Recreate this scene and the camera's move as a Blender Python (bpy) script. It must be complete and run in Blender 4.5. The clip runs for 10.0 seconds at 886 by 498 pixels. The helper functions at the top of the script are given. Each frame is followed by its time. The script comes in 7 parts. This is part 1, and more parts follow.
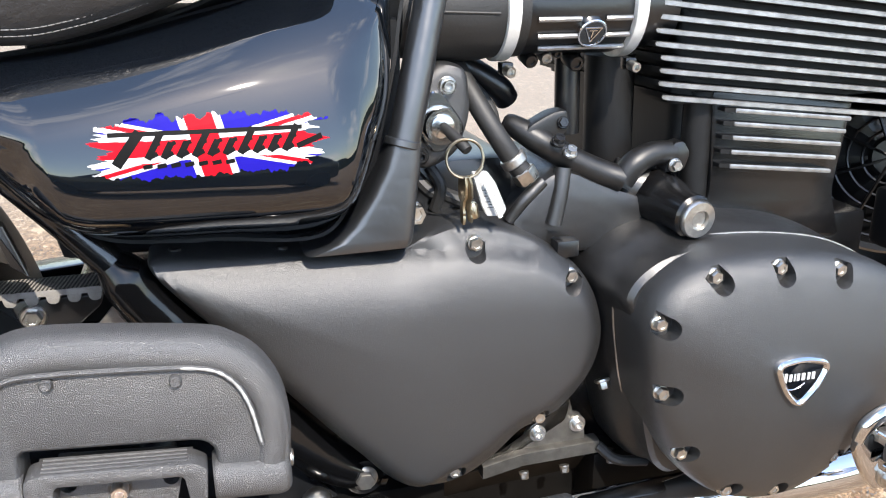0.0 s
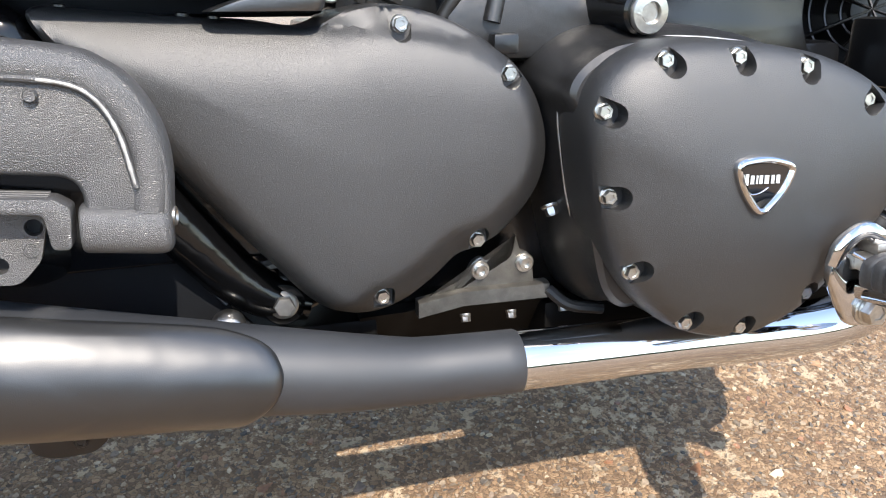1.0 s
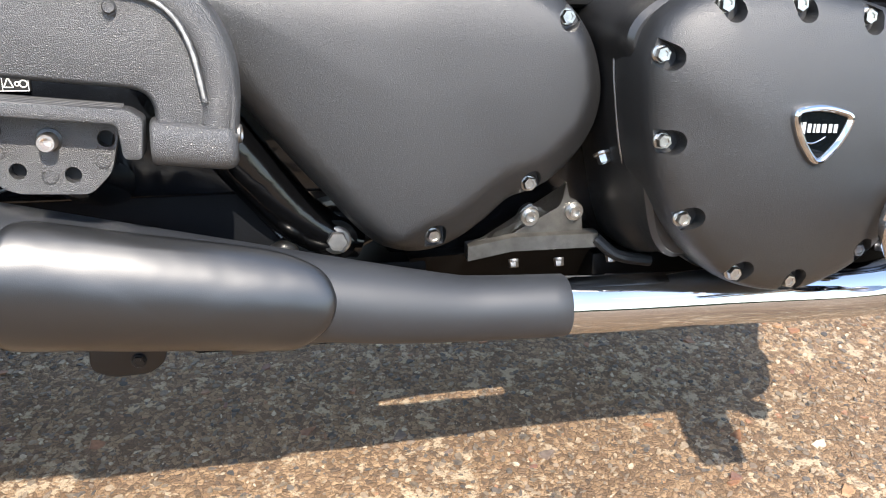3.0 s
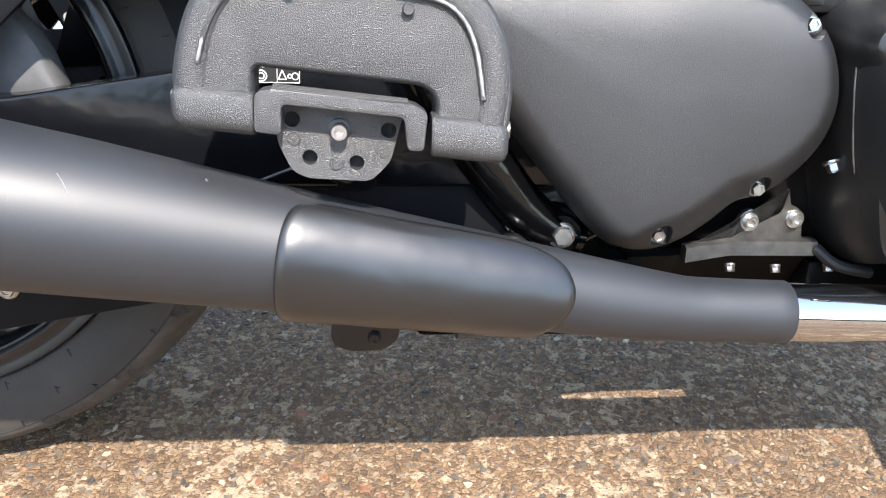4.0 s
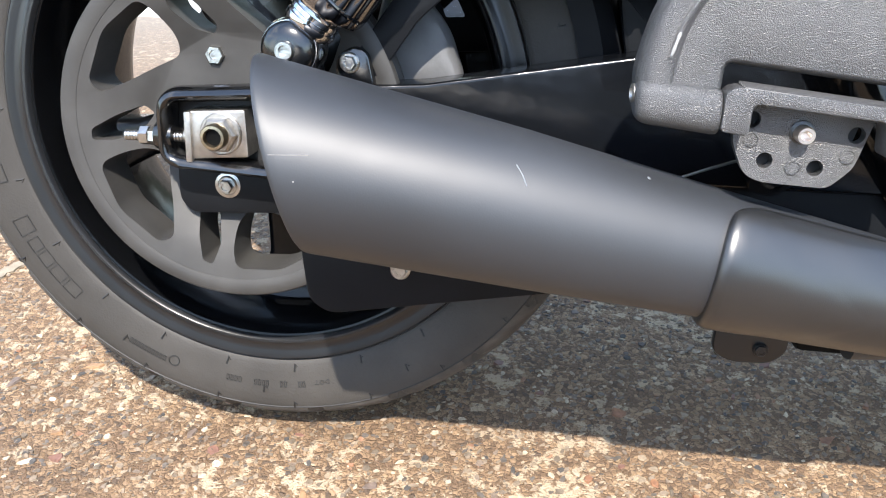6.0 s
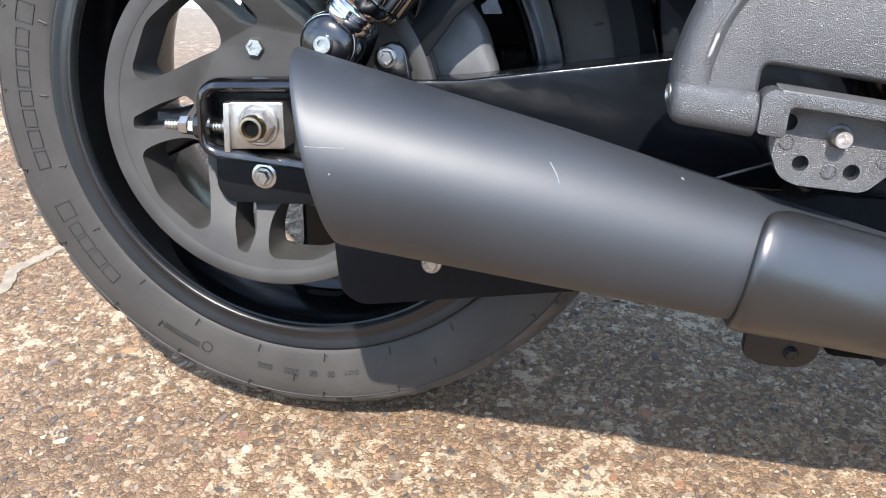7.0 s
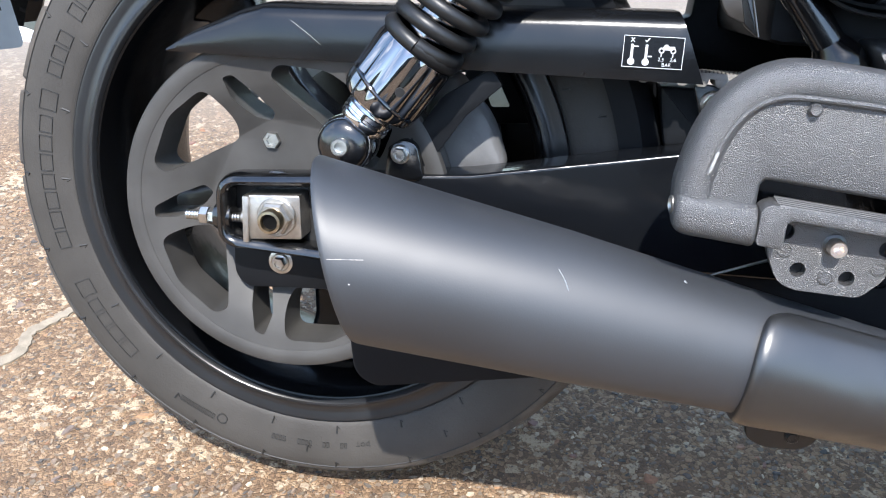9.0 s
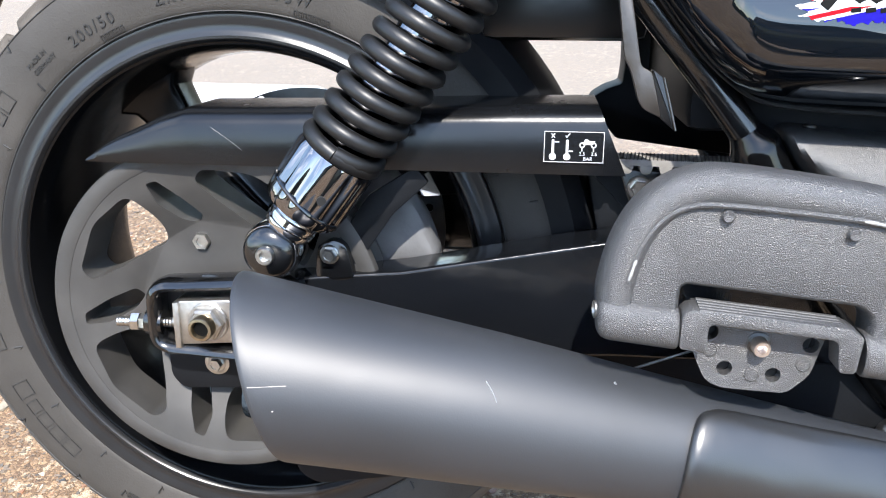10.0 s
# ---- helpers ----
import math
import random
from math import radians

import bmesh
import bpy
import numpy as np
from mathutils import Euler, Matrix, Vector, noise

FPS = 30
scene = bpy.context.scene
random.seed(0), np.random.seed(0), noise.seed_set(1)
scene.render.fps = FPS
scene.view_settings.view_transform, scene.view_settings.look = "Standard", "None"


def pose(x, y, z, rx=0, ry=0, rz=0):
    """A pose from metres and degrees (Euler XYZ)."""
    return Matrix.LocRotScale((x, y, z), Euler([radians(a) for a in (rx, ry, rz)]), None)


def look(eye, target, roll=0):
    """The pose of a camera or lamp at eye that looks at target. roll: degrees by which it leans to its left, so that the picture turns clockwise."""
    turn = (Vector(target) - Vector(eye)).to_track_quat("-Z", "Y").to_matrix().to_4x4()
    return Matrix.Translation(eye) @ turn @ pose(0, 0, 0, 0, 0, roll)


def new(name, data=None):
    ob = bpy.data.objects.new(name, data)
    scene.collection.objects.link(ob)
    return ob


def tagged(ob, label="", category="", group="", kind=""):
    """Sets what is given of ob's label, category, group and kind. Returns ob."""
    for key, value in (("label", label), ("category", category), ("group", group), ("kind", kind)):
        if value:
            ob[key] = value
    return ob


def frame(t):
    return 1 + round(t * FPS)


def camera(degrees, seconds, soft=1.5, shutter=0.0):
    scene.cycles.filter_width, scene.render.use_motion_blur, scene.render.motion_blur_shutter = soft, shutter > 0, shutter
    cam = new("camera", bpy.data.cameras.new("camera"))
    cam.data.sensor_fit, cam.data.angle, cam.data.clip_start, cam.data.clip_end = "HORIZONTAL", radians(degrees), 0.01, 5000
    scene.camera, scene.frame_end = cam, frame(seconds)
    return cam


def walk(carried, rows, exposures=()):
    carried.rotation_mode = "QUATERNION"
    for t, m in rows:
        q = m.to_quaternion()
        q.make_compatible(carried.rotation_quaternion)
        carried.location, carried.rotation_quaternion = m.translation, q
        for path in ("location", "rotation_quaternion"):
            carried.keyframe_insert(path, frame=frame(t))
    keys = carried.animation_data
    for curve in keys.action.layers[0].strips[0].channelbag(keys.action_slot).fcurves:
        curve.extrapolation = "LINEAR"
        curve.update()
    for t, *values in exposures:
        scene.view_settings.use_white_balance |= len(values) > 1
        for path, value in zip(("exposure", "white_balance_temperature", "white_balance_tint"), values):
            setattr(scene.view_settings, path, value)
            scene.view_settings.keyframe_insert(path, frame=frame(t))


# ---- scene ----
cam = camera(56.6, 10.0, soft=1.1)
METRES, BASE = 0.7667, pose(0.4509, -0.5197, 0.7934, -30.069, -2.902, -16.367)
ROWS = [
    (0.0, 0.0, 0.0, 0.0, 0.0, 0.0, -0.0),
    (0.5, 0.0395, 0.0836, -0.1724, 0.68, 1.43, -0.21),
    (1.0, 0.078, 0.0876, -0.2306, 0.41, 2.34, -0.2),
    (1.5, 0.099, 0.0897, -0.2685, -0.29, 2.41, -0.25),
    (2.0, 0.1374, 0.1, -0.2766, -0.43, 2.18, -0.46),
    (3.5, 0.0055, 0.0558, -0.2931, 6.35, 1.55, -4.08),
    (4.0, -0.0515, 0.0308, -0.2973, 10.25, 1.09, -5.81),
    (4.5, -0.1125, 0.0152, -0.2953, 13.89, 0.52, -7.27),
    (5.0, -0.1704, 0.0023, -0.2971, 17.11, -0.09, -8.4),
    (5.5, -0.2187, -0.0023, -0.2989, 19.76, -0.73, -9.24),
    (6.0, -0.2711, -0.0091, -0.3154, 21.81, -1.47, -9.9),
    (7.5, -0.2678, -0.0252, -0.3137, 24.37, -2.28, -11.87),
    (8.0, -0.2668, -0.0382, -0.3029, 24.38, -1.94, -12.13),
    (8.5, -0.2694, -0.0411, -0.282, 24.29, -1.43, -11.92),
    (9.0, -0.2808, -0.0525, -0.2509, 23.95, -0.7, -11.06),
    (9.5, -0.2724, -0.0504, -0.2289, 23.35, 0.04, -9.86),
    (10.0, -0.2559, -0.0341, -0.1632, 22.31, 0.62, -8.05),
]
walk(cam, [(t, BASE @ pose(METRES * x, METRES * y, METRES * z, 90 + pitch, roll, yaw)) for t, x, y, z, yaw, pitch, roll in ROWS], [(0.0, 1.52, 6950, 12), (1.0, 1.46, 7080, 12), (2.0, 1.28, 7150, 12), (4.0, 1.56, 6860, 12), (6.0, 1.57, 6720, 11), (7.5, 1.44, 6400, 11), (8.5, 1.44, 6330, 11), (10.0, 1.64, 6560, 11)])

# ---- light ----
SUN = Vector((0.085, -0.65, 1.0)).normalized()
world = bpy.data.worlds.new("sky")
scene.world = world
world.use_nodes = True
wn = world.node_tree.nodes
sky = wn.new("ShaderNodeTexSky")
sky.sky_type = "NISHITA"
sky.sun_disc = False
sky.ozone_density = 2.0
sky.sun_elevation = math.asin(SUN.z)
sky.sun_rotation = math.atan2(SUN.x, SUN.y)
sky.air_density, sky.dust_density = 1.3, 0.6
wn["Background"].inputs["Strength"].default_value = 0.19
wl = world.node_tree.links
wtc, wmap, cl = wn.new("ShaderNodeTexCoord"), wn.new("ShaderNodeMapping"), wn.new("ShaderNodeTexNoise")
wmap.inputs["Scale"].default_value = (1.0, 1.0, 2.6)
cl.inputs["Scale"].default_value, cl.inputs["Detail"].default_value, cl.inputs["Roughness"].default_value = 2.2, 9.0, 0.58
cr = wn.new("ShaderNodeValToRGB")
cr.color_ramp.elements[0].position, cr.color_ramp.elements[1].position = 0.54, 0.76
wl.new(wtc.outputs["Generated"], wmap.inputs["Vector"])
wl.new(wmap.outputs["Vector"], cl.inputs["Vector"])
wl.new(cl.outputs["Fac"], cr.inputs["Fac"])
cm = wn.new("ShaderNodeMixRGB")
cm.inputs[2].default_value = (9.0, 9.2, 9.7, 1)
wl.new(cr.outputs["Color"], cm.inputs["Fac"])
wl.new(sky.outputs[0], cm.inputs[1])
wl.new(cm.outputs[0], wn["Background"].inputs["Color"])
sun = new("sun", bpy.data.lights.new("sun", "SUN"))
sun.data.energy, sun.data.angle, sun.data.color = 3.75, radians(0.6), (1.0, 0.965, 0.91)
sun.matrix_world = look(SUN * 10, (0, 0, 0))


# ---- materials ----
def mat(name, color, rough=0.5, metal=0.0, coat=0.0, bump=(), vary=0.0, vary_scale=30.0, spec=0.5, rough_vary=0.0, ior=1.5, coat_ior=1.5):
    """Principled material in object space: bump is a list of (scale, distance, detail); vary darkens and lightens in patches."""
    m = bpy.data.materials.new(name)
    m.use_nodes = True
    nt = m.node_tree
    b = nt.nodes["Principled BSDF"]
    b.inputs["Base Color"].default_value = (*color, 1)
    b.inputs["Roughness"].default_value = rough
    b.inputs["Metallic"].default_value = metal
    b.inputs["Coat Weight"].default_value = coat
    b.inputs["Coat Roughness"].default_value = 0.03
    b.inputs["Specular IOR Level"].default_value = spec
    b.inputs["IOR"].default_value = ior
    b.inputs["Coat IOR"].default_value = coat_ior
    tc = nt.nodes.new("ShaderNodeTexCoord")

    def tex(scale, detail=3.0):
        n = nt.nodes.new("ShaderNodeTexNoise")
        n.inputs["Scale"].default_value = scale
        n.inputs["Detail"].default_value = detail
        nt.links.new(tc.outputs["Object"], n.inputs["Vector"])
        return n.outputs["Fac"]

    def ranged(sock, lo, hi):
        r = nt.nodes.new("ShaderNodeMapRange")
        r.inputs["From Min"].default_value, r.inputs["From Max"].default_value = 0.3, 0.7
        r.inputs["To Min"].default_value, r.inputs["To Max"].default_value = lo, hi
        nt.links.new(sock, r.inputs["Value"])
        return r.outputs["Result"]

    if vary:
        mix = nt.nodes.new("ShaderNodeMix")
        mix.data_type, mix.blend_type = "RGBA", "MULTIPLY"
        mix.inputs["Factor"].default_value = 1.0
        mix.inputs[6].default_value = (*color, 1)
        comb = nt.nodes.new("ShaderNodeCombineColor")
        f = ranged(tex(vary_scale, 6.0), 1 - vary, 1 + vary)
        for i in range(3):
            nt.links.new(f, comb.inputs[i])
        nt.links.new(comb.outputs[0], mix.inputs[7])
        nt.links.new(mix.outputs[2], b.inputs["Base Color"])
    if rough_vary:
        nt.links.new(ranged(tex(vary_scale * 0.7, 8.0), max(0.0, rough - rough_vary), rough + rough_vary), b.inputs["Roughness"])
    last = None
    for scale, dist, detail in bump:
        bn = nt.nodes.new("ShaderNodeBump")
        bn.inputs["Distance"].default_value = dist
        nt.links.new(tex(scale, detail), bn.inputs["Height"])
        if last:
            nt.links.new(last, bn.inputs["Normal"])
        last = bn.outputs["Normal"]
    if last:
        nt.links.new(last, b.inputs["Normal"])
    return m


M_gloss = mat("gloss_black_paint", (0.0018, 0.0027, 0.0042), 0.03, coat=1.0, coat_ior=1.5, spec=0.5, rough_vary=0.012, vary_scale=20)
M_gloss.node_tree.nodes["Principled BSDF"].inputs["Coat Roughness"].default_value = 0.008
M_frame = mat("black_frame_paint", (0.0030, 0.0032, 0.0037), 0.20, ior=1.62, coat=0.25, bump=[(60, 0.0005, 2)], rough_vary=0.06)
M_case = mat("satin_black_engine_casting", (0.0080, 0.0080, 0.0082), 0.38, ior=1.68, bump=[(1500, 0.00012, 1), (60, 0.0004, 2)], vary=0.25, vary_scale=300, rough_vary=0.06)
M_fin = mat("matt_black_cylinder_paint", (0.0050, 0.0050, 0.0052), 0.50, spec=0.25, bump=[(600, 0.00010, 2)], vary=0.2, vary_scale=60)
M_matt = mat("matt_black_plate", (0.0055, 0.0062, 0.0075), 0.50, spec=0.14, bump=[(400, 0.0001, 2)], vary=0.2, vary_scale=30)
M_tube = mat("gloss_black_tube_paint", (0.0022, 0.0023, 0.0026), 0.15, ior=1.45, bump=[(45, 0.0008, 2)], rough_vary=0.05)
M_post = mat("grey_black_frame_paint", (0.0080, 0.0090, 0.0105), 0.33, ior=1.95, bump=[(60, 0.0005, 2)], vary=0.15, vary_scale=20, rough_vary=0.05)
M_cast = mat("dull_black_casting", (0.0060, 0.0060, 0.0062), 0.42, ior=1.48, bump=[(1200, 0.00012, 1), (60, 0.0004, 2)], vary=0.25, vary_scale=200, rough_vary=0.06)
M_cover = mat("dull_grey_cover", (0.105, 0.105, 0.106), 0.55, bump=[(400, 0.0002, 2)], vary=0.2, vary_scale=40)
# The brown in this base colour stands for sunlit ground mirrored in the bracket.
M_flange = mat("bracket_with_ground_reflection", (0.024, 0.020, 0.0165), 0.38, ior=1.7, bump=[(200, 0.0002, 2)], vary=0.25, vary_scale=60)
M_guard = mat("satin_black_guard_plastic", (0.0034, 0.0038, 0.0046), 0.24, ior=1.48, bump=[(300, 0.00006, 2)], vary=0.2, vary_scale=30, rough_vary=0.04)
M_rim = mat("satin_black_rim_edge", (0.0090, 0.0098, 0.0112), 0.28, ior=1.55, bump=[(500, 0.00006, 2)], vary=0.2, vary_scale=25)
M_well = mat("gloss_black_wheel_paint", (0.0022, 0.0024, 0.0028), 0.20, ior=1.32, bump=[(40, 0.0005, 2)], vary=0.2, vary_scale=20, rough_vary=0.04)
M_spring = mat("satin_black_spring_coating", (0.0065, 0.0068, 0.0073), 0.43, ior=1.46, bump=[(300, 0.0001, 2)], vary=0.2, vary_scale=40)
M_crinkle = mat("satin_black_casting_paint", (0.0090, 0.0094, 0.0100), 0.45, ior=1.74, bump=[(2100, 0.00030, 1), (300, 0.00006, 2)], vary=0.40, vary_scale=2000, rough_vary=0.05)
M_engine = mat("semi_gloss_black_engine_paint", (0.0038, 0.0038, 0.0041), 0.21, ior=1.52, bump=[(700, 0.00008, 2)], vary=0.2, vary_scale=25, rough_vary=0.06)
M_muffler = mat("satin_black_exhaust_coating", (0.0150, 0.0170, 0.0206), 0.51, ior=1.66, bump=[(12, 0.0007, 2), (900, 0.00003, 2)], vary=0.18, vary_scale=9, rough_vary=0.05)
M_arm = mat("black_swingarm_paint", (0.0040, 0.0046, 0.0058), 0.16, ior=1.45, bump=[(40, 0.0008, 2)], vary=0.2, vary_scale=12, rough_vary=0.06)
M_shield = mat("smoother_black_heat_shield", (0.0085, 0.0090, 0.0100), 0.36, ior=1.75, bump=[(1500, 0.00004, 1), (20, 0.0009, 2)], vary=0.15, vary_scale=9, rough_vary=0.06)
M_grain = mat("grained_black_plastic", (0.041, 0.041, 0.042), 0.38, ior=1.75, bump=[(1900, 0.00062, 0)], vary=0.55, vary_scale=1900)
M_pad = mat("grey_black_ribbed_pad", (0.034, 0.034, 0.035), 0.5, ior=1.6, bump=[(900, 0.0003, 2)], vary=0.25, vary_scale=300)
M_plastic = mat("smooth_black_plastic", (0.0052, 0.0054, 0.0060), 0.28, ior=1.55, bump=[(300, 0.0001, 2)], vary=0.15, vary_scale=30)
M_pulley = mat("grey_black_coated_pulley", (0.037, 0.035, 0.0325), 0.60, ior=1.45, bump=[(1800, 0.00012, 2)], vary=0.22, vary_scale=28, rough_vary=0.08)
M_tyre = mat("tyre_rubber", (0.040, 0.0365, 0.0325), 0.58, spec=0.30, bump=[(500, 0.0003, 3)], vary=0.25, vary_scale=14)
M_tread = mat("dusty_tread_rubber", (0.058, 0.050, 0.042), 0.8, bump=[(300, 0.0006, 4)], vary=0.40, vary_scale=45)
M_rubber = mat("black_rubber", (0.010, 0.010, 0.010), 0.58, bump=[(500, 0.0002, 3)], vary=0.2, vary_scale=50)
M_chrome = mat("chrome", (0.60, 0.61, 0.63), 0.05, metal=1.0, rough_vary=0.02, vary_scale=40)
# Chrome with a darkened base colour, in place of the dark surroundings it mirrors.
M_collar = mat("chrome_with_dark_reflections", (0.24, 0.24, 0.25), 0.06, metal=1.0, rough_vary=0.03, vary_scale=60)
M_zinc = mat("zinc_plated_steel", (0.50, 0.49, 0.465), 0.28, metal=1.0, bump=[(500, 0.0002, 3)], vary=0.15, vary_scale=200)
M_band = mat("pale_zinc_band", (0.62, 0.63, 0.62), 0.45, metal=0.5, bump=[(400, 0.0002, 3)], vary=0.12, vary_scale=90)
M_lock = mat("satin_chrome_lock", (0.52, 0.52, 0.52), 0.16, metal=1.0, vary=0.1, vary_scale=150)
M_steel = mat("brushed_dull_steel", (0.42, 0.40, 0.37), 0.42, metal=1.0, bump=[(350, 0.0003, 4)], vary=0.25, vary_scale=90)
M_alu = mat("machined_fin_edge", (0.27, 0.27, 0.27), 0.36, metal=0.75, bump=[(600, 0.0002, 3)], vary=0.30, vary_scale=90)
M_disc = mat("brake_disc_steel", (0.12, 0.12, 0.12), 0.35, metal=0.8, vary=0.2, vary_scale=60)
M_white = mat("white_print", (0.80, 0.80, 0.78), 0.45, vary=0.06, vary_scale=90)
M_tag = mat("worn_white_tag", (0.27, 0.27, 0.262), 0.45, vary=0.25, vary_scale=220)
M_red = mat("red_print", (0.42, 0.0035, 0.010), 0.5, spec=0.06, vary=0.06, vary_scale=80)
M_blue = mat("blue_print", (0.0080, 0.0050, 0.190), 0.5, spec=0.06, vary=0.06, vary_scale=80)
M_decalw = mat("white_decal_print", (0.50, 0.50, 0.50), 0.35, spec=0.3, vary=0.04, vary_scale=80)
M_leather = mat("black_seat_vinyl", (0.020, 0.020, 0.021), 0.42, bump=[(220, 0.0010, 4), (900, 0.0003, 2)], vary=0.2, vary_scale=40)
M_thread = mat("grey_thread", (0.12, 0.118, 0.115), 0.7, bump=[(900, 0.0004, 2)], vary=0.2, vary_scale=300)
M_brass = mat("worn_key_metal", (0.36, 0.30, 0.21), 0.32, metal=1.0, vary=0.25, vary_scale=150)
M_copper = mat("pinkish_bright_screw", (0.78, 0.69, 0.62), 0.34, metal=1.0, vary=0.1, vary_scale=200)
M_beltdust = mat("dusty_belt_rubber", (0.17, 0.16, 0.145), 0.8, bump=[(600, 0.0004, 3)], vary=0.3, vary_scale=80)
M_letter = mat("raised_rubber_letters", (0.014, 0.0135, 0.013), 0.60, bump=[(500, 0.0001, 2)], vary=0.15, vary_scale=60)
M_stay = mat("dull_pressed_steel", (0.14, 0.135, 0.125), 0.40, metal=0.85, bump=[(350, 0.0003, 4)], vary=0.25, vary_scale=90)
M_plate = mat("grey_plate_back", (0.34, 0.34, 0.34), 0.5, vary=0.1, vary_scale=20, bump=[(300, 0.0001, 2)])
# Near-black for recesses whose shade is put into the colour, and for small print.
M_hole = mat("recess_shade_and_print", (0.008, 0.008, 0.008), 0.6, vary=0.2, vary_scale=80)
# Ink for the decal bars; also shade put into colour on sump and bore.
M_ink_shade = mat("black_ink_and_shade", (0.003, 0.003, 0.003), 0.5, spec=0.08, vary=0.2, vary_scale=80)


def pick(name, colors, rough, bump, vary_scale):
    """Colours by mesh island, for stones."""
    m = mat(name, (0.3, 0.3, 0.3), rough, bump=bump)
    nt = m.node_tree
    geo, ramp = nt.nodes.new("ShaderNodeNewGeometry"), nt.nodes.new("ShaderNodeValToRGB")
    ramp.color_ramp.interpolation = "CONSTANT"
    el = ramp.color_ramp.elements
    while len(el) < len(colors):
        el.new(0.5)
    for i, (p, c) in enumerate(colors):
        el[i].position, el[i].color = p, (*c, 1)
    nt.links.new(geo.outputs["Random Per Island"], ramp.inputs["Fac"])
    tc, n = nt.nodes.new("ShaderNodeTexCoord"), nt.nodes.new("ShaderNodeTexNoise")
    n.inputs["Scale"].default_value, n.inputs["Detail"].default_value = vary_scale, 5.0
    nt.links.new(tc.outputs["Object"], n.inputs["Vector"])
    mix = nt.nodes.new("ShaderNodeMix")
    mix.data_type, mix.blend_type = "RGBA", "OVERLAY"
    mix.inputs["Factor"].default_value = 0.7
    nt.links.new(ramp.outputs["Color"], mix.inputs[6])
    nt.links.new(n.outputs["Fac"], mix.inputs[7])
    nt.links.new(mix.outputs[2], nt.nodes["Principled BSDF"].inputs["Base Color"])
    return m


def ground_material():
    m = bpy.data.materials.new("worn_aggregate_asphalt")
    m.use_nodes = True
    nt = m.node_tree
    N, Lk = nt.nodes, nt.links
    b = N["Principled BSDF"]
    b.inputs["Roughness"].default_value = 0.80
    b.inputs["Specular IOR Level"].default_value = 0.35
    tc = N.new("ShaderNodeTexCoord")

    def ramp(sock, stops, const=False):
        r = N.new("ShaderNodeValToRGB")
        el = r.color_ramp.elements
        r.color_ramp.interpolation = "CONSTANT" if const else "LINEAR"
        while len(el) < len(stops):
            el.new(0.5)
        for i, (p, c) in enumerate(stops):
            el[i].position, el[i].color = p, (*c, 1)
        Lk.new(sock, r.inputs["Fac"])
        return r.outputs["Color"]

    def noise_tex(scale, detail):
        n = N.new("ShaderNodeTexNoise")
        n.inputs["Scale"].default_value, n.inputs["Detail"].default_value = scale, detail
        Lk.new(tc.outputs["Object"], n.inputs["Vector"])
        return n

    warp = noise_tex(90, 3)
    add = N.new("ShaderNodeMixRGB")
    add.blend_type = "LINEAR_LIGHT"
    add.inputs["Fac"].default_value = 0.006
    Lk.new(tc.outputs["Object"], add.inputs[1])
    Lk.new(warp.outputs["Color"], add.inputs[2])
    v = N.new("ShaderNodeTexVoronoi")
    v.inputs["Scale"].default_value = 185
    Lk.new(add.outputs[0], v.inputs["Vector"])
    v2 = N.new("ShaderNodeTexVoronoi")
    v2.feature = "DISTANCE_TO_EDGE"
    v2.inputs["Scale"].default_value = 185
    Lk.new(add.outputs[0], v2.inputs["Vector"])
    sep = N.new("ShaderNodeSeparateColor")
    Lk.new(v.outputs["Color"], sep.inputs[0])
    stone = ramp(sep.outputs[0], [(0.0, (0.200, 0.128, 0.076)), (0.2, (0.30, 0.196, 0.116)), (0.45, (0.37, 0.245, 0.146)), (0.66, (0.235, 0.152, 0.094)), (0.82, (0.42, 0.286, 0.172)), (0.94, (0.140, 0.098, 0.068))], True)
    gap = ramp(v2.outputs["Distance"], [(0.0, (0, 0, 0)), (0.07, (1, 1, 1))])
    mix = N.new("ShaderNodeMixRGB")
    mix.inputs[1].default_value = (0.110, 0.074, 0.047, 1)
    Lk.new(gap, mix.inputs["Fac"])
    Lk.new(stone, mix.inputs[2])
    patch = noise_tex(46, 10)
    patch.inputs["Roughness"].default_value = 0.70
    where = noise_tex(5.5, 3)
    am = N.new("ShaderNodeMath")
    am.operation = "MULTIPLY_ADD"
    am.inputs[1].default_value = 0.38
    Lk.new(where.outputs["Fac"], am.inputs[0])
    Lk.new(patch.outputs["Fac"], am.inputs[2])
    fleck = ramp(am.outputs[0], [(0.745, (0, 0, 0)), (0.785, (1, 1, 1))])
    fm = N.new("ShaderNodeMixRGB")
    fm.inputs[2].default_value = (0.54, 0.43, 0.30, 1)
    Lk.new(fleck, fm.inputs["Fac"])
    Lk.new(mix.outputs[0], fm.inputs[1])
    broad = noise_tex(3.0, 6)
    tone = ramp(broad.outputs["Fac"], [(0.3, (0.555, 0.535, 0.515)), (0.7, (0.77, 0.742, 0.712))])
    mul = N.new("ShaderNodeMixRGB")
    mul.blend_type = "MULTIPLY"
    mul.inputs["Fac"].default_value = 1.0
    Lk.new(fm.outputs[0], mul.inputs[1])
    Lk.new(tone, mul.inputs[2])
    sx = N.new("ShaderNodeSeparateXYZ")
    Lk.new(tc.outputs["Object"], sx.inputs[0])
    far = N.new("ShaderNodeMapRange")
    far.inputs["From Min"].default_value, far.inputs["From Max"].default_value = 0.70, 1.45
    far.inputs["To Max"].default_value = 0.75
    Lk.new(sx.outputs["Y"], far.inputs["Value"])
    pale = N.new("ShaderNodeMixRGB")
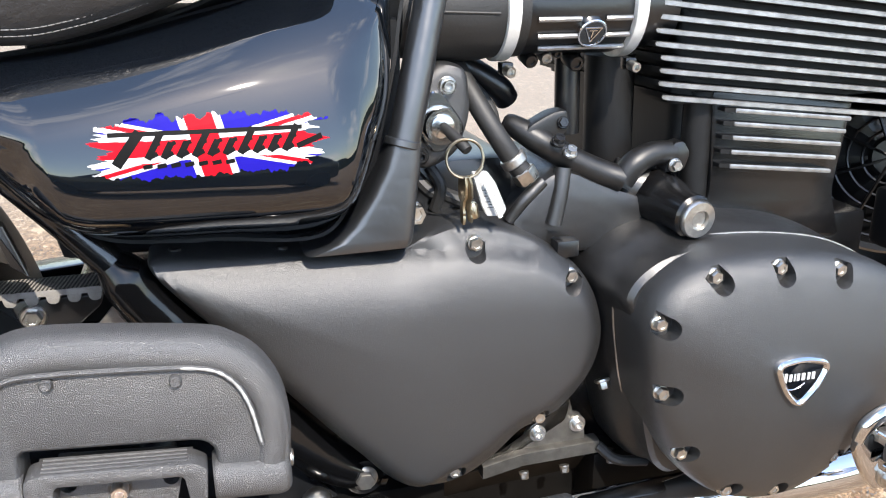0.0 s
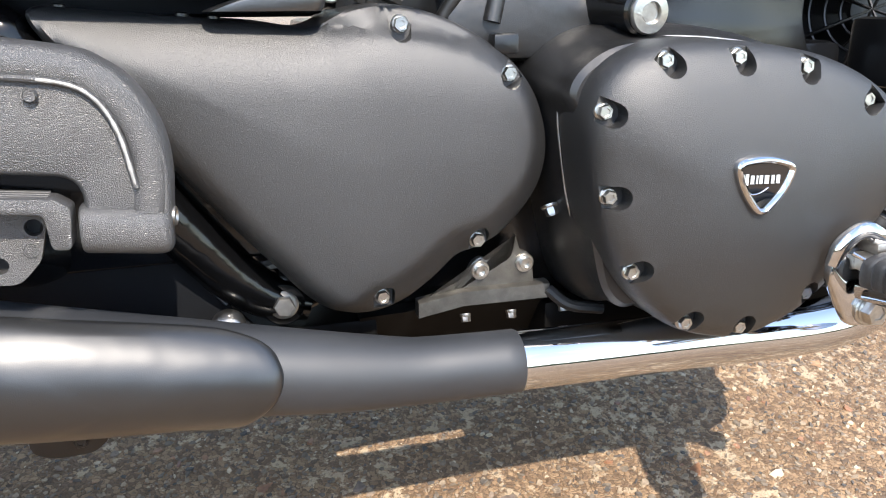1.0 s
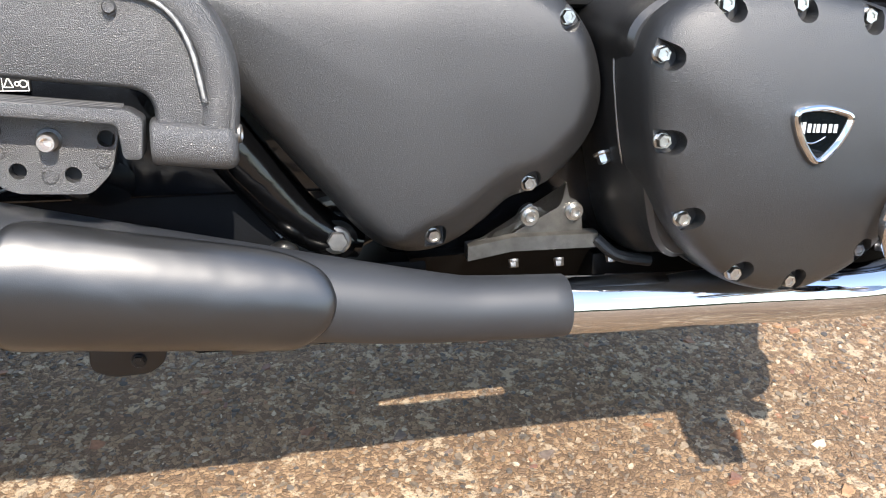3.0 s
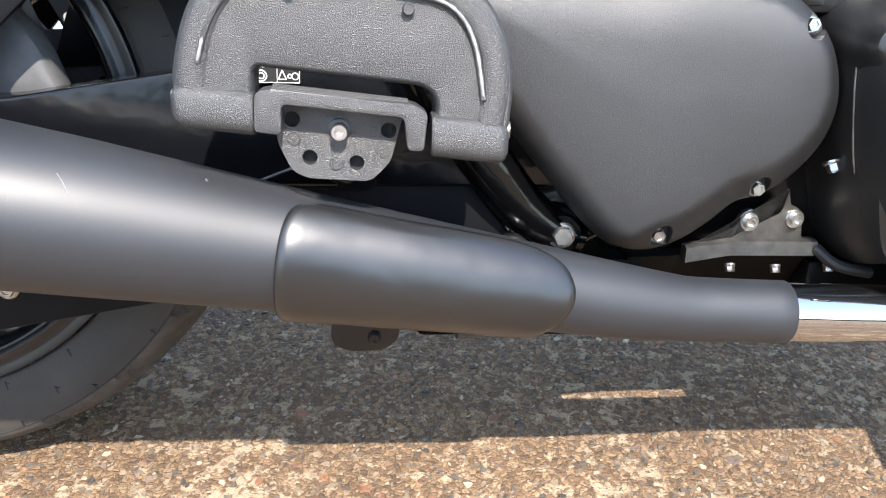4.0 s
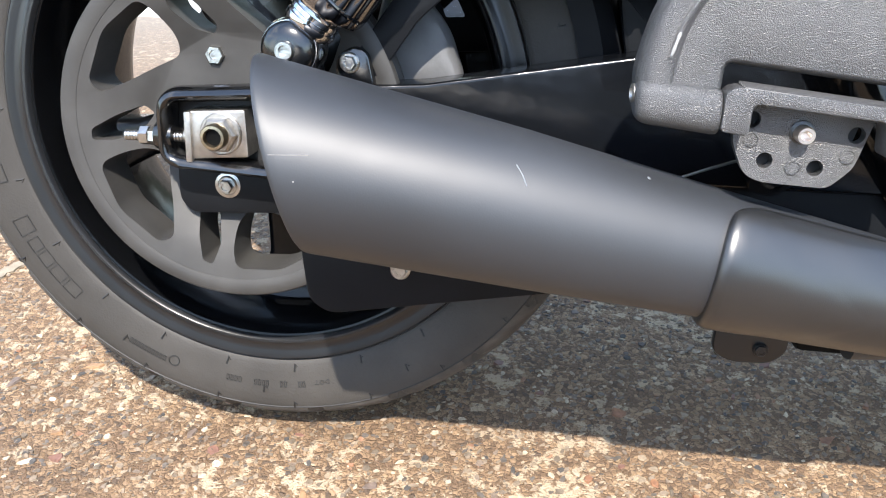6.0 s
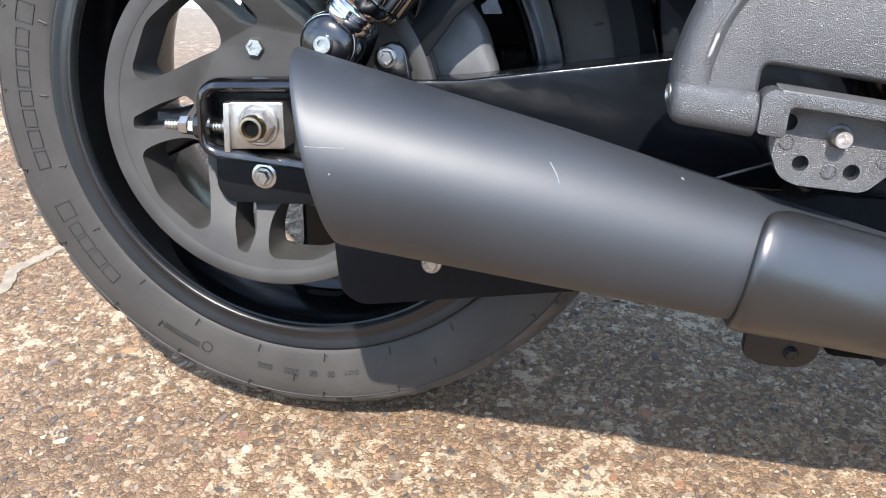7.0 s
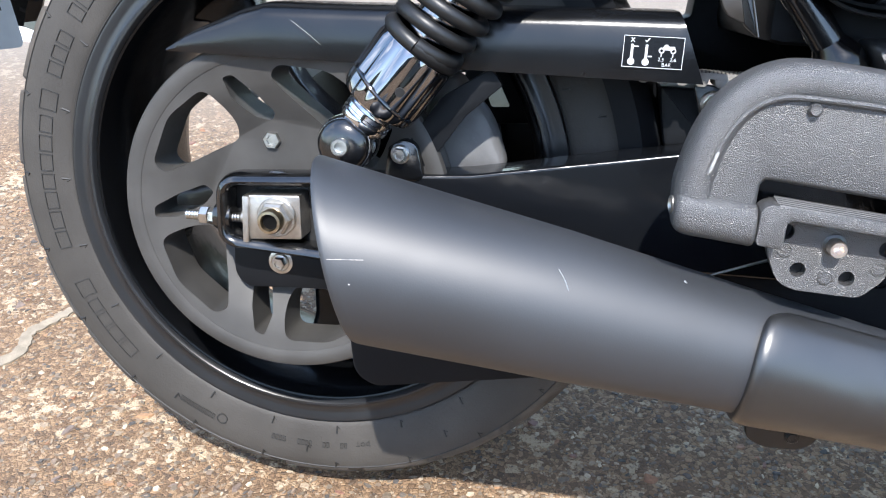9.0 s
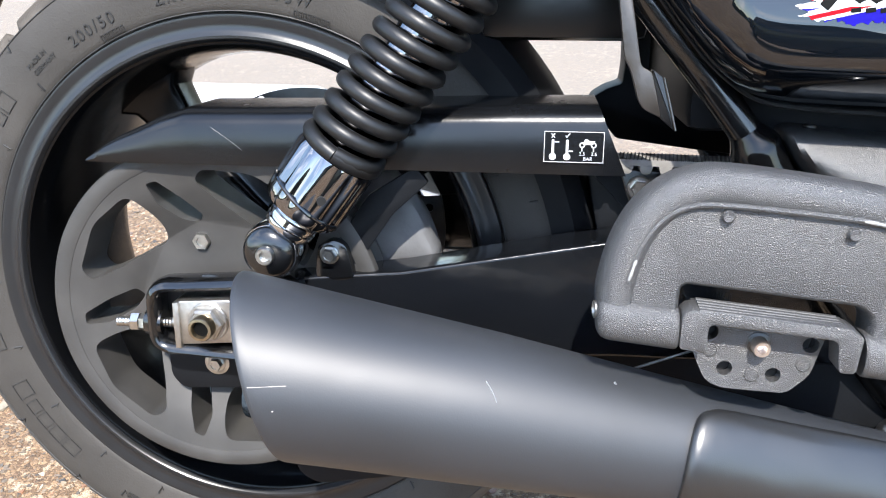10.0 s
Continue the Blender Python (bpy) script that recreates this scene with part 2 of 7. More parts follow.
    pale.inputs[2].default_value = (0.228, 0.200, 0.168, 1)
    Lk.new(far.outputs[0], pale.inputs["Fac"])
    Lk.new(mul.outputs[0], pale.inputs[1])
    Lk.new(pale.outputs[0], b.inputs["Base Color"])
    bn = N.new("ShaderNodeBump")
    bn.inputs["Distance"].default_value = 0.0032
    Lk.new(v2.outputs["Distance"], bn.inputs["Height"])
    fine = noise_tex(500, 4)
    bn2 = N.new("ShaderNodeBump")
    bn2.inputs["Distance"].default_value = 0.0017
    Lk.new(fine.outputs["Fac"], bn2.inputs["Height"])
    Lk.new(bn.outputs[0], bn2.inputs["Normal"])
    Lk.new(bn2.outputs[0], b.inputs["Normal"])
    return m


M_ground = ground_material()
STONES = [(0.0, (0.123, 0.094, 0.066)), (0.25, (0.195, 0.147, 0.101)), (0.45, (0.257, 0.195, 0.131)), (0.62, (0.085, 0.070, 0.057)), (0.74, (0.157, 0.116, 0.084)), (0.87, (0.380, 0.309, 0.220)), (0.93, (0.055, 0.049, 0.044)), (0.985, (0.228, 0.119, 0.067))]
PEBBLES = [(0.0, (0.22, 0.105, 0.055)), (0.28, (0.16, 0.080, 0.056)), (0.5, (0.13, 0.095, 0.075)), (0.68, (0.27, 0.155, 0.080)), (0.90, (0.46, 0.38, 0.27))]
M_pebble = pick("brown_pebbles", PEBBLES, 0.6, [(400, 0.0004, 4)], 200)
M_stone = pick("mixed_aggregate_stones", STONES, 0.66, [(500, 0.0006, 4)], 260)


# ---- mesh helpers ----
def part(name, bm, material, parent, label="", smooth=35):
    """One bmesh as one mesh object under its thing or part."""
    bmesh.ops.remove_doubles(bm, verts=bm.verts, dist=1e-6)
    bmesh.ops.recalc_face_normals(bm, faces=bm.faces)
    me = bpy.data.meshes.new(name)
    bm.to_mesh(me)
    bm.free()
    me.materials.append(material)
    if smooth:
        for p in me.polygons:
            p.use_smooth = True
        me.set_sharp_from_angle(angle=radians(smooth))
    ob = new(name, me)
    ob.parent = parent
    if label:
        ob["label"] = label
    return ob


def thing(name, label, category, matrix=None):
    ob = new(name)
    if matrix is not None:
        ob.matrix_world = matrix
    return tagged(ob, label, category)


def spline(pts, n=8, closed=False):
    """Catmull-Rom curve through points of any dimension."""
    p = [Vector(q) for q in pts]
    k = len(p)
    out = []
    for i in range(k if closed else k - 1):
        if closed:
            a, b, c, d = p[i - 1], p[i], p[(i + 1) % k], p[(i + 2) % k]
        else:
            b, c = p[i], p[i + 1]
            a = p[i - 1] if i else b * 2 - c
            d = p[i + 2] if i + 2 < k else c * 2 - b
        for j in range(n):
            t = j / n
            out.append(0.5 * ((2 * b) + (c - a) * t + (2 * a - 5 * b + 4 * c - d) * t * t + (3 * b - a - 3 * c + d) * t ** 3))
    if not closed:
        out.append(p[-1])
    return out


def rounded(pts, r, n=4):
    """A closed polygon of 2D points with its corners rounded by r (one number, or one for each corner)."""
    out, k = [], len(pts)
    for i in range(k):
        a, b, c = Vector(pts[i - 1]), Vector(pts[i]), Vector(pts[(i + 1) % k])
        ri = r[i] if isinstance(r, (list, tuple)) else r
        u, w = (a - b), (c - b)
        d = min(ri, u.length * 0.45, w.length * 0.45)
        if d < 1e-6:
            out.append(b)
            continue
        p, q = b + u.normalized() * d, b + w.normalized() * d
        for j in range(n + 1):
            t = j / n
            out.append(p.lerp(b, t).lerp(b.lerp(q, t), t))
    return out


def rings(bm, loops, close_first=True, close_last=True, closed=True):
    """Skin between loops of equal length."""
    vs = [[bm.verts.new(p) for p in lp] for lp in loops]
    n = len(vs[0])
    for a, b in zip(vs, vs[1:]):
        for i in range(n if closed else n - 1):
            j = (i + 1) % n
            bm.faces.new((a[i], a[j], b[j], b[i]))
    if close_first:
        bm.faces.new(vs[0])
    if close_last:
        bm.faces.new(list(reversed(vs[-1])))
    return vs


def frame_at(axis):
    z = Vector(axis).normalized()
    x = z.orthogonal().normalized()
    return x, z.cross(x), z


def lathe(bm, prof, centre, axis, seg=32, start=0.0):
    """A turned shape: prof is a list of (radius, way along the axis)."""
    x, y, z = frame_at(axis)
    c = Vector(centre)
    loops = [[c + z * h + (x * math.cos(a) + y * math.sin(a)) * max(r, 1e-5) for a in (start + 2 * math.pi * i / seg for i in range(seg))] for r, h in prof]
    rings(bm, loops)
    return bm


def tube(bm, pts, r, seg=12, n=6, flat=1.0):
    """A round tube along a smooth line; r is a number or one for each point."""
    if n > 1:
        path = spline(pts, n)
    else:
        path = [Vector(p) for p in pts]
    k = len(path)
    rs = [r] * k if not isinstance(r, (list, tuple)) else [float(np.interp(i * (len(r) - 1) / (k - 1), range(len(r)), r)) for i in range(k)]
    up, loops = None, []
    for i, p in enumerate(path):
        t = (path[min(i + 1, k - 1)] - path[max(i - 1, 0)]).normalized()
        if up is None:
            up = t.orthogonal().normalized()
        else:
            up = (up - t * up.dot(t)).normalized()
        s = t.cross(up)
        loops.append([p + (up * math.cos(a) + s * math.sin(a) * flat) * rs[i] for a in (2 * math.pi * j / seg for j in range(seg))])
    rings(bm, loops)
    return bm


def inset_loop(loop, d):
    """A closed 2D loop moved inwards by d along its normals."""
    k = len(loop)
    area = sum(loop[i].x * loop[(i + 1) % k].y - loop[(i + 1) % k].x * loop[i].y for i in range(k))
    s = 1 if area > 0 else -1
    out = []
    for i in range(k):
        t = loop[(i + 1) % k] - loop[i - 1]
        nrm = Vector((-t.y, t.x)).normalized() * s
        out.append(loop[i] + nrm * d)
    return out


def shell(bm, outline, prof, crown=0.0, steps=5, skel=None):
    """A cover: a closed outline in x and z, whose rim follows prof, a list of (inset, y); its face rises by crown towards the middle.
    skel: two points, the line on which the face closes (the middle, where none is given)."""
    lp = [Vector(p) for p in outline]
    if skel is None:
        c = sum(lp, Vector((0, 0))) / len(lp)
        skel = (c, c)
    s0, s1 = Vector(skel[0]), Vector(skel[1])
    d = s1 - s0
    aim = [s0 + d * (max(0.0, min(1.0, (q - s0).dot(d) / d.length_squared)) if d.length > 1e-6 else 0.0) for q in lp]
    loops = []
    deep = max(k for k, _ in prof)
    for k, y in prof:
        if k <= 0.004:
            loops.append([Vector((q.x, y, q.y)) for q in inset_loop(lp, k)])
        else:
            moved = [q + (a - q).normalized() * k * min(1.0, (a - q).length / (deep * 1.7)) for q, a in zip(lp, aim)]
            loops.append([Vector((q.x, y, q.y)) for q in moved])
    last = loops[-1]
    for i in range(1, steps):
        f = 1 - i / steps
        loops.append([Vector((a.x + (q.x - a.x) * f, q.y - crown * (1 - f * f), a.y + (q.z - a.y) * f)) for q, a in zip(last, aim)])
    f = 0.03
    loops.append([Vector((a.x + (q.x - a.x) * f, q.y - crown * (1 - f * f), a.y + (q.z - a.y) * f)) for q, a in zip(last, aim)])
    rings(bm, loops, True, True)
    return bm


def prism(bm, outline, y0, y1, bevel=0.0, taper=0.0):
    """An outline in x and z, with thickness in y and eased edges on its outer side (y0)."""
    lp = [Vector(p) for p in outline]
    if bevel:
        b = bevel
        prof = [(0, y1), (0, y0 + b), (b * 0.3, y0 + b * 0.3), (b, y0)]
    else:
        prof = [(0, y1), (0, y0)]
    rings(bm, [[Vector((q.x, y, q.y)) for q in inset_loop(lp, d)] for d, y in prof])
    return bm


def box(bm, x0, x1, y0, y1, z0, z1, bevel=0.002):
    m = bmesh.ops.create_cube(bm, size=1.0)
    for v in m["verts"]:
        v.co = Vector(((x0 + x1) / 2 + v.co.x * (x1 - x0), (y0 + y1) / 2 + v.co.y * (y1 - y0), (z0 + z1) / 2 + v.co.z * (z1 - z0)))
    if bevel:
        ed = list({e for v in m["verts"] for e in v.link_edges})
        bmesh.ops.bevel(bm, geom=ed, offset=bevel, segments=2, affect="EDGES", profile=0.6)
    return bm


def plate(bm, outer, holes, y0, y1):
    """A plate in x and z with holes through it."""
    edges = []
    for lp in [outer] + list(holes):
        vs = [bm.verts.new((p[0], y0, p[1])) for p in lp]
        edges += [bm.edges.new((vs[i], vs[(i + 1) % len(vs)])) for i in range(len(vs))]
    res = bmesh.ops.triangle_fill(bm, use_beauty=True, use_dissolve=False, edges=edges)
    faces = [g for g in res["geom"] if isinstance(g, bmesh.types.BMFace)]
    ex = bmesh.ops.extrude_face_region(bm, geom=faces, use_keep_orig=True)
    for v in [g for g in ex["geom"] if isinstance(g, bmesh.types.BMVert)]:
        v.co.y += y1 - y0
    return bm


def circle(cx, cz, r, n=24, a0=0.0):
    return [Vector((cx + r * math.cos(a0 + 2 * math.pi * i / n), cz + r * math.sin(a0 + 2 * math.pi * i / n))) for i in range(n)]


def hexbolt(bm, c, axis=(0, -1, 0), flats=0.010, high=0.0065, flange=1.25, dimple=True, turn=0.2):
    r = flats / 2 / math.cos(math.pi / 6)
    lathe(bm, [(flats / 2 * flange * 1.08, -0.001), (flats / 2 * flange * 1.08, 0.0008), (flats / 2 * flange * 0.95, 0.0018)], c, axis, 20)
    prof = [(r, 0.001), (r, high * 0.85), (r * 0.9, high)]
    if dimple:
        prof += [(r * 0.55, high), (r * 0.5, high * 0.86)]
    lathe(bm, prof, c, axis, 6, turn)
    return bm


def capscrew(bm, c, axis=(0, -1, 0), d=0.012, high=0.008, lobes=6):
    r = d / 2
    lathe(bm, [(r, -0.002), (r, high * 0.85), (r * 0.88, high), (r * 0.55, high), (r * 0.5, high * 0.35)], c, axis, 24)
    return bm


def nudge(ob, x, y, z):
    """Moves a part's mesh, and those of its own pieces, in the motorcycle's space."""
    for o in [ob] + list(ob.children):
        o.data.transform(Matrix.Translation((x, y, z)))


LEAN = radians(11.5)
BIKE = Matrix.Rotation(-LEAN, 4, "X") @ Matrix.Translation((0, 0.085, 0))


def carve(ob, cutters):
    """Cuts the closed meshes in cutters out of ob's mesh."""
    bm = bmesh.new()
    for f in cutters:
        f(bm)
    bmesh.ops.recalc_face_normals(bm, faces=bm.faces)
    me = bpy.data.meshes.new("cutter")
    bm.to_mesh(me)
    bm.free()
    tool = new("cutter", me)
    tool.matrix_world = ob.matrix_world if ob.parent is None else BIKE
    mod = ob.modifiers.new("cut", "BOOLEAN")
    mod.object, mod.operation, mod.solver = tool, "DIFFERENCE", "EXACT"
    mod.use_self = True
    bpy.context.view_layer.update()
    res = bpy.data.meshes.new_from_object(ob.evaluated_get(bpy.context.evaluated_depsgraph_get()))
    ob.modifiers.clear()
    old = ob.data
    ob.data = res
    res.name = old.name
    for p in res.polygons:
        p.use_smooth = True
    res.set_sharp_from_angle(angle=radians(35))
    bpy.data.objects.remove(tool)
    return ob


# ---- ground ----
bm = bmesh.new()
for x0, x1, y0, y1 in ((-300, 300, -300, 300),):
    bm.faces.new([bm.verts.new(p) for p in ((x0, y0, 0), (x1, y0, 0), (x1, y1, 0), (x0, y1, 0))])
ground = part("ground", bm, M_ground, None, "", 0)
tagged(ground, "worn beige exposed-aggregate asphalt car park surface", "ground", kind="structure")

# ---- the motorcycle ----
bike = thing("motorcycle", "black cruiser motorcycle leaning on its side stand in the sun", "motorcycle", BIKE)

# rear wheel
WX, WZ = -0.0125, 0.3235
WY = Vector((WX, 0, WZ))


def turned(prof, seg=128, dent=None):
    """A ring round the wheel's axle: prof is a closed list of (radius, y)."""
    b = bmesh.new()
    loops = []
    for i in range(seg):
        a = 2 * math.pi * i / seg
        lp = []
        for j, (r, y) in enumerate(prof):
            if dent:
                r, y = dent(a, j, r, y)
            lp.append(Vector((WX + r * math.cos(a), y, WZ + r * math.sin(a))))
        loops.append(lp)
    loops.append(loops[0])
    rings(b, loops, False, False)
    return b


half = [(0.196, 0.0), (0.1980, -0.045), (0.2010, -0.072), (0.2035, -0.0845), (0.2070, -0.0915), (0.2110, -0.0930), (0.2180, -0.0915)]
rim_prof = half + [(0.214, -0.060), (0.214, 0.060)] + [(r, -y) for r, y in reversed(half)][:-1]
rear_wheel = part("rear_wheel", turned(rim_prof, 160), M_well, bike, "gloss black cast rear wheel rim")

part("rim_flange", turned([(0.2085, -0.0905), (0.2100, -0.0945), (0.2120, -0.0962), (0.2142, -0.0964), (0.2165, -0.0950), (0.2190, -0.0938), (0.2240, -0.0940), (0.2285, -0.0956), (0.2308, -0.0955), (0.2316, -0.0925), (0.2200, -0.0860)], 160), M_rim, rear_wheel, "satin black rim edge")
side = [(0.222, 0.079), (0.2285, 0.0850), (0.2308, 0.0885), (0.2330, 0.0915), (0.2385, 0.0938), (0.248, 0.0968), (0.262, 0.0985), (0.276, 0.0985), (0.287, 0.0955), (0.2905, 0.0940), (0.2930, 0.0920), (0.296, 0.0890), (0.299, 0.0845), (0.302, 0.0790), (0.305, 0.0720), (0.308, 0.0640), (0.3125, 0.0460), (0.3155, 0.0240)]
side = [(r, y) if r < 0.24 else (0.24 + (r - 0.24) * 0.93, y * 0.98) for r, y in side]
tyre_prof = [(r, -y) for r, y in side] + [(0.3110, 0.0)] + [(r, y) for r, y in reversed(side)]
GROOVES = 22


def tread_dent(a, j, r, y):
    """Slanted grooves over the shoulder, and the flat patch on which the tyre stands."""
    k = (a / (2 * math.pi) * GROOVES + abs(y) * 5.0) % 1.0
    if 0.030 < abs(y) < 0.0935 and r > 0.2820 and abs(k - 0.5) < 0.080:
        r -= 0.0065
    p = BIKE @ Vector((WX + r * math.cos(a), y, WZ + r * math.sin(a)))
    if p.z < 0.0005:
        r -= (0.0005 - p.z) / max(0.2, -math.sin(a))
    return r, y


tyre = part("tyre", turned(tyre_prof, 440, tread_dent), M_tyre, rear_wheel, "dusty black wide tyre with shoulder grooves")
tyre.data.materials.append(M_tread)
for p in tyre.data.polygons:
    c = p.center
    if math.hypot(c.x - WX, c.z - WZ) > 0.2845:
        p.material_index = 1

b = bmesh.new()
lathe(b, [(0.040, -0.11), (0.045, -0.10), (0.048, -0.06), (0.052, 0.0), (0.048, 0.06), (0.045, 0.11)], WY, (0, 1, 0), 40)
part("hub", b, M_engine, rear_wheel)
for i in range(5):
    a = radians(125 + 72 * i)
    d, s = Vector((math.cos(a), 0, math.sin(a))), Vector((-math.sin(a), 0, math.cos(a)))
    b = bmesh.new()
    loops = []
    for r, w, t in ((0.045, 0.030, 0.030), (0.09, 0.021, 0.024), (0.15, 0.019, 0.020), (0.185, 0.026, 0.022), (0.200, 0.045, 0.026)):
        sec = rounded([(-w, -t), (w, -t), (w, t), (-w, t)], 0.008, 3)
        loops.append([WY + d * r + s * q.x + Vector((0, q.y, 0)) for q in sec])
    rings(b, loops)
    part("spoke", b, M_well, rear_wheel)

# belt pulley on the wheel
PY = -0.131


def polar(r, deg):
    return Vector((WX + r * math.cos(radians(deg)), WZ + r * math.sin(radians(deg))))


holes = []
P0 = 108.5
KIDNEY = [(0.1175, 20), (0.1205, 0), (0.1165, -19), (0.097, -21), (0.080, -20), (0.069, -12), (0.077, 2), (0.091, 16), (0.108, 24)]
SLOT = [(0.1160, 7.5), (0.1150, 3.0), (0.096, -3), (0.078, -9), (0.071, -4), (0.078, 4), (0.098, 9)]


def dish(r):
    """The web falls from the toothed ring to the bolted hub."""
    return float(np.interp(r, [0.050, 0.064, 0.080, 0.100, 0.112, 0.124, 0.130], [-0.134, -0.137, -0.148, -0.1585, -0.1630, -0.1660, -0.1665]))


for i in range(5):
    holes.append(rounded([tuple(polar(r, P0 + 36 + 72 * i + a)) for r, a in KIDNEY], 0.009, 4))
    holes.append(rounded([tuple(polar(r, P0 + 72 * i + a)) for r, a in SLOT], 0.003, 3))
b = bmesh.new()
plate(b, circle(WX, WZ, 0.1275, 120), holes, 0.0, 0.040)
for v in b.verts:
    v.co.y += dish(math.hypot(v.co.x - WX, v.co.z - WZ))
pulley = part("belt_pulley", b, M_pulley, rear_wheel, "dusty dark grey slotted belt pulley", 30)
tooth = [(0.1225, -0.1560), (0.1250, -0.1662), (0.1285, -0.1676), (0.1345, -0.1676), (0.1375, -0.1664), (0.1390, -0.1638), (0.1390, -0.1610), (0.1310, -0.1590), (0.1310, -0.1360), (0.1370, -0.1340), (0.1370, -0.1300), (0.1240, -0.1300), (0.1230, -0.1440)]
part("pulley_ring", turned(tooth, 160), M_pulley, rear_wheel)
for i in range(5):
    q = polar(0.0560, P0 + 72 * i)
    b = bmesh.new()
    lathe(b, [(0.0150, -0.006), (0.0148, 0.0020), (0.0138, 0.0036), (0.0124, 0.0036), (0.0116, 0.0022), (0.0112, -0.0020)], (q.x, -0.1360, q.y), (0, -1, 0), 28)
    part("bolt_boss", b, M_pulley, rear_wheel)
    b = bmesh.new()
    hexbolt(b, (q.x, -0.1365, q.y), flats=0.013, high=0.009, flange=1.40)
    part("pulley_bolt", b, M_zinc, rear_wheel)
b = bmesh.new()
lathe(b, [(0.056, -0.020), (0.056, -0.002), (0.052, 0.001), (0.040, 0.003), (0.040, 0.010)], (WX, PY, WZ), (0, -1, 0), 48)
part("pulley_hub", b, M_pulley, rear_wheel)

# brake disc on the far side
b = bmesh.new()
dh = [[q for q in circle(WX + r * math.cos(a), WZ + r * math.sin(a), 0.0050, 10)] for k in range(36) for r, a in ((0.126 + 0.010 * (k % 3), 2 * math.pi * k / 36),)]
plate(b, circle(WX, WZ, 0.152, 96), dh + [circle(WX, WZ, 0.095, 48)], 0.112, 0.117)
part("brake_disc", b, M_disc, rear_wheel, "drilled steel brake disc", 30)
b = bmesh.new()
plate(b, circle(WX, WZ, 0.1, 60), [circle(*polar(0.072, 72 * i), 0.018, 16) for i in range(5)], 0.104, 0.111)
part("disc_carrier", b, M_engine, rear_wheel, "", 30)

# ---- swingarm ----
def sweep(name, secs, material, parent, label="", r=0.006):
    """A beam through sections (x, y0, y1, z0, z1) with rounded edges."""
    b = bmesh.new()
    loops = []
    for x, y0, y1, z0, z1 in secs:
        loops.append([Vector((x, q.x, q.y)) for q in rounded([(y0, z0), (y1, z0), (y1, z1), (y0, z1)], r, 4)])
    rings(b, loops)
    return part(name, b, material, parent, label)


swingarm = sweep("swingarm", [(0.052, -0.178, -0.150, 0.2885, 0.360), (0.085, -0.174, -0.145, 0.289, 0.363), (0.14, -0.168, -0.130, 0.292, 0.3665), (0.30, -0.158, -0.110, 0.300, 0.394), (0.42, -0.155, -0.10, 0.30, 0.41), (0.56, -0.150, -0.09, 0.30, 0.41)], M_arm, bike, "gloss black box-section swingarm", 0.003)
loop = rounded([(-0.0590, 0.2985), (0.060, 0.2925), (0.060, 0.3580), (-0.0590, 0.3490)], [0.014, 0.004, 0.004, 0.014], 6)
path = [Vector((q.x, -0.172, q.y)) for q in loop]
b = bmesh.new()
tube(b, path + [path[0], path[1]], 0.0062, 12, 1)
for v in b.verts:
    v.co.y = -0.172 + (v.co.y + 0.172) * 2.4
part("axle_slot_housing", b, M_frame, swingarm, "", 60)
b = bmesh.new()
tube(b, [(-0.067, -0.173, 0.317), (-0.0600, -0.173, 0.317), (-0.053, -0.173, 0.317)], [0.0105, 0.0130, 0.0105], 24, 3)
part("adjuster_sleeve", b, M_frame, swingarm)
b = bmesh.new()
prism(b, [(-0.056, 0.30), (0.055, 0.298), (0.055, 0.355), (-0.056, 0.347)], -0.160, -0.152)
part("slot_backing", b, M_hole, swingarm)
b = bmesh.new()
prism(b, rounded([(-0.036, 0.3020), (0.0085, 0.3060), (0.0068, 0.3420), (-0.037, 0.3390)], 0.002, 2), -0.183, -0.160, 0.0012)
box(b, -0.0402, -0.0352, -0.1860, -0.160, 0.3000, 0.3385, 0.0012)
lathe(b, [(0.006, 0.0), (0.0065, 0.003), (0.0055, 0.006)], (-0.039, -0.173, 0.3180), (-1, 0, -0.03), 16)
part("adjuster_block", b, M_steel, swingarm, "dull steel chain adjuster block")
b = bmesh.new()
lathe(b, [(0.0162, 0.0), (0.0162, 0.002), (0.0152, 0.003)], (-0.012, -0.183, 0.3232), (0, -1, 0), 32)
lathe(b, [(0.0140, 0.002), (0.0140, 0.0085), (0.0122, 0.0105)], (-0.012, -0.183, 0.3232), (0, -1, 0), 6, 0.3)
part("axle_nut", b, M_steel, swingarm, "worn zinc-plated axle nut")
b = bmesh.new()
lathe(b, [(0.0098, 0.0), (0.0098, 0.0175), (0.0090, 0.0190), (0.0070, 0.0192), (0.0064, 0.0180), (0.0062, 0.004)], (-0.012, -0.183, 0.3232), (0, -1, 0), 28)
part("axle_end", b, M_brass, swingarm, "hollow steel axle end")
# Black plug in the hollow axle: its colour stands for the shade inside.
b = bmesh.new()
lathe(b, [(0.0063, 0.0), (0.0063, 0.0150)], (-0.012, -0.183, 0.3232), (0, -1, 0), 20)
part("axle_bore", b, M_ink_shade, swingarm)
b = bmesh.new()
prof = []
for i in range(24):
    h = -0.006 + i * 0.0025
    prof += [(0.0036, h), (0.0042, h + 0.00125)]
lathe(b, prof, (-0.0405, -0.173, 0.317), (-1, 0, -0.03), 14)
part("adjuster_bolt", b, M_zinc, swingarm)
b = bmesh.new()
lathe(b, [(0.0075, 0.026), (0.0075, 0.032), (0.0068, 0.033)], (-0.0405, -0.173, 0.317), (-1, 0, -0.03), 6, 0.4)
part("lock_nut", b, M_zinc, swingarm)
b = bmesh.new()
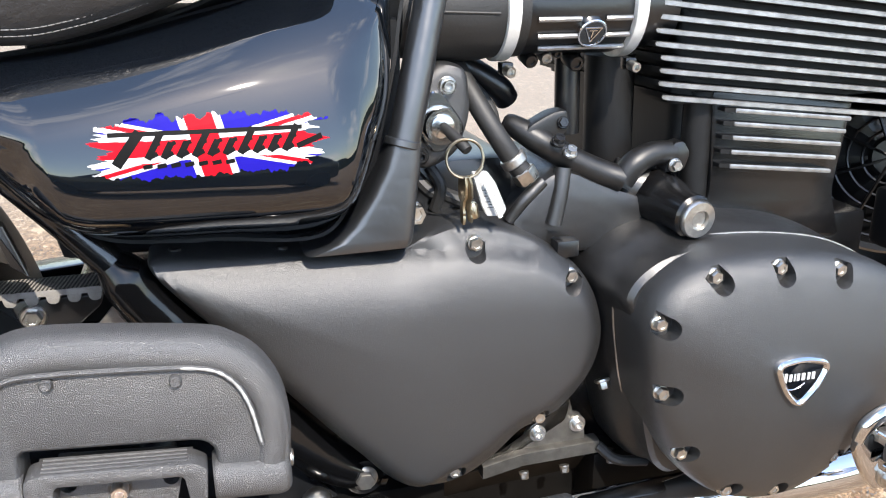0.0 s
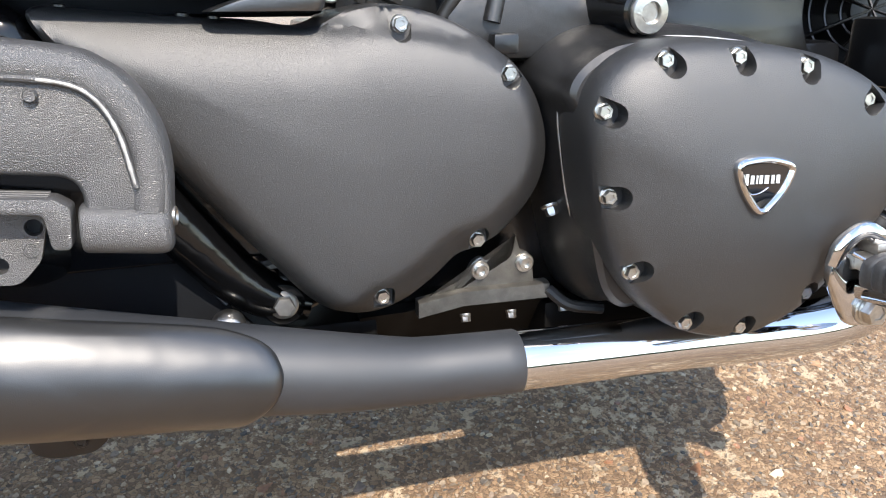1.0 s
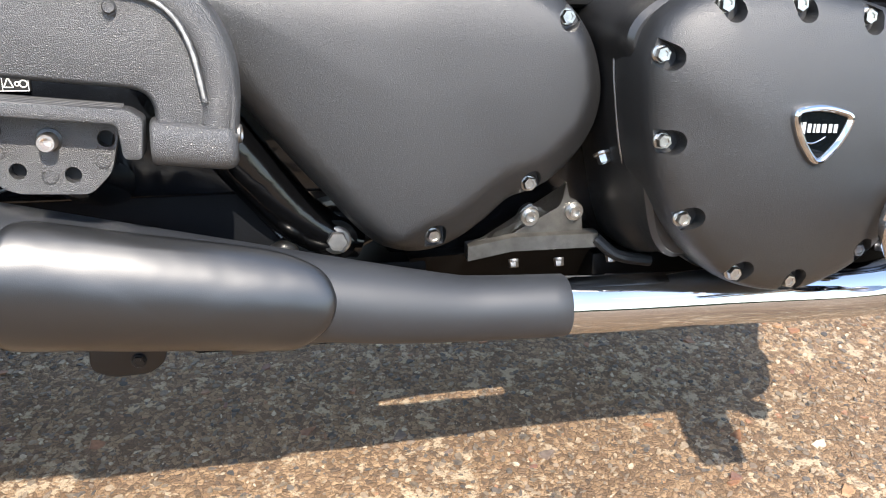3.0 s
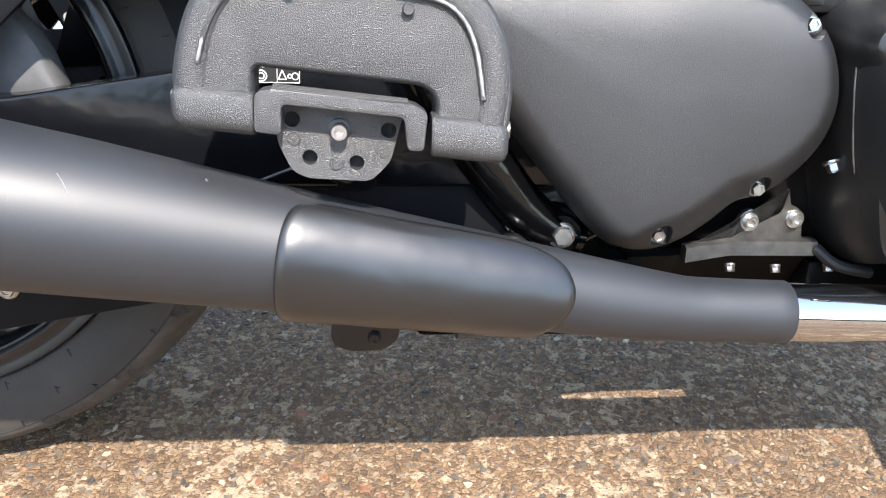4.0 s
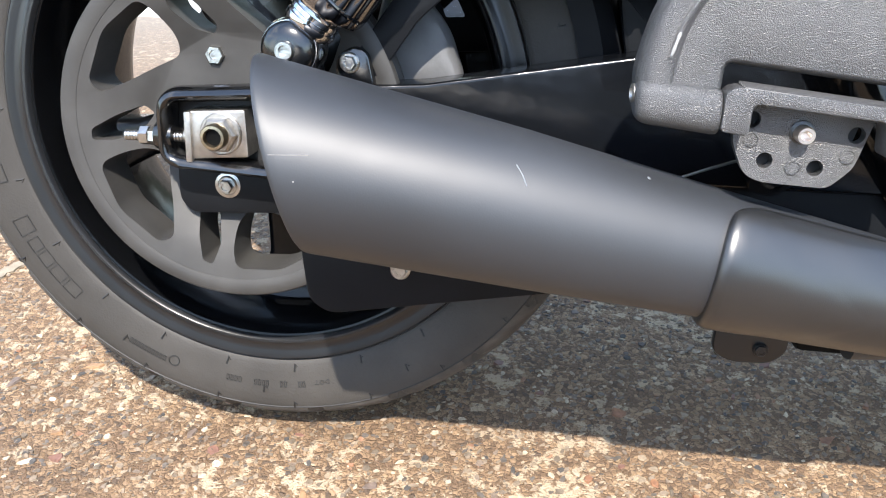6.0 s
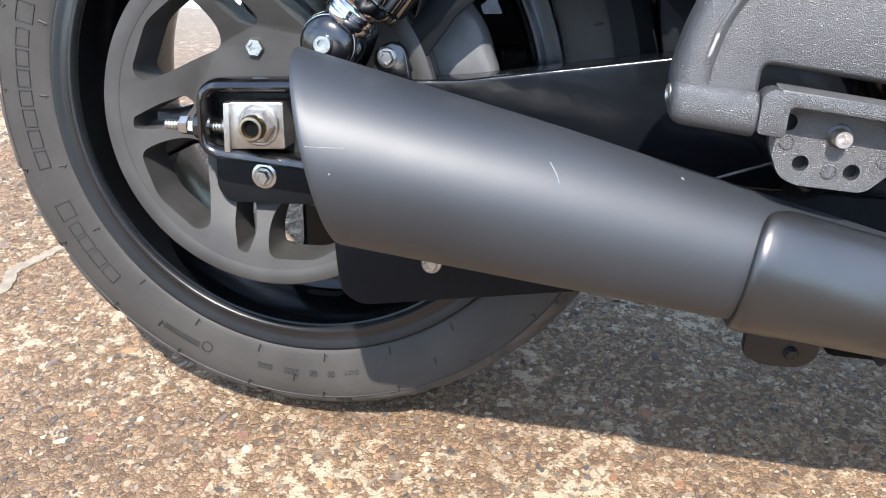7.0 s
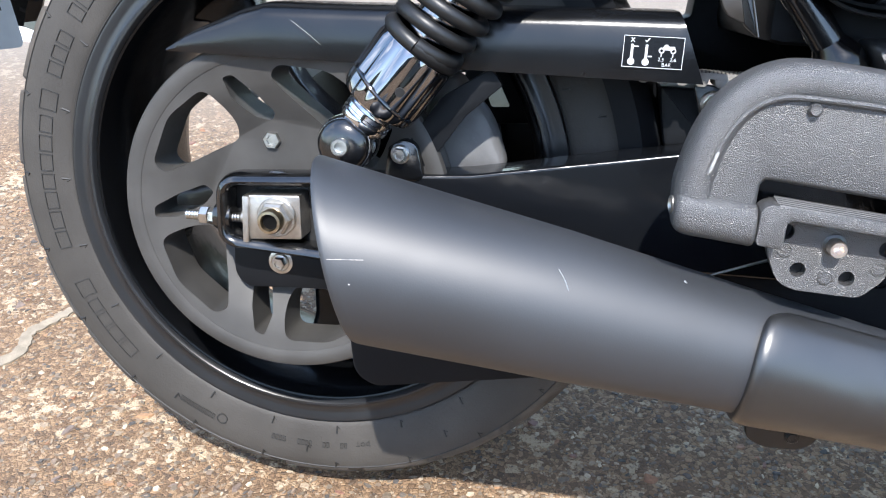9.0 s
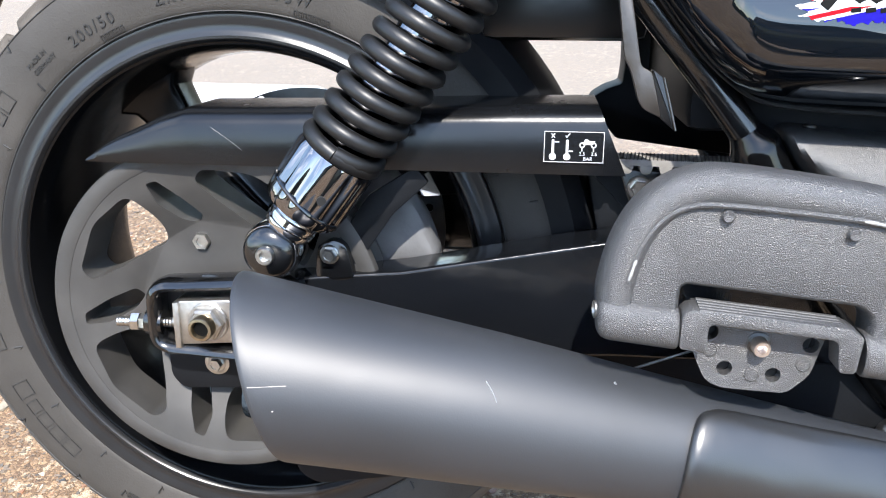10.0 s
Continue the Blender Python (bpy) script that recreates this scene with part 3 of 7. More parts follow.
lathe(b, [(0.0075, 0.0335), (0.0075, 0.040), (0.0065, 0.041)], (-0.0405, -0.173, 0.317), (-1, 0, -0.03), 6, 0.1)
part("lock_nut", b, M_zinc, swingarm)
b = bmesh.new()
lathe(b, [(0.0105, -0.004), (0.0105, 0.0), (0.009, 0.0005)], (-0.0190, -0.1580, 0.2760), (0, -1, 0), 24)
hexbolt(b, (-0.0190, -0.1580, 0.2760), flats=0.010, high=0.007, flange=1.5)
part("bracket_bolt", b, M_zinc, swingarm)
b = bmesh.new()
prism(b, rounded([(-0.0600, 0.294), (0.070, 0.294), (0.070, 0.262), (0.030, 0.2560), (-0.050, 0.2510), (-0.0600, 0.262)], [0.002, 0.002, 0.004, 0.010, 0.008, 0.008], 4), -0.1580, -0.1530, 0.0012)
part("axle_bracket", b, M_matt, swingarm)
far = sweep("far_arm", [(-0.05, 0.150, 0.185, 0.295, 0.355), (0.14, 0.135, 0.170, 0.292, 0.3665), (0.56, 0.09, 0.150, 0.30, 0.41)], M_frame, swingarm)
b = bmesh.new()
lathe(b, [(0.012, -0.33), (0.012, 0.0)], (-0.012, -0.165, 0.3232), (0, -1, 0), 20)
part("axle", b, M_steel, swingarm)

b = bmesh.new()
box(b, 0.330, 0.400, -0.150, 0.150, 0.300, 0.408, 0.008)
part("cross_tube", b, M_frame, swingarm)
b = bmesh.new()
prism(b, rounded([(0.075, 0.36), (0.10, 0.43), (0.15, 0.455), (0.20, 0.44), (0.215, 0.37)], 0.012, 4), 0.100, 0.150, 0.004)
part("brake_caliper", b, M_matt, swingarm)

# mounting tab, bolt and grey cover behind the shock
b = bmesh.new()
prism(b, rounded([(0.072, 0.356), (0.104, 0.360), (0.098, 0.388), (0.086, 0.392), (0.075, 0.384)], 0.006, 4), -0.174, -0.160, 0.002)
part("guard_tab", b, M_frame, swingarm)
b = bmesh.new()
hexbolt(b, (0.085, -0.1745, 0.3798), flats=0.010, high=0.007, flange=1.4)
part("tab_bolt", b, M_zinc, swingarm)
b = bmesh.new()
shell(b, rounded([(0.080, 0.350), (0.165, 0.360), (0.150, 0.402), (0.118, 0.440), (0.100, 0.432)], 0.012, 4), [(0, -0.100), (0, -0.118), (0.003, -0.124), (0.008, -0.126)], 0.001, 3)
part("caliper_cover", b, M_cover, swingarm)

# lower plate under the muffler
b = bmesh.new()
prism(b, rounded([(0.045, 0.235), (0.051, 0.190), (0.068, 0.179), (0.24, 0.211), (0.26, 0.26), (0.06, 0.27)], [0.01, 0.014, 0.014, 0.002, 0.002, 0.01], 5), -0.176, -0.170, 0.002)
lower_guard = part("lower_belt_guard", b, M_matt, bike, "flat black lower belt guard plate")
b = bmesh.new()
hexbolt(b, (0.126, -0.177, 0.2225), flats=0.010, high=0.005, flange=1.5)
part("guard_bolt", b, M_zinc, lower_guard)

# ---- upper belt guard ----
def top_of(x):
    return float(np.interp(x, [-0.1030, -0.0917, -0.0789, -0.0600, -0.0451, -0.0250, 0.0530, 0.2180, 0.2815], [0.4495, 0.4592, 0.4662, 0.4745, 0.4815, 0.4872, 0.4887, 0.4938, 0.4950]))


b = bmesh.new()
loops = []
for x in list(np.linspace(-0.1030, -0.02, 18)) + list(np.linspace(0.0, 0.2815, 10)):
    zt = top_of(x)
    zb = min(0.4466, zt - 0.001)
    h = zt - zb
    c = min(0.0115, h * 0.34)
    sec = [(-0.1745, zb), (-0.1760, zb + h * 0.3), (-0.1753, zt - c), (-0.1733, zt - c * 0.62), (-0.1690, zt - c * 0.30), (-0.1625, zt - c * 0.08), (-0.1545, zt), (-0.100, zt + 0.0005), (-0.100, zt - 0.002), (-0.1585, zt - 0.0035), (-0.1695, zt - c * 0.8), (-0.1725, zt - c * 1.10), (-0.1735, zb + h * 0.3), (-0.1720, zb)]
    loops.append([Vector((x, y, z)) for y, z in sec])
end = [Vector((v.x + max(0.0, 0.4950 - v.z) * 0.43, v.y, v.z)) for v in loops[-1]]
rings(b, loops + [end])
guard = part("belt_guard", b, M_guard, bike, "satin black upper belt guard with a scratched side", 40)
b = bmesh.new()
prism(b, [(0.2440, 0.4552), (0.2858, 0.4557), (0.2852, 0.4785), (0.2437, 0.4780)], -0.1764, -0.1745)
sticker = part("warning_sticker", b, M_guard, guard, "black and white tyre pressure sticker", 0)

b = bmesh.new()
prism(b, rounded([(0.074, 0.366), (0.073, 0.384), (0.089, 0.388), (0.114, 0.425), (0.150, 0.448), (0.160, 0.436), (0.133, 0.411), (0.105, 0.370)], 0.003, 3), -0.166, -0.160, 0.001)
part("guard_brace", b, M_matt, guard)
b = bmesh.new()
prism(b, rounded([(0.1356, 0.4376), (0.1474, 0.4383), (0.1612, 0.4117), (0.1456, 0.4107)], 0.002, 3), -0.102, -0.098)
part("brace_clip", b, M_chrome, guard)

# ---- belt ----
b = bmesh.new()
for (xa, za, xb, zb) in ((0.02, 0.4545, 0.60, 0.4460), (0.02, 0.195, 0.60, 0.30)):
    loops = []
    for t in np.linspace(0, 1, 40):
        x, z = xa + (xb - xa) * t, za + (zb - za) * t
        loops.append([Vector((x, y, z + o)) for y, o in ((-0.136, -0.003), (-0.136, 0.0015), (-0.106, 0.0015), (-0.106, -0.003))])
    rings(b, loops)
belt = part("drive_belt", b, M_beltdust, bike, "toothed black rubber drive belt with a dusty worn edge")
for i in range(20):
    x = 0.2635 + i * 0.01435
    z = 0.4545 - 0.01466 * (x - 0.02)
    b = bmesh.new()
    prism(b, rounded([(x - 0.0052, z - 0.0028), (x + 0.0052, z - 0.0028), (x + 0.0036, z - 0.0095), (x - 0.0036, z - 0.0095)], [0.001, 0.001, 0.0032, 0.0032], 4), -0.136, -0.106, 0.0006)
    part("belt_tooth", b, M_beltdust, belt)
b = bmesh.new()
for i in range(60):
    x = 0.262 + i * 0.0029
    z = 0.4545 - 0.01466 * (x - 0.02) + 0.0017
    tube(b, [(x, -0.1355, z), (x + 0.004, -0.107, z)], 0.0006, 5, 1)
tagged(part("belt_ribs", b, M_rubber, belt), kind="stuff")
b = bmesh.new()
prism(b, rounded([(0.361, 0.421), (0.386, 0.421), (0.376, 0.438)], 0.001, 2), -0.150, -0.146)
part("edge_bracket", b, M_steel, belt)

# ---- shock absorber ----
S0, S1 = Vector((0.0495, -0.1940, 0.3905)), Vector((0.1935, -0.1930, 0.5915))
SD = (S1 - S0).normalized()


def on_shock(d):
    return S0 + SD * d


b = bmesh.new()
lathe(b, [(0.0200, -0.016), (0.0215, -0.012), (0.0215, 0.010), (0.0200, 0.014)], S0, (0, -1, 0), 36)
shock = part("shock_absorber", b, M_chrome, bike, "chrome and black coil-over rear shock absorber")
b = bmesh.new()
lathe(b, [(0.0195, 0.012), (0.0195, 0.015), (0.0185, 0.018), (0.014, 0.0215), (0.0085, 0.0228), (0.0, 0.0228)], S0, (0, -1, 0), 36)
part("washer", b, M_frame, shock, "domed black washer")
b = bmesh.new()
lathe(b, [(0.0068, 0.021), (0.0068, 0.0255), (0.0060, 0.0270), (0.0036, 0.0270), (0.0034, 0.0240)], S0, (0, -1, 0), 24)
part("eye_bolt", b, M_zinc, shock)
b = bmesh.new()
lathe(b, [(0.012, 0.012), (0.0175, 0.0165), (0.0192, 0.0195), (0.0192, 0.0225), (0.0180, 0.0235), (0.0180, 0.0250), (0.0192, 0.0260), (0.0192, 0.0290), (0.0178, 0.0305), (0.0205, 0.0330), (0.0222, 0.0360), (0.0222, 0.0400)], S0, SD, 48)
part("lower_clevis", b, M_chrome, shock)
b = bmesh.new()
lathe(b, [(0.020, 0.034), (0.0275, 0.036), (0.0300, 0.040), (0.0305, 0.046), (0.0305, 0.082), (0.0290, 0.086), (0.0250, 0.087)], S0, SD, 168)
for v in b.verts:
    d = v.co - S0
    h = d.dot(SD)
    if 0.039 < h < 0.085:
        rad = d - SD * h
        v.co -= rad * 0.045 * abs(math.sin(7 * math.atan2(rad.dot(frame_at(SD)[1]), rad.dot(frame_at(SD)[0])))) ** 3
part("preload_collar", b, M_collar, shock, "chrome preload collar")
b = bmesh.new()
x, y, z = frame_at(SD)
pts = []
e = (Vector((0, -1, 0)) - SD * Vector((0, -1, 0)).dot(SD)).normalized()
f = SD.cross(e)
for k in range(15):
    a = -1.2 + k * 0.17
    pts.append(on_shock(0.044 + 0.008 * (1 + math.cos(k / 14 * math.pi)) / 2) + (e * math.cos(a) + f * math.sin(a)) * 0.0302)
tube(b, pts, 0.0016, 8, 2)
part("collar_groove", b, M_gloss, shock)
# Dark disc on the collar: colour stands for the shade in a hole.
b = bmesh.new()
lathe(b, [(0.0034, -0.001), (0.0034, 0.0006)], on_shock(0.060) + (e * 0.93 + f * 0.36).normalized() * 0.0303, (e * 0.93 + f * 0.36), 14)
part("collar_hole", b, M_hole, shock)
b = bmesh.new()
pts = []
turns, R = 12.0, 0.0265
for i in range(int(turns * 20) + 1):
    a = i / 20 * 2 * math.pi
    pts.append(on_shock(0.0925 + 0.0148 * i / 20) + (e * math.cos(a) + f * math.sin(a)) * R)
tube(b, pts, 0.0056, 12, 1)
tube(b, [on_shock(0.0915) + (e * math.cos(a) + f * math.sin(a)) * R for a in np.linspace(0, 2 * math.pi, 41)], 0.0056, 12, 1)
part("coil_spring", b, M_spring, shock, "satin black coil spring", 60)
b = bmesh.new()
lathe(b, [(0.0175, 0.080), (0.0175, 0.28)], S0, SD, 28)
part("damper_body", b, M_collar, shock)
b = bmesh.new()
lathe(b, [(0.024, 0.262), (0.033, 0.264), (0.034, 0.270), (0.034, 0.31), (0.030, 0.33)], S0, SD, 36)
part("upper_cup", b, M_chrome, shock)

# ---- muffler ----
XK = [0.0, 0.3, 0.5, 0.58, 0.64, 0.66, 0.72, 0.80]
ZK = [0.344, 0.2855, 0.2473, 0.2313, 0.2213, 0.2193, 0.2152, 0.2110]
RK = [0.0667, 0.0457, 0.0333, 0.0292, 0.0253, 0.0249, 0.0247, 0.0246]
ys = spline([(k, z, r) for k, z, r in zip(XK, ZK, RK)], 12)
XS, ZS, RS = [p[0] for p in ys], [p[1] for p in ys], [p[2] for p in ys]


def mz(x):
    return float(np.interp(x, XS, ZS))


def mr(x):
    return float(np.interp(x, XS, RS))


def my(x):
    return -0.2768 + 0.0931 * x


def muffler_point(x, a, extra=0.0, shear=0.0):
    """a: angle round the muffler, 0 towards the viewer's side, 90 degrees up; shear slants the cut."""
    r = mr(x) + extra
    return Vector((x + shear * (0.62 * math.cos(a) - math.sin(a)), my(x) - r * math.cos(a), mz(x) + r * math.sin(a) * 1.01))


b = bmesh.new()
loops = []
for x, ex in ((0.25, -0.008), (0.10, -0.006), (0.068, -0.0058), (0.0650, -0.0050), (0.0635, -0.0032), (0.0635, -0.0018), (0.0648, -0.0007), (0.067, -0.0001), (0.072, 0.0)):
    loops.append([muffler_point(x, 2 * math.pi * i / 96, ex, 0.016) for i in range(96)])
for x in np.linspace(0.085, 0.7265, 48):
    loops.append([muffler_point(x, 2 * math.pi * i / 96, 0.0, 0.016 * max(0, 1 - (x - 0.07) / 0.15)) for i in range(96)])
loops.append([muffler_point(0.728, 2 * math.pi * i / 96, -0.001) for i in range(96)])
loops.append([muffler_point(0.728, 2 * math.pi * i / 96, -0.003) for i in range(96)])
rings(b, loops)
muffler = part("muffler", b, M_muffler, bike, "satin black tapered muffler with a slash-cut end, slightly scratched", 50)

b = bmesh.new()
# its outline on the muffler's skin: way along x, and degrees round it
edge = spline([(0.3375, -30), (0.3370, -70), (0.3400, -95), (0.3600, -104), (0.42, -104), (0.48, -100), (0.508, -82), (0.527, -40), (0.5400, -10), (0.5445, 15), (0.5430, 33), (0.5380, 50), (0.5270, 62), (0.5050, 71), (0.46, 71), (0.42, 68), (0.37, 65), (0.3560, 61), (0.3480, 52), (0.3425, 30), (0.3390, 0)], 5, True)
MID = Vector((0.440, -15))
loops = []
for inset, h in ((0.0, -0.003), (0.0, 0.0022), (0.0012, 0.0042), (0.0032, 0.0058), (0.0070, 0.0066), (0.014, 0.0068), (0.25, 0.0068), (0.5, 0.0068), (0.75, 0.0068), (0.95, 0.0068)):
    lp = []
    for q in edge:
        v = MID - q
        metres = Vector((v.x, radians(v.y) * 0.045)).length
        f = inset / metres if inset < 0.02 else inset
        if 0.02 > inset > 0:
            f = min(f, 0.3)
        q2 = q + v * f
        lp.append(muffler_point(q2.x, radians(q2.y), h))
    loops.append(lp)
rings(b, loops, False, True)
part("heat_shield", b, M_shield, muffler, "satin black heat shield", 50)
b = bmesh.new()
prism(b, rounded([(0.371, 0.220), (0.369, 0.178), (0.384, 0.171), (0.412, 0.172), (0.424, 0.182), (0.424, 0.220)], 0.008, 5), -0.184, -0.176, 0.0015)
part("mounting_tab", b, M_plastic, muffler)
b = bmesh.new()
hexbolt(b, (0.404, -0.1845, 0.184), flats=0.008, high=0.004, flange=1.3)
part("tab_bolt", b, M_plastic, muffler)
b = bmesh.new()
tube(b, [(0.47, -0.168, 0.194), (0.53, -0.165, 0.197), (0.59, -0.158, 0.200)], 0.018, 24, 6)
part("lower_pipe", b, M_muffler, muffler)

b = bmesh.new()
tube(b, [(0.70, my(0.7), mz(0.7)), (0.728, my(0.728), mz(0.728)), (0.78, -0.2050, 0.2118), (0.88, -0.203, 0.2095), (0.98, -0.200, 0.2060), (1.035, -0.198, 0.2080), (1.070, -0.197, 0.2200), (1.090, -0.196, 0.2450), (1.101, -0.195, 0.2800), (1.121, -0.194, 0.3230), (1.150, -0.192, 0.3680), (1.21, -0.188, 0.450), (1.26, -0.184, 0.52)], 0.0238, 40, 8)
header = part("exhaust_header", b, M_chrome, bike, "polished chrome exhaust header pipe")

from mathutils.geometry import delaunay_2d_cdt

# ---- covers of the engine ----
def outline(pts, n=5):
    return spline(pts, n, True)


def pocket(c, inward, y, r=0.0098):
    """A bolt's pocket: a round-ended slot that runs from the bolt towards the cover's middle."""
    def f(b):
        d = Vector(inward).normalized()
        s = Vector((-d.y, d.x))
        sec = [Vector(c) - d * r * 0.9 - s * r * 0.95, Vector(c) - d * r * 0.9 + s * r * 0.95]
        for i in range(11):
            a = math.pi / 2 - math.pi * i / 10
            sec.append(Vector(c) + d * (r * 0.45 + r * math.cos(a)) + s * r * math.sin(a))
        rings(b, [[Vector((q.x, y, q.y)) for q in sec], [Vector((q.x + (q.x - c[0]) * 0.12, y - 0.06, q.y + (q.y - c[1]) * 0.12)) for q in sec]])
    return f


def smooth01(t):
    t = max(0.0, min(1.0, t))
    return t * t * (3 - 2 * t)


def set_back(b, edge):
    """The face stands as a dome above a lower bolted flange along the cover's front and lower edge."""
    width = []
    for q in edge:
        if q.x > 0.70:
            w = 0.012 + 0.011 * max(0.0, min(1.0, (0.42 - q.y) / 0.11))
        elif q.x > 0.568 and q.y < 0.34:
            w = 0.022 + 0.003 * math.sin(math.pi * max(0.0, q.x - 0.59) / 0.11)
            w *= smooth01((q.x - 0.568) / 0.055)
        elif q.x > 0.60 and q.y > 0.455:
            w = 0.015 * min(1.0, (q.x - 0.60) / 0.04)
        else:
            w = 0.0
        width.append(w)
    for v in b.verts:
        if v.co.y > -0.165:
            continue
        p = Vector((v.co.x, v.co.z))
        d, w = min(((p - q).length, w) for q, w in zip(edge, width))
        if w > 0.002:
            t = max(0.0, min(1.0, (w + 0.010 - d) / 0.020))
            v.co.y += min(1.0, w / 0.012) * (0.0085 * t * t * (3 - 2 * t) + 0.10 * max(0.0, w - d))


sc = outline([(0.4115, 0.4835), (0.4447, 0.4808), (0.514, 0.4752), (0.5506, 0.4722), (0.577, 0.4682), (0.592, 0.4715), (0.609, 0.480), (0.633, 0.4840), (0.662, 0.4805), (0.691, 0.4705), (0.718, 0.455), (0.739, 0.438), (0.755, 0.414), (0.7635, 0.383), (0.7605, 0.355), (0.748, 0.331), (0.7265, 0.3085), (0.7065, 0.2985), (0.690, 0.2930), (0.671, 0.2765), (0.647, 0.2605), (0.621, 0.2530), (0.595, 0.2570), (0.570, 0.2755), (0.546, 0.303), (0.523, 0.329), (0.488, 0.372), (0.455, 0.414), (0.425, 0.449), (0.4075, 0.473)])
def domed(edge, inner_y, height):
    """A cast cover whose face height depends on the way to its edge: rings along the rim, an even net inside, a wall at the back."""
    lp = [Vector(q) for q in edge]
    n = len(lp)

    def way(p):
        best = 9.0
        for i in range(n):
            a, c = lp[i], lp[(i + 1) % n]
            e = c - a
            t = max(0.0, min(1.0, (p - a).dot(e) / e.length_squared))
            best = min(best, (a + e * t - p).length)
        return best

    def inside(p):
        k = False
        for i in range(n):
            a, c = lp[i], lp[(i + 1) % n]
            if (a.y > p.y) != (c.y > p.y) and p.x < a.x + (p.y - a.y) / (c.y - a.y) * (c.x - a.x):
                k = not k
        return k

    pts, ways = list(lp), [0.0] * n
    for d in (0.0006, 0.0020, 0.0042, 0.0072, 0.0110):
        for q in inset_loop(lp, d):
            if inside(q) and way(q) > d * 0.93:
                pts.append(q)
                ways.append(way(q))
    xs, zs = [q.x for q in lp], [q.y for q in lp]
    s = 0.0042
    row = 0
    z = min(zs)
    while z < max(zs):
        x = min(xs) + (s / 2 if row % 2 else 0.0)
        while x < max(xs):
            q = Vector((x, z))
            if inside(q):
                d = way(q)
                if d > 0.0138:
                    pts.append(q)
                    ways.append(d)
            x += s
        z += s * 0.866
        row += 1
    res = delaunay_2d_cdt(pts, [], [list(range(n))], 1, 1e-7)
    b = bmesh.new()
    vs = [b.verts.new((q.x, height(ways[o[0]] if o else 0.0, q), q.y)) for q, o in zip(res[0], res[3])]
    for f in res[2]:
        b.faces.new([vs[k] for k in f])
    rim = [v for v, o in zip(vs, res[3]) if o and o[0] < n]
    order = sorted(rim, key=lambda v: [o[0] for u, o in zip(vs, res[3]) if u is v][0])
    back = [b.verts.new((v.co.x, inner_y, v.co.z)) for v in order]
    for k in range(len(order)):
        m = (k + 1) % len(order)
        b.faces.new((order[k], order[m], back[m], back[k]))
    return b


def cover_height(d, p):
    """A tight rounding along the rim, and a wide one that falls back towards the straight top edge."""
    def bow(way, r):
        t = 1 - min(max(way, 0.0), r) / r
        return math.sqrt(max(0.0, 1 - t * t))
    rim = -0.172 - 0.0275 * bow(d, 0.019)
    back = -0.1740 - 0.0120 * smooth01((p.x - 0.570) / 0.070)
    top = back - (0.1995 + back) * bow(0.4850 - 0.086 * (p.x - 0.405) - p.y, 0.052)
    k = 0.0012
    return 0.5 * (rim + top + math.sqrt((rim - top) ** 2 + k * k)) - 0.006 * (1 - math.exp(-max(0.0, d - 0.012) / 0.035))


b = domed(sc, -0.090, cover_height)
set_back(b, sc)
side_cover = part("sprocket_cover", b, M_crinkle, bike, "satin black cast sprocket cover", 60)
SBOLTS = [(0.646, 0.470), (0.728, 0.434), (0.704, 0.308), (0.628, 0.269)]
carve(side_cover, [pocket(c, (Vector((0.62, 0.37)) - Vector(c)) if c[0] != 0.704 else Vector((-0.2, 1)), -0.179, 0.0084) for c in SBOLTS])
for c in SBOLTS:
    b = bmesh.new()
    hexbolt(b, (c[0], -0.179, c[1]), flats=0.0095, high=0.0068, flange=1.28, turn=c[0] * 9)
    part("cover_bolt", b, M_zinc, side_cover)
for c, r in (((0.425, -0.166, 0.4835), 0.0045), ((0.500, -0.166, 0.4775), 0.0045), ((0.520, -0.170, 0.4755), 0.004)):
    b = bmesh.new()
    lathe(b, [(r, -0.003), (r, 0.0008), (r * 0.8, 0.0016)], c, (0.05, 0, 1), 16)
    part("cover_plug", b, M_plastic, side_cover)

cc = outline([(0.7665, 0.410), (0.770, 0.371), (0.778, 0.330), (0.790, 0.300), (0.807, 0.273), (0.834, 0.247), (0.864, 0.2310), (0.905, 0.2240), (0.938, 0.2320), (0.965, 0.2460), (0.989, 0.268), (1.011, 0.294), (1.030, 0.318), (1.043, 0.345), (1.046, 0.374), (1.035, 0.402), (1.005, 0.426), (0.962, 0.4445), (0.909, 0.4545), (0.857, 0.458), (0.811, 0.455), (0.779, 0.438)])
b = bmesh.new()
shell(b, cc, [(0.0, -0.1850), (0.0, -0.2240), (0.0005, -0.2310), (0.0019, -0.2375), (0.0045, -0.2430), (0.0095, -0.2485), (0.0185, -0.2535), (0.0360, -0.2585)], 0.0095, 8, ((0.87, 0.35), (0.93, 0.345)))
clutch_cover = part("clutch_cover", b, M_crinkle, bike, "satin black cast clutch cover")
CBOLTS = [(0.7755, 0.411), (0.7825, 0.350), (0.8045, 0.291), (0.8205, 0.445), (0.879, 0.446), (0.937, 0.438), (0.9960, 0.412), (0.853, 0.2455), (0.9020, 0.2365), (0.9610, 0.2590), (1.0320, 0.3640)]
CBY = -0.2405
carve(clutch_cover, [pocket(c, Vector((0.90, 0.345)) - Vector(c), CBY, 0.0088) for c in CBOLTS])
for c in CBOLTS:
    b = bmesh.new()
    hexbolt(b, (c[0], CBY, c[1]), flats=0.0095, high=0.0068, flange=1.28, turn=c[1] * 9)
    part("cover_bolt", b, M_zinc, clutch_cover)
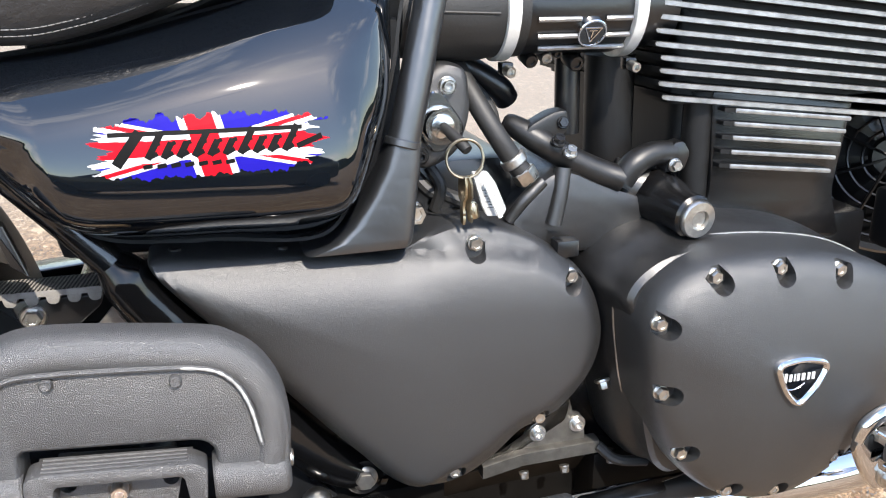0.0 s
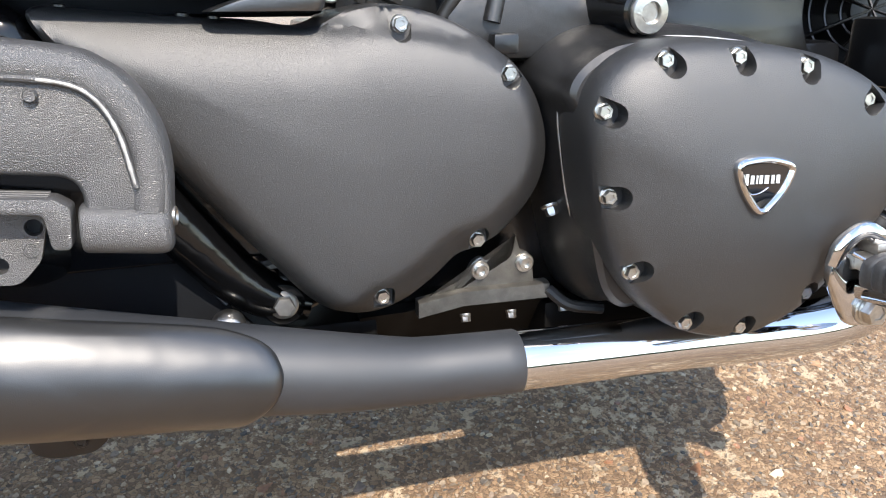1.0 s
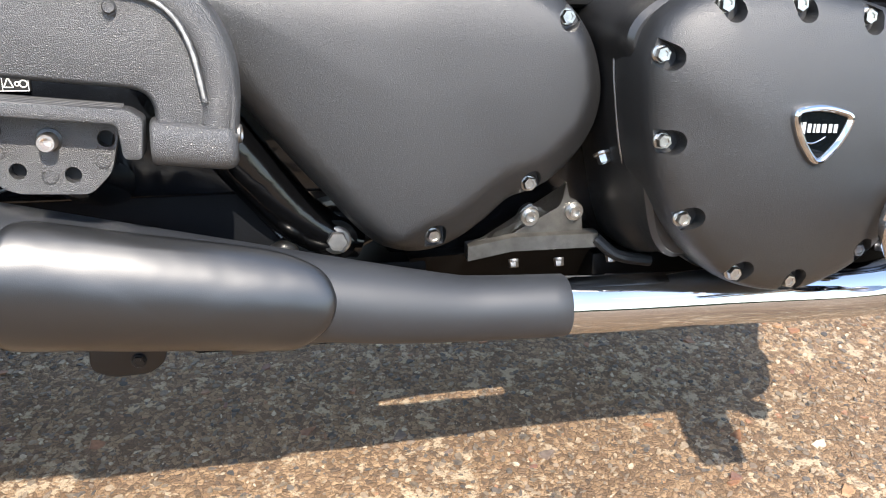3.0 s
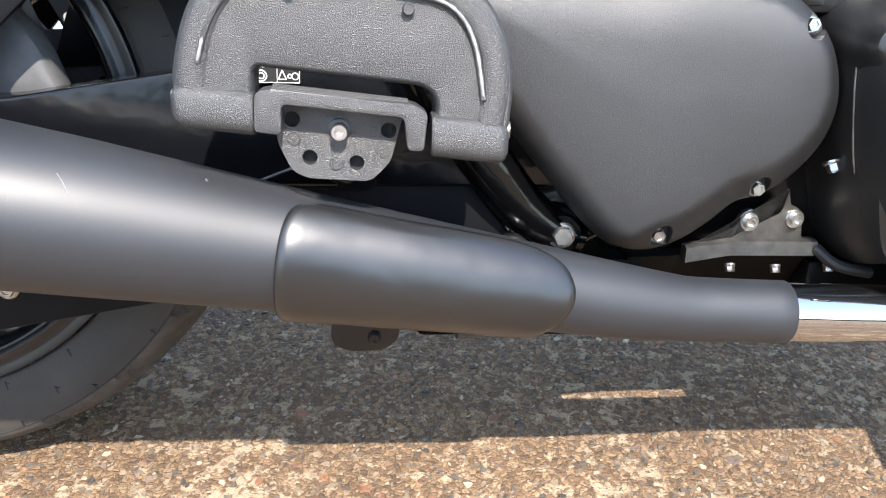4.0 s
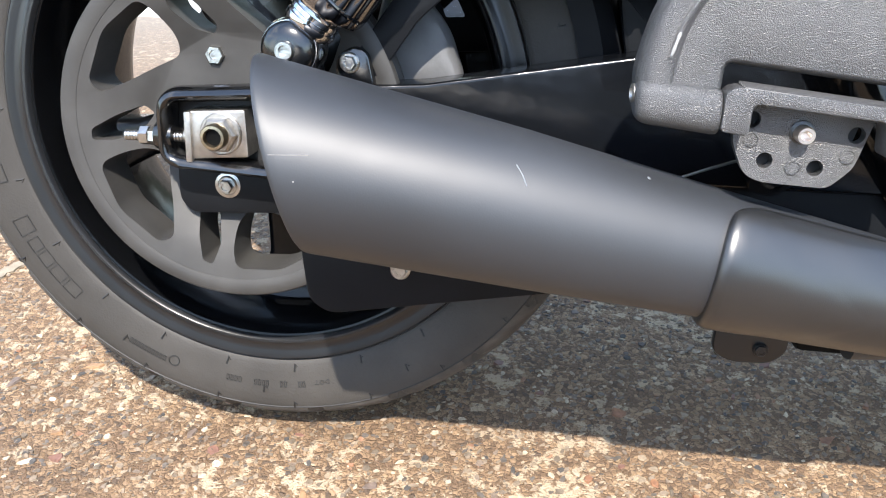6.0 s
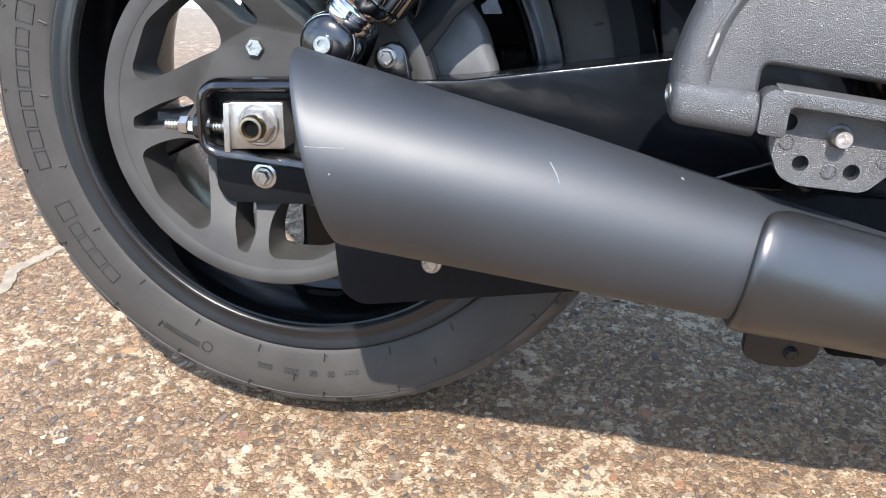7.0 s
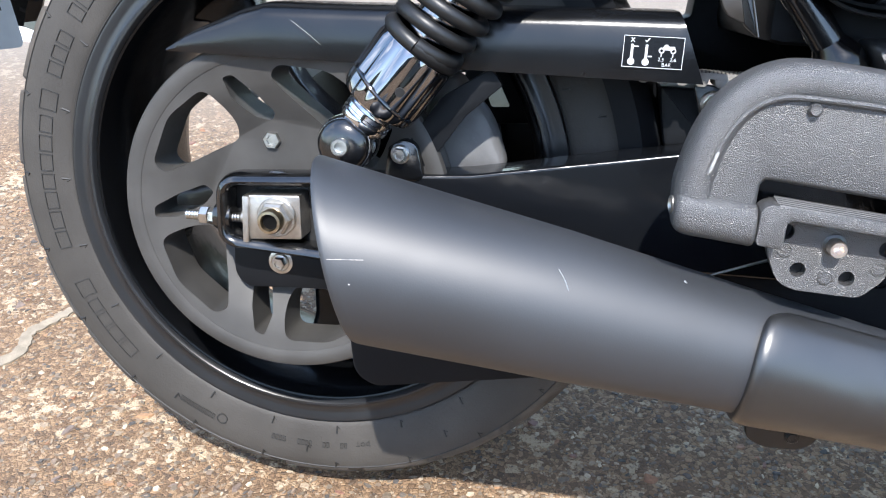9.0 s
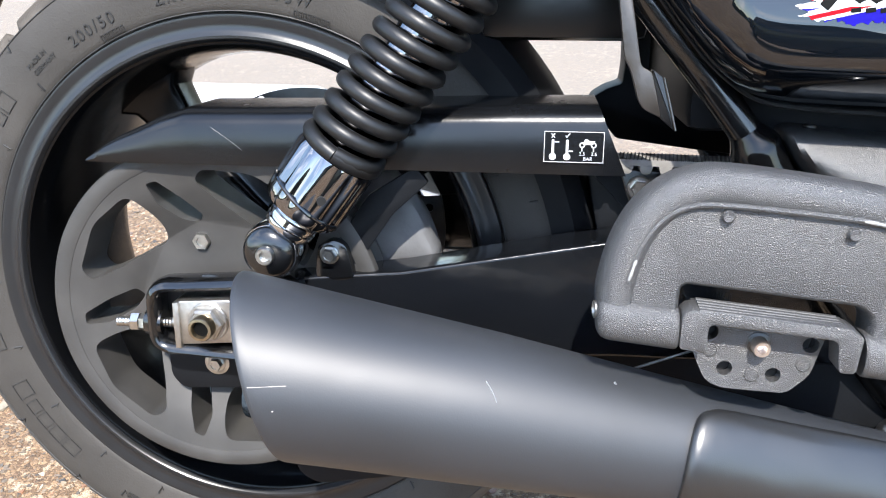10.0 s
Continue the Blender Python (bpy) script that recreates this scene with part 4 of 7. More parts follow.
# badge: a chrome-rimmed triangle with a plain bar for its name
tri = [(0.8638, 0.3750), (0.9215, 0.3712), (0.8918, 0.3270)]
tri = [((x - 0.8924) * 0.98 + 0.8920, (z - 0.356) * 0.98 + 0.3575) for x, z in tri]
trs = rounded([tri[0], (0.8920, 0.3800), tri[1], (0.9118, 0.3500), tri[2], (0.8728, 0.3515)], [0.016, 0.024, 0.016, 0.024, 0.014, 0.024], 7)
b = bmesh.new()
rings(b, [[Vector((q.x, y, q.y)) for q in inset_loop(trs, d)] for d, y in ((0.0, -0.262), (0.0, -0.2690), (0.0010, -0.2715), (0.0022, -0.2728), (0.0036, -0.2730), (0.0052, -0.2718), (0.0062, -0.2695))])
badge = part("badge", b, M_chrome, clutch_cover, "chrome-rimmed black triangular badge")
b = bmesh.new()
rings(b, [[Vector((q.x, y, q.y)) for q in inset_loop(trs, d)] for d, y in ((0.0056, -0.2690), (0.0060, -0.2702))])
part("badge_field", b, M_gloss, clutch_cover)
for i, (x0, w) in enumerate(((0.0762, 0.0036), (0.0806, 0.0040), (0.0852, 0.0020), (0.0878, 0.0038), (0.0922, 0.0050), (0.0978, 0.0036), (0.1020, 0.0042))):
    zc = 0.3615 - (x0 - 0.0762) * 0.03
    h = 0.0024 if i else 0.0032
    b = bmesh.new()
    prism(b, [(0.7990 + x0, zc - h * 1.2), (0.7990 + x0 + w * 0.7, zc - h * 1.2), (0.7990 + x0 + w * 0.7, zc + h * 1.35), (0.7990 + x0, zc + h * 1.35)], -0.2709, -0.2700)
    part("badge_bar", b, M_band, clutch_cover, "", 0)
b = bmesh.new()
tube(b, [(0.8732 + 0.022 * t, -0.2704, 0.3550 - 0.0045 * math.sin(math.pi * t)) for t in np.linspace(0, 1, 12)], 0.0006, 6, 1)
part("badge_arc", b, M_chrome, clutch_cover, "", 0)

# crankcase behind the covers
ic = outline([(0.751, 0.430), (0.757, 0.405), (0.760, 0.370), (0.767, 0.332), (0.778, 0.285), (0.789, 0.256), (0.806, 0.2405), (0.830, 0.2405), (0.870, 0.236), (0.925, 0.240), (0.968, 0.256), (1.003, 0.292), (1.028, 0.335), (1.032, 0.38), (1.018, 0.412), (0.985, 0.440), (0.93, 0.460), (0.86, 0.4685), (0.80, 0.4665), (0.767, 0.452)])
b = bmesh.new()
shell(b, ic, [(0.0, -0.02), (0.0, -0.150), (0.0015, -0.166), (0.006, -0.180), (0.011, -0.190), (0.0125, -0.200), (0.0135, -0.214), (0.018, -0.218)], 0.0, 4)
crankcase = part("crankcase", b, M_case, bike, "matt black engine crankcase")
b = bmesh.new()
gl = [Vector((q.x, -0.1870, q.y)) for q in inset_loop(cc, -0.0007)]
tube(b, gl + [gl[0], gl[1]], 0.0009, 6, 1)
part("gasket_line", b, M_steel, crankcase)
b = bmesh.new()
box(b, 0.600, 0.82, -0.130, 0.13, 0.235, 0.470, 0.010)
box(b, 0.80, 1.06, -0.140, 0.14, 0.235, 0.450, 0.010)
part("lower_block", b, M_engine, crankcase)
b = bmesh.new()
prism(b, rounded([(0.684, 0.455), (0.690, 0.482), (0.704, 0.500), (0.722, 0.514), (0.742, 0.514), (0.768, 0.501), (0.800, 0.490), (0.826, 0.478), (0.845, 0.44), (0.70, 0.44)], 0.008, 4), -0.152, -0.02, 0.009)
part("gearbox_top", b, M_case, crankcase)
for pts, r in (([(0.7330, -0.148, 0.516), (0.7290, -0.152, 0.494), (0.7235, -0.154, 0.470)], 0.0070), ([(0.688, -0.144, 0.474), (0.698, -0.148, 0.490), (0.716, -0.147, 0.506)], 0.0055)):
    b = bmesh.new()
    tube(b, pts, r, 12, 4)
    part("casting_rib", b, M_case, crankcase)
b = bmesh.new()
box(b, 0.718, 0.738, -0.176, -0.160, 0.447, 0.462, 0.003)
part("breather_cap", b, M_plastic, crankcase)

# engine mount with its large bolt
b = bmesh.new()
lathe(b, [(0.026, 0.0), (0.022, 0.02), (0.0185, 0.030), (0.0185, 0.052), (0.0165, 0.054)], (0.826, -0.140, 0.481), (0.10, -1, -0.07), 36)
mount = part("engine_mount", b, M_engine, bike, "round black engine mount with a large steel bolt")
b = bmesh.new()
lathe(b, [(0.0155, 0.0), (0.0162, 0.003), (0.0162, 0.0045), (0.0150, 0.0065), (0.0085, 0.0072), (0.0078, 0.0035)], (0.8325, -0.1915, 0.4765), (0.10, -1, -0.07), 40)
part("mount_bolt", b, M_zinc, mount)
b = bmesh.new()
lathe(b, [(0.0072, 0.0), (0.0072, 0.0042)], (0.8325, -0.1915, 0.4765), (0.10, -1, -0.07), 6, 0.5)
part("bolt_socket", b, M_steel, mount)

# cylinder block with finned barrel
def slab(b, x0, x1, y0, y1, z0, z1, r):
    sec = rounded([(x0, y0), (x1, y0), (x1, y1), (x0, y1)], r, 5)
    rings(b, [[Vector((q.x, q.y, z)) for q in sec] for z in (z0, z1)])


b = bmesh.new()
slab(b, 0.850, 1.010, -0.128, 0.128, 0.42, 0.57, 0.02)
slab(b, 0.838, 1.15, -0.134, 0.134, 0.56, 0.74, 0.02)
cylinder = part("cylinder_block", b, M_fin, bike, "matt black finned cylinder block with bright fin edges")
b = bmesh.new()
prism(b, rounded([(0.872, 0.575), (1.022, 0.560), (1.012, 0.470), (1.030, 0.425), (0.862, 0.440), (0.880, 0.480)], 0.012, 4), -0.141, -0.10, 0.0025)
part("barrel_face", b, M_engine, cylinder)
def tilt(b):
    for v in b.verts:
        v.co.z -= 0.115 * (v.co.x - 0.82)
    return b


for i, z in enumerate((0.5690, 0.5800, 0.5905, 0.6010, 0.6115, 0.6220, 0.6330, 0.6440, 0.6550, 0.6660)):
    x0 = 0.818 if i < 4 else 0.812
    b = bmesh.new()
    slab(b, x0 + (0.012 if i == 0 else 0), 1.16, -0.1500, 0.150, z - 0.0024, z + 0.0024, 0.022)
    fin = part("cooling_fin", tilt(b), M_fin, cylinder)
    b = bmesh.new()
    xs = x0 + 0.007 + (0.004 if i == 0 else 0)
    loops = []
    for x, s in ((xs - 0.008, 0.2), (xs - 0.007, 0.8), (xs - 0.004, 1.0), (xs + 0.01, 1.0), (1.158, 1.0)):
        y = -0.1505 + (0.0055 if x < xs - 0.0065 else 0.0025 if x < xs - 0.001 else 0.0)
        loops.append([Vector((x, y, z + 0.0023 * s)), Vector((x, y, z - 0.0023 * s)), Vector((x, y - 0.0012, z - 0.0017 * s)), Vector((x, y - 0.0012, z + 0.0017 * s))])
    rings(b, loops)
    part("fin_edge", tilt(b), M_alu, fin)
for i, z in enumerate((0.5630, 0.5515, 0.5395, 0.5270, 0.5145)):
    b = bmesh.new()
    x0, x1 = 0.880, 1.013 - i * 0.0035
    prism(b, rounded([(x0, z - 0.0018), (x1, z - 0.0018), (x1, z + 0.0018), (x0, z + 0.0018)], 0.0010, 2), -0.1500, -0.138)
    fin = part("barrel_fin", tilt(b), M_fin, cylinder)
    b = bmesh.new()
    prism(b, rounded([(x0 + 0.010, z - 0.0020), (x1 - 0.001, z - 0.0020), (x1 - 0.001, z + 0.0020), (x0 + 0.010, z + 0.0020)], 0.0014, 2), -0.1515, -0.1500, 0.0005)
    part("fin_edge", tilt(b), M_alu, fin)
b = bmesh.new()
tube(b, [(0.868, -0.128, 0.57), (0.868, -0.130, 0.47)], 0.013, 16, 3)
part("oil_way", b, M_fin, cylinder)
b = bmesh.new()
tube(b, [(0.800, -0.09, 0.60), (0.803, -0.09, 0.50)], 0.022, 18, 3)
part("rear_barrel", b, M_fin, cylinder)
b = bmesh.new()
tube(b, [(0.755, -0.10, 0.610), (0.757, -0.10, 0.535)], 0.011, 14, 3)
part("coolant_riser", b, M_plastic, cylinder)

# coolant pipe across the gearbox
b = bmesh.new()
tube(b, [(0.692, -0.116, 0.552), (0.697, -0.119, 0.5495), (0.716, -0.132, 0.5375), (0.745, -0.138, 0.520), (0.770, -0.142, 0.508), (0.788, -0.146, 0.502)], [0.004, 0.0085, 0.0112, 0.0110, 0.0112, 0.0115], 20, 6)
coolant = part("coolant_pipe", b, M_cast, bike, "black coolant pipe across the gearbox")
b = bmesh.new()
tube(b, [(0.788, -0.146, 0.500), (0.798, -0.147, 0.514), (0.815, -0.145, 0.521), (0.836, -0.142, 0.521)], [0.0108, 0.0110, 0.0104, 0.010], 20, 6)
part("elbow", b, M_cast, coolant)
b = bmesh.new()
prism(b, rounded([(0.826, 0.505), (0.833, 0.530), (0.843, 0.532), (0.851, 0.521), (0.846, 0.506)], 0.004, 4), -0.150, -0.137, 0.002)
part("flange", b, M_plastic, coolant)
for c, ax in (((0.737, -0.152, 0.529), (0, -0.6, 0.8)), ((0.834, -0.153, 0.512), (0, -1, 0)), ((0.728, -0.148, 0.538), (0, -0.6, 0.8))):
    b = bmesh.new()
    hexbolt(b, c, ax, 0.008, 0.006, 1.4)
    part("pipe_bolt", b, M_zinc if c[0] != 0.728 else M_plastic, coolant)
b = bmesh.new()
prism(b, rounded([(0.7015, 0.5400), (0.7060, 0.5500), (0.7258, 0.5600), (0.7400, 0.5625), (0.7425, 0.5460), (0.7300, 0.5330)], 0.005, 4), -0.138, -0.122, 0.003)
part("pipe_ear", b, M_cast, coolant)
b = bmesh.new()
hexbolt(b, (0.7355, -0.138, 0.5515), (0, -1, 0.2), 0.0075, 0.004, 1.3)
part("ear_bolt", b, M_plastic, coolant)
b = bmesh.new()
tube(b, [(0.792, -0.120, 0.495), (0.822, -0.135, 0.487)], 0.020, 20, 3)
part("pump_neck", b, M_case, coolant)

# breather hose with its clamp
b = bmesh.new()
tube(b, [(0.652, -0.105, 0.600), (0.660, -0.125, 0.578), (0.675, -0.142, 0.548), (0.692, -0.146, 0.522), (0.704, -0.148, 0.508)], 0.0085, 16, 6)
hose = part("breather_hose", b, M_rubber, bike, "black rubber breather hose with a steel clamp")
b = bmesh.new()
lathe(b, [(0.0100, -0.004), (0.0108, -0.003), (0.0108, 0.003), (0.0100, 0.004)], (0.690, -0.146, 0.525), (0.55, -0.1, -0.83), 20)
part("hose_clamp", b, M_steel, hose)
b = bmesh.new()
lathe(b, [(0.0095, -0.004), (0.0105, -0.003), (0.0105, 0.006), (0.009, 0.008)], (0.699, -0.147, 0.5135), (0.55, -0.1, -0.83), 6)
part("hose_union", b, M_zinc, hose)
b = bmesh.new()
tube(b, [(0.640, -0.05, 0.615), (0.668, -0.07, 0.596), (0.700, -0.075, 0.575), (0.712, -0.07, 0.562)], 0.011, 14, 6)
part("cable_sleeve", b, M_plastic, hose)
b = bmesh.new()
tube(b, [(0.655, -0.08, 0.600), (0.675, -0.085, 0.580), (0.690, -0.09, 0.560), (0.692, -0.10, 0.545)], 0.004, 10, 6)
part("cable", b, M_rubber, hose)

# intake: rubber boot, throttle body and clamps
TB = Vector((0, -0.112, 0.6440))


def barrel(name, prof, material, parent, label=""):
    b = bmesh.new()
    lathe(b, prof, TB, (1, 0, 0), 48)
    return part(name, b, material, parent, label)


intake = barrel("intake_boot", [(0.038, 0.600), (0.041, 0.625), (0.0425, 0.630), (0.0425, 0.668), (0.041, 0.676), (0.041, 0.700)], M_rubber, bike, "black rubber intake boot with a moulding seam")
b = bmesh.new()
tube(b, [(0.630, -0.1545, 0.6415), (0.674, -0.1540, 0.6395)], 0.0012, 8, 1)
part("moulding_seam", b, M_rubber, intake)
throttle = barrel("throttle_body", [(0.036, 0.690), (0.0395, 0.700), (0.0400, 0.706), (0.0400, 0.784), (0.0375, 0.790), (0.037, 0.830)], M_plastic, bike, "black throttle body cover with bright fins and a round badge")
for x in (0.686, 0.793):
    c = barrel("clamp", [(0.0425, x - 0.0055), (0.0440, x - 0.0048), (0.0440, x + 0.0048), (0.0425, x + 0.0055)], M_band, throttle, "grey steel band clamp")
    b = bmesh.new()
    capscrew(b, (x - 0.002, -0.146, 0.5960), (0, -1, -0.1), 0.0085, 0.008)
    part("clamp_screw", b, M_zinc, throttle)
    b = bmesh.new()
    box(b, x - 0.006, x + 0.004, -0.143, -0.132, 0.5920, 0.6020, 0.002)
    part("clamp_lug", b, M_engine, throttle)
for a, x0, x1 in ((12, 0.709, 0.784), (-14, 0.706, 0.741), (-14, 0.763, 0.785), (-34, 0.708, 0.742), (-34, 0.763, 0.786), (-53, 0.712, 0.786), (28, 0.706, 0.78), (40, 0.706, 0.78)):
    ar = radians(a)
    y, z = TB.y - 0.0412 * math.cos(ar), TB.z + 0.0412 * math.sin(ar)
    b = bmesh.new()
    tube(b, [(x0, y, z), (x0 + 0.003, y - 0.0008, z), (x1 - 0.003, y - 0.0008, z), (x1, y, z)], 0.0021, 8, 1)
    part("throttle_fin", b, M_alu if a < 20 else M_plastic, throttle)
n_ = Vector((0, -math.cos(radians(-30)), math.sin(radians(-30))))
b = bmesh.new()
lathe(b, [(0.0125, -0.004), (0.0125, 0.002), (0.0118, 0.0028), (0.0108, 0.0028), (0.0104, 0.0018)], Vector((0.7525, TB.y, TB.z)) + n_ * 0.0410, n_, 40)
part("round_badge", b, M_chrome, throttle)
b = bmesh.new()
lathe(b, [(0.0103, 0.0), (0.0103, 0.0021)], Vector((0.7525, TB.y, TB.z)) + n_ * 0.0410, n_, 40)
part("badge_field", b, M_gloss, throttle)
b = bmesh.new()
up_ = Vector((1, 0, 0)).cross(n_) * -1
cen = Vector((0.7525, TB.y, TB.z)) + n_ * 0.0433
for i in range(3):
    p, q = [(-0.0072, 0.0052), (0.0072, 0.0052), (0, -0.0075)][i], [(0.0072, 0.0052), (0, -0.0075), (-0.0072, 0.0052)][i]
    tube(b, [cen + Vector((p[0], 0, 0)) + up_ * p[1], cen + Vector((q[0], 0, 0)) + up_ * q[1]], 0.0007, 6, 1)
tube(b, [cen + Vector((-0.0035, 0, 0)) + up_ * 0.0028, cen + Vector((0.0035, 0, 0)) + up_ * 0.0028], 0.0008, 6, 1)
tube(b, [cen + up_ * 0.0028, cen - up_ * 0.0032], 0.0008, 6, 1)
part("badge_lines", b, M_chrome, throttle)
for x, z, r in ((0.712, 0.601, 0.006), (0.725, 0.603, 0.005), (0.752, 0.598, 0.007), (0.735, 0.606, 0.004)):
    b = bmesh.new()
    lathe(b, [(r, -0.012), (r, 0.004), (r * 0.8, 0.006), (r * 0.5, 0.006), (r * 0.5, 0.004)], (x, -0.120, z), (0, -1, -0.25), 18)
    part("linkage_boss", b, M_plastic if x != 0.725 else M_steel, throttle)

# ignition lock on its black bracket
ip = rounded([(0.606, 0.565), (0.614, 0.592), (0.630, 0.606), (0.652, 0.600), (0.656, 0.565), (0.645, 0.532), (0.618, 0.520), (0.604, 0.530)], 0.012, 5)
b = bmesh.new()
shell(b, ip, [(0, -0.120), (0, -0.138), (0.002, -0.143), (0.006, -0.1455), (0.009, -0.146)], 0.0, 3)
ignition = part("ignition_bracket", b, M_crinkle, bike, "satin black ignition switch bracket")
b = bmesh.new()
rings(b, [[Vector((q.x, y, q.y)) for q in inset_loop(rounded([(0.6215, 0.5845), (0.6070, 0.5660), (0.6070, 0.5555), (0.6210, 0.5370), (0.6295, 0.5360), (0.6460, 0.5510), (0.6465, 0.5580), (0.6290, 0.5840)], 0.006, 5), d)] for d, y in ((0, -0.145), (0, -0.1495), (0.0015, -0.1512), (0.004, -0.1512))])
lock = part("lock_plate", b, M_lock, ignition, "chrome ignition lock plate")
b = bmesh.new()
lathe(b, [(0.0145, 0.0), (0.0145, 0.006), (0.0135, 0.008), (0.0118, 0.008), (0.0112, 0.0065), (0.0095, 0.0065), (0.0090, 0.0085), (0.0075, 0.0090)], (0.6270, -0.150, 0.5580), (0.05, -1, 0), 40)
part("lock_barrel", b, M_lock, ignition)
for c in ((0.6345, 0.5870), (0.6120, 0.5340)):
    b = bmesh.new()
    lathe(b, [(0.0072, 0), (0.0072, 0.0012), (0.0062, 0.002)], (c[0], -0.146, c[1]), (0, -1, 0), 24)
    capscrew(b, (c[0], -0.147, c[1]), (0, -1, 0), 0.0095, 0.006)
    part("lock_screw", b, M_zinc if c[0] > 0.62 else M_plastic, ignition)
b = bmesh.new()
box(b, 0.608, 0.70, -0.125, 0.06, 0.47, 0.525, 0.012)
part("wiring_box", b, M_plastic, ignition)
b = bmesh.new()
tube(b, [(0.612, -0.120, 0.515), (0.625, -0.128, 0.500), (0.640, -0.126, 0.495), (0.660, -0.13, 0.485)], 0.006, 10, 5)
tube(b, [(0.625, -0.128, 0.520), (0.632, -0.135, 0.505), (0.628, -0.13, 0.485)], 0.005, 10, 5)
part("wiring", b, M_rubber, ignition)

# ---- side panel, seat and frame ----
def crease(x):
    return 0.607 + (x - 0.345) * 0.222


sp = outline([(0.292, 0.598), (0.312, 0.572), (0.331, 0.5485), (0.355, 0.5225), (0.385, 0.5030), (0.43, 0.4975), (0.46, 0.4960), (0.512, 0.4905), (0.537, 0.4985), (0.554, 0.528), (0.567, 0.560), (0.579, 0.594), (0.587, 0.640), (0.588, 0.664), (0.563, 0.682), (0.52, 0.676), (0.45, 0.648), (0.39, 0.630), (0.34, 0.623), (0.300, 0.616)], 6)
b = bmesh.new()
shell(b, sp, [(0.0, -0.150), (0.0, -0.205), (0.001, -0.214), (0.004, -0.222), (0.009, -0.2285), (0.016, -0.2345), (0.026, -0.2395)], 0.006, 12, ((0.36, 0.580), (0.53, 0.610)))
for v in b.verts:
    d = v.co.z - crease(v.co.x)
    w = 0.5 * (d + math.sqrt(d * d + 0.0035 ** 2))
    if v.co.y < -0.18:
        v.co.y += min(0.07, w * 0.95) + 3.0 * max(0.0, min(v.co.z, crease(v.co.x)) - 0.530) ** 2 + 0.35 * (v.co.x - 0.445) ** 2 + 0.030 * smooth01((0.531 - v.co.z) / 0.036)
panel = part("side_panel", b, M_gloss, bike, "gloss black side panel with a torn-flag decal", 60)
b = bmesh.new()
rings(b, [[Vector((q.x, y, q.y)) for q in inset_loop(sp, d)] for d, y in ((-0.001, -0.186), (-0.0018, -0.190), (-0.001, -0.193), (0.001, -0.191))], False, False)
for v in b.verts:
    if v.co.z > crease(v.co.x) + 0.005:
        v.co.y += 0.02
part("panel_seal", b, M_rubber, panel)
b = bmesh.new()
lathe(b, [(0.0035, -0.002), (0.0035, 0.0015), (0.0025, 0.0025)], (0.538, -0.212, 0.540), (0.5, -1, 0), 14)
part("panel_pin", b, M_rubber, panel)

seat_out = [(0.12, 0.668), (0.25, 0.640), (0.342, 0.6295), (0.390, 0.6350), (0.440, 0.6510), (0.480, 0.668), (0.52, 0.690), (0.54, 0.72), (0.30, 0.76), (0.12, 0.74)]
so = outline(seat_out, 6)
b = bmesh.new()
shell(b, so, [(0.0, 0.18), (0.0, -0.190), (0.004, -0.200), (0.012, -0.208), (0.02, -0.212)], 0.006, 5)
seat = part("seat", b, M_leather, bike, "black vinyl seat with double grey stitching")
for off in (0.0065, 0.0105):
    lp = inset_loop(so, off)
    ln_ = [Vector((q.x, -0.2045 - (off - 0.0065) * 0.8, q.y)) for q in lp if 0.28 < q.x < 0.50 and q.y < 0.69]
    ln_.sort(key=lambda q: q.x)
    path = spline([tuple(q) for q in ln_], 6)
    k = 0
    acc = 0.0
    start = path[0]
    b = bmesh.new()
    for p, q in zip(path, path[1:]):
        acc += (q - p).length
        if acc > 0.0034:
            m_ = start.lerp(q, 0.82)
            tube(b, [start, start.lerp(m_, 0.5) + Vector((0, -0.0008, 0)), m_], 0.00036, 6, 1)
            start, acc = q, 0.0
    part("stitching", b, M_thread, seat)
frame_ob = bmesh.new()
tube(frame_ob, [(0.268, -0.170, 0.616), (0.313, -0.170, 0.562), (0.353, -0.170, 0.515), (0.386, -0.170, 0.474)], 0.0115, 20, 5)
frame_part = part("frame", frame_ob, M_frame, bike, "gloss black tubular steel frame")
b = bmesh.new()
tube(b, [(0.381, -0.171, 0.480), (0.389, -0.170, 0.469), (0.400, -0.168, 0.449), (0.4265, -0.166, 0.4125), (0.465, -0.165, 0.357), (0.503, -0.155, 0.307), (0.524, -0.150, 0.283), (0.548, -0.147, 0.266), (0.575, -0.145, 0.258)], [0.0115, 0.018, 0.0190, 0.0202, 0.0208, 0.0208, 0.0200, 0.0185, 0.015], 24, 6)
part("lower_tube", b, M_tube, frame_part)
b = bmesh.new()
tube(b, [(0.649, -0.155, 0.763), (0.623, -0.167, 0.683), (0.5990, -0.183, 0.593), (0.588, -0.189, 0.551)], 0.0118, 22, 5)
part("seat_post", b, M_post, frame_part)
b = bmesh.new()
lathe(b, [(0.0125, -0.003), (0.0134, -0.002), (0.0134, 0.002), (0.0125, 0.003)], (0.588, -0.1885, 0.554), (0.012, 0.005, 0.042), 26)
part("collar", b, M_post, frame_part)
b = bmesh.new()
loops = []
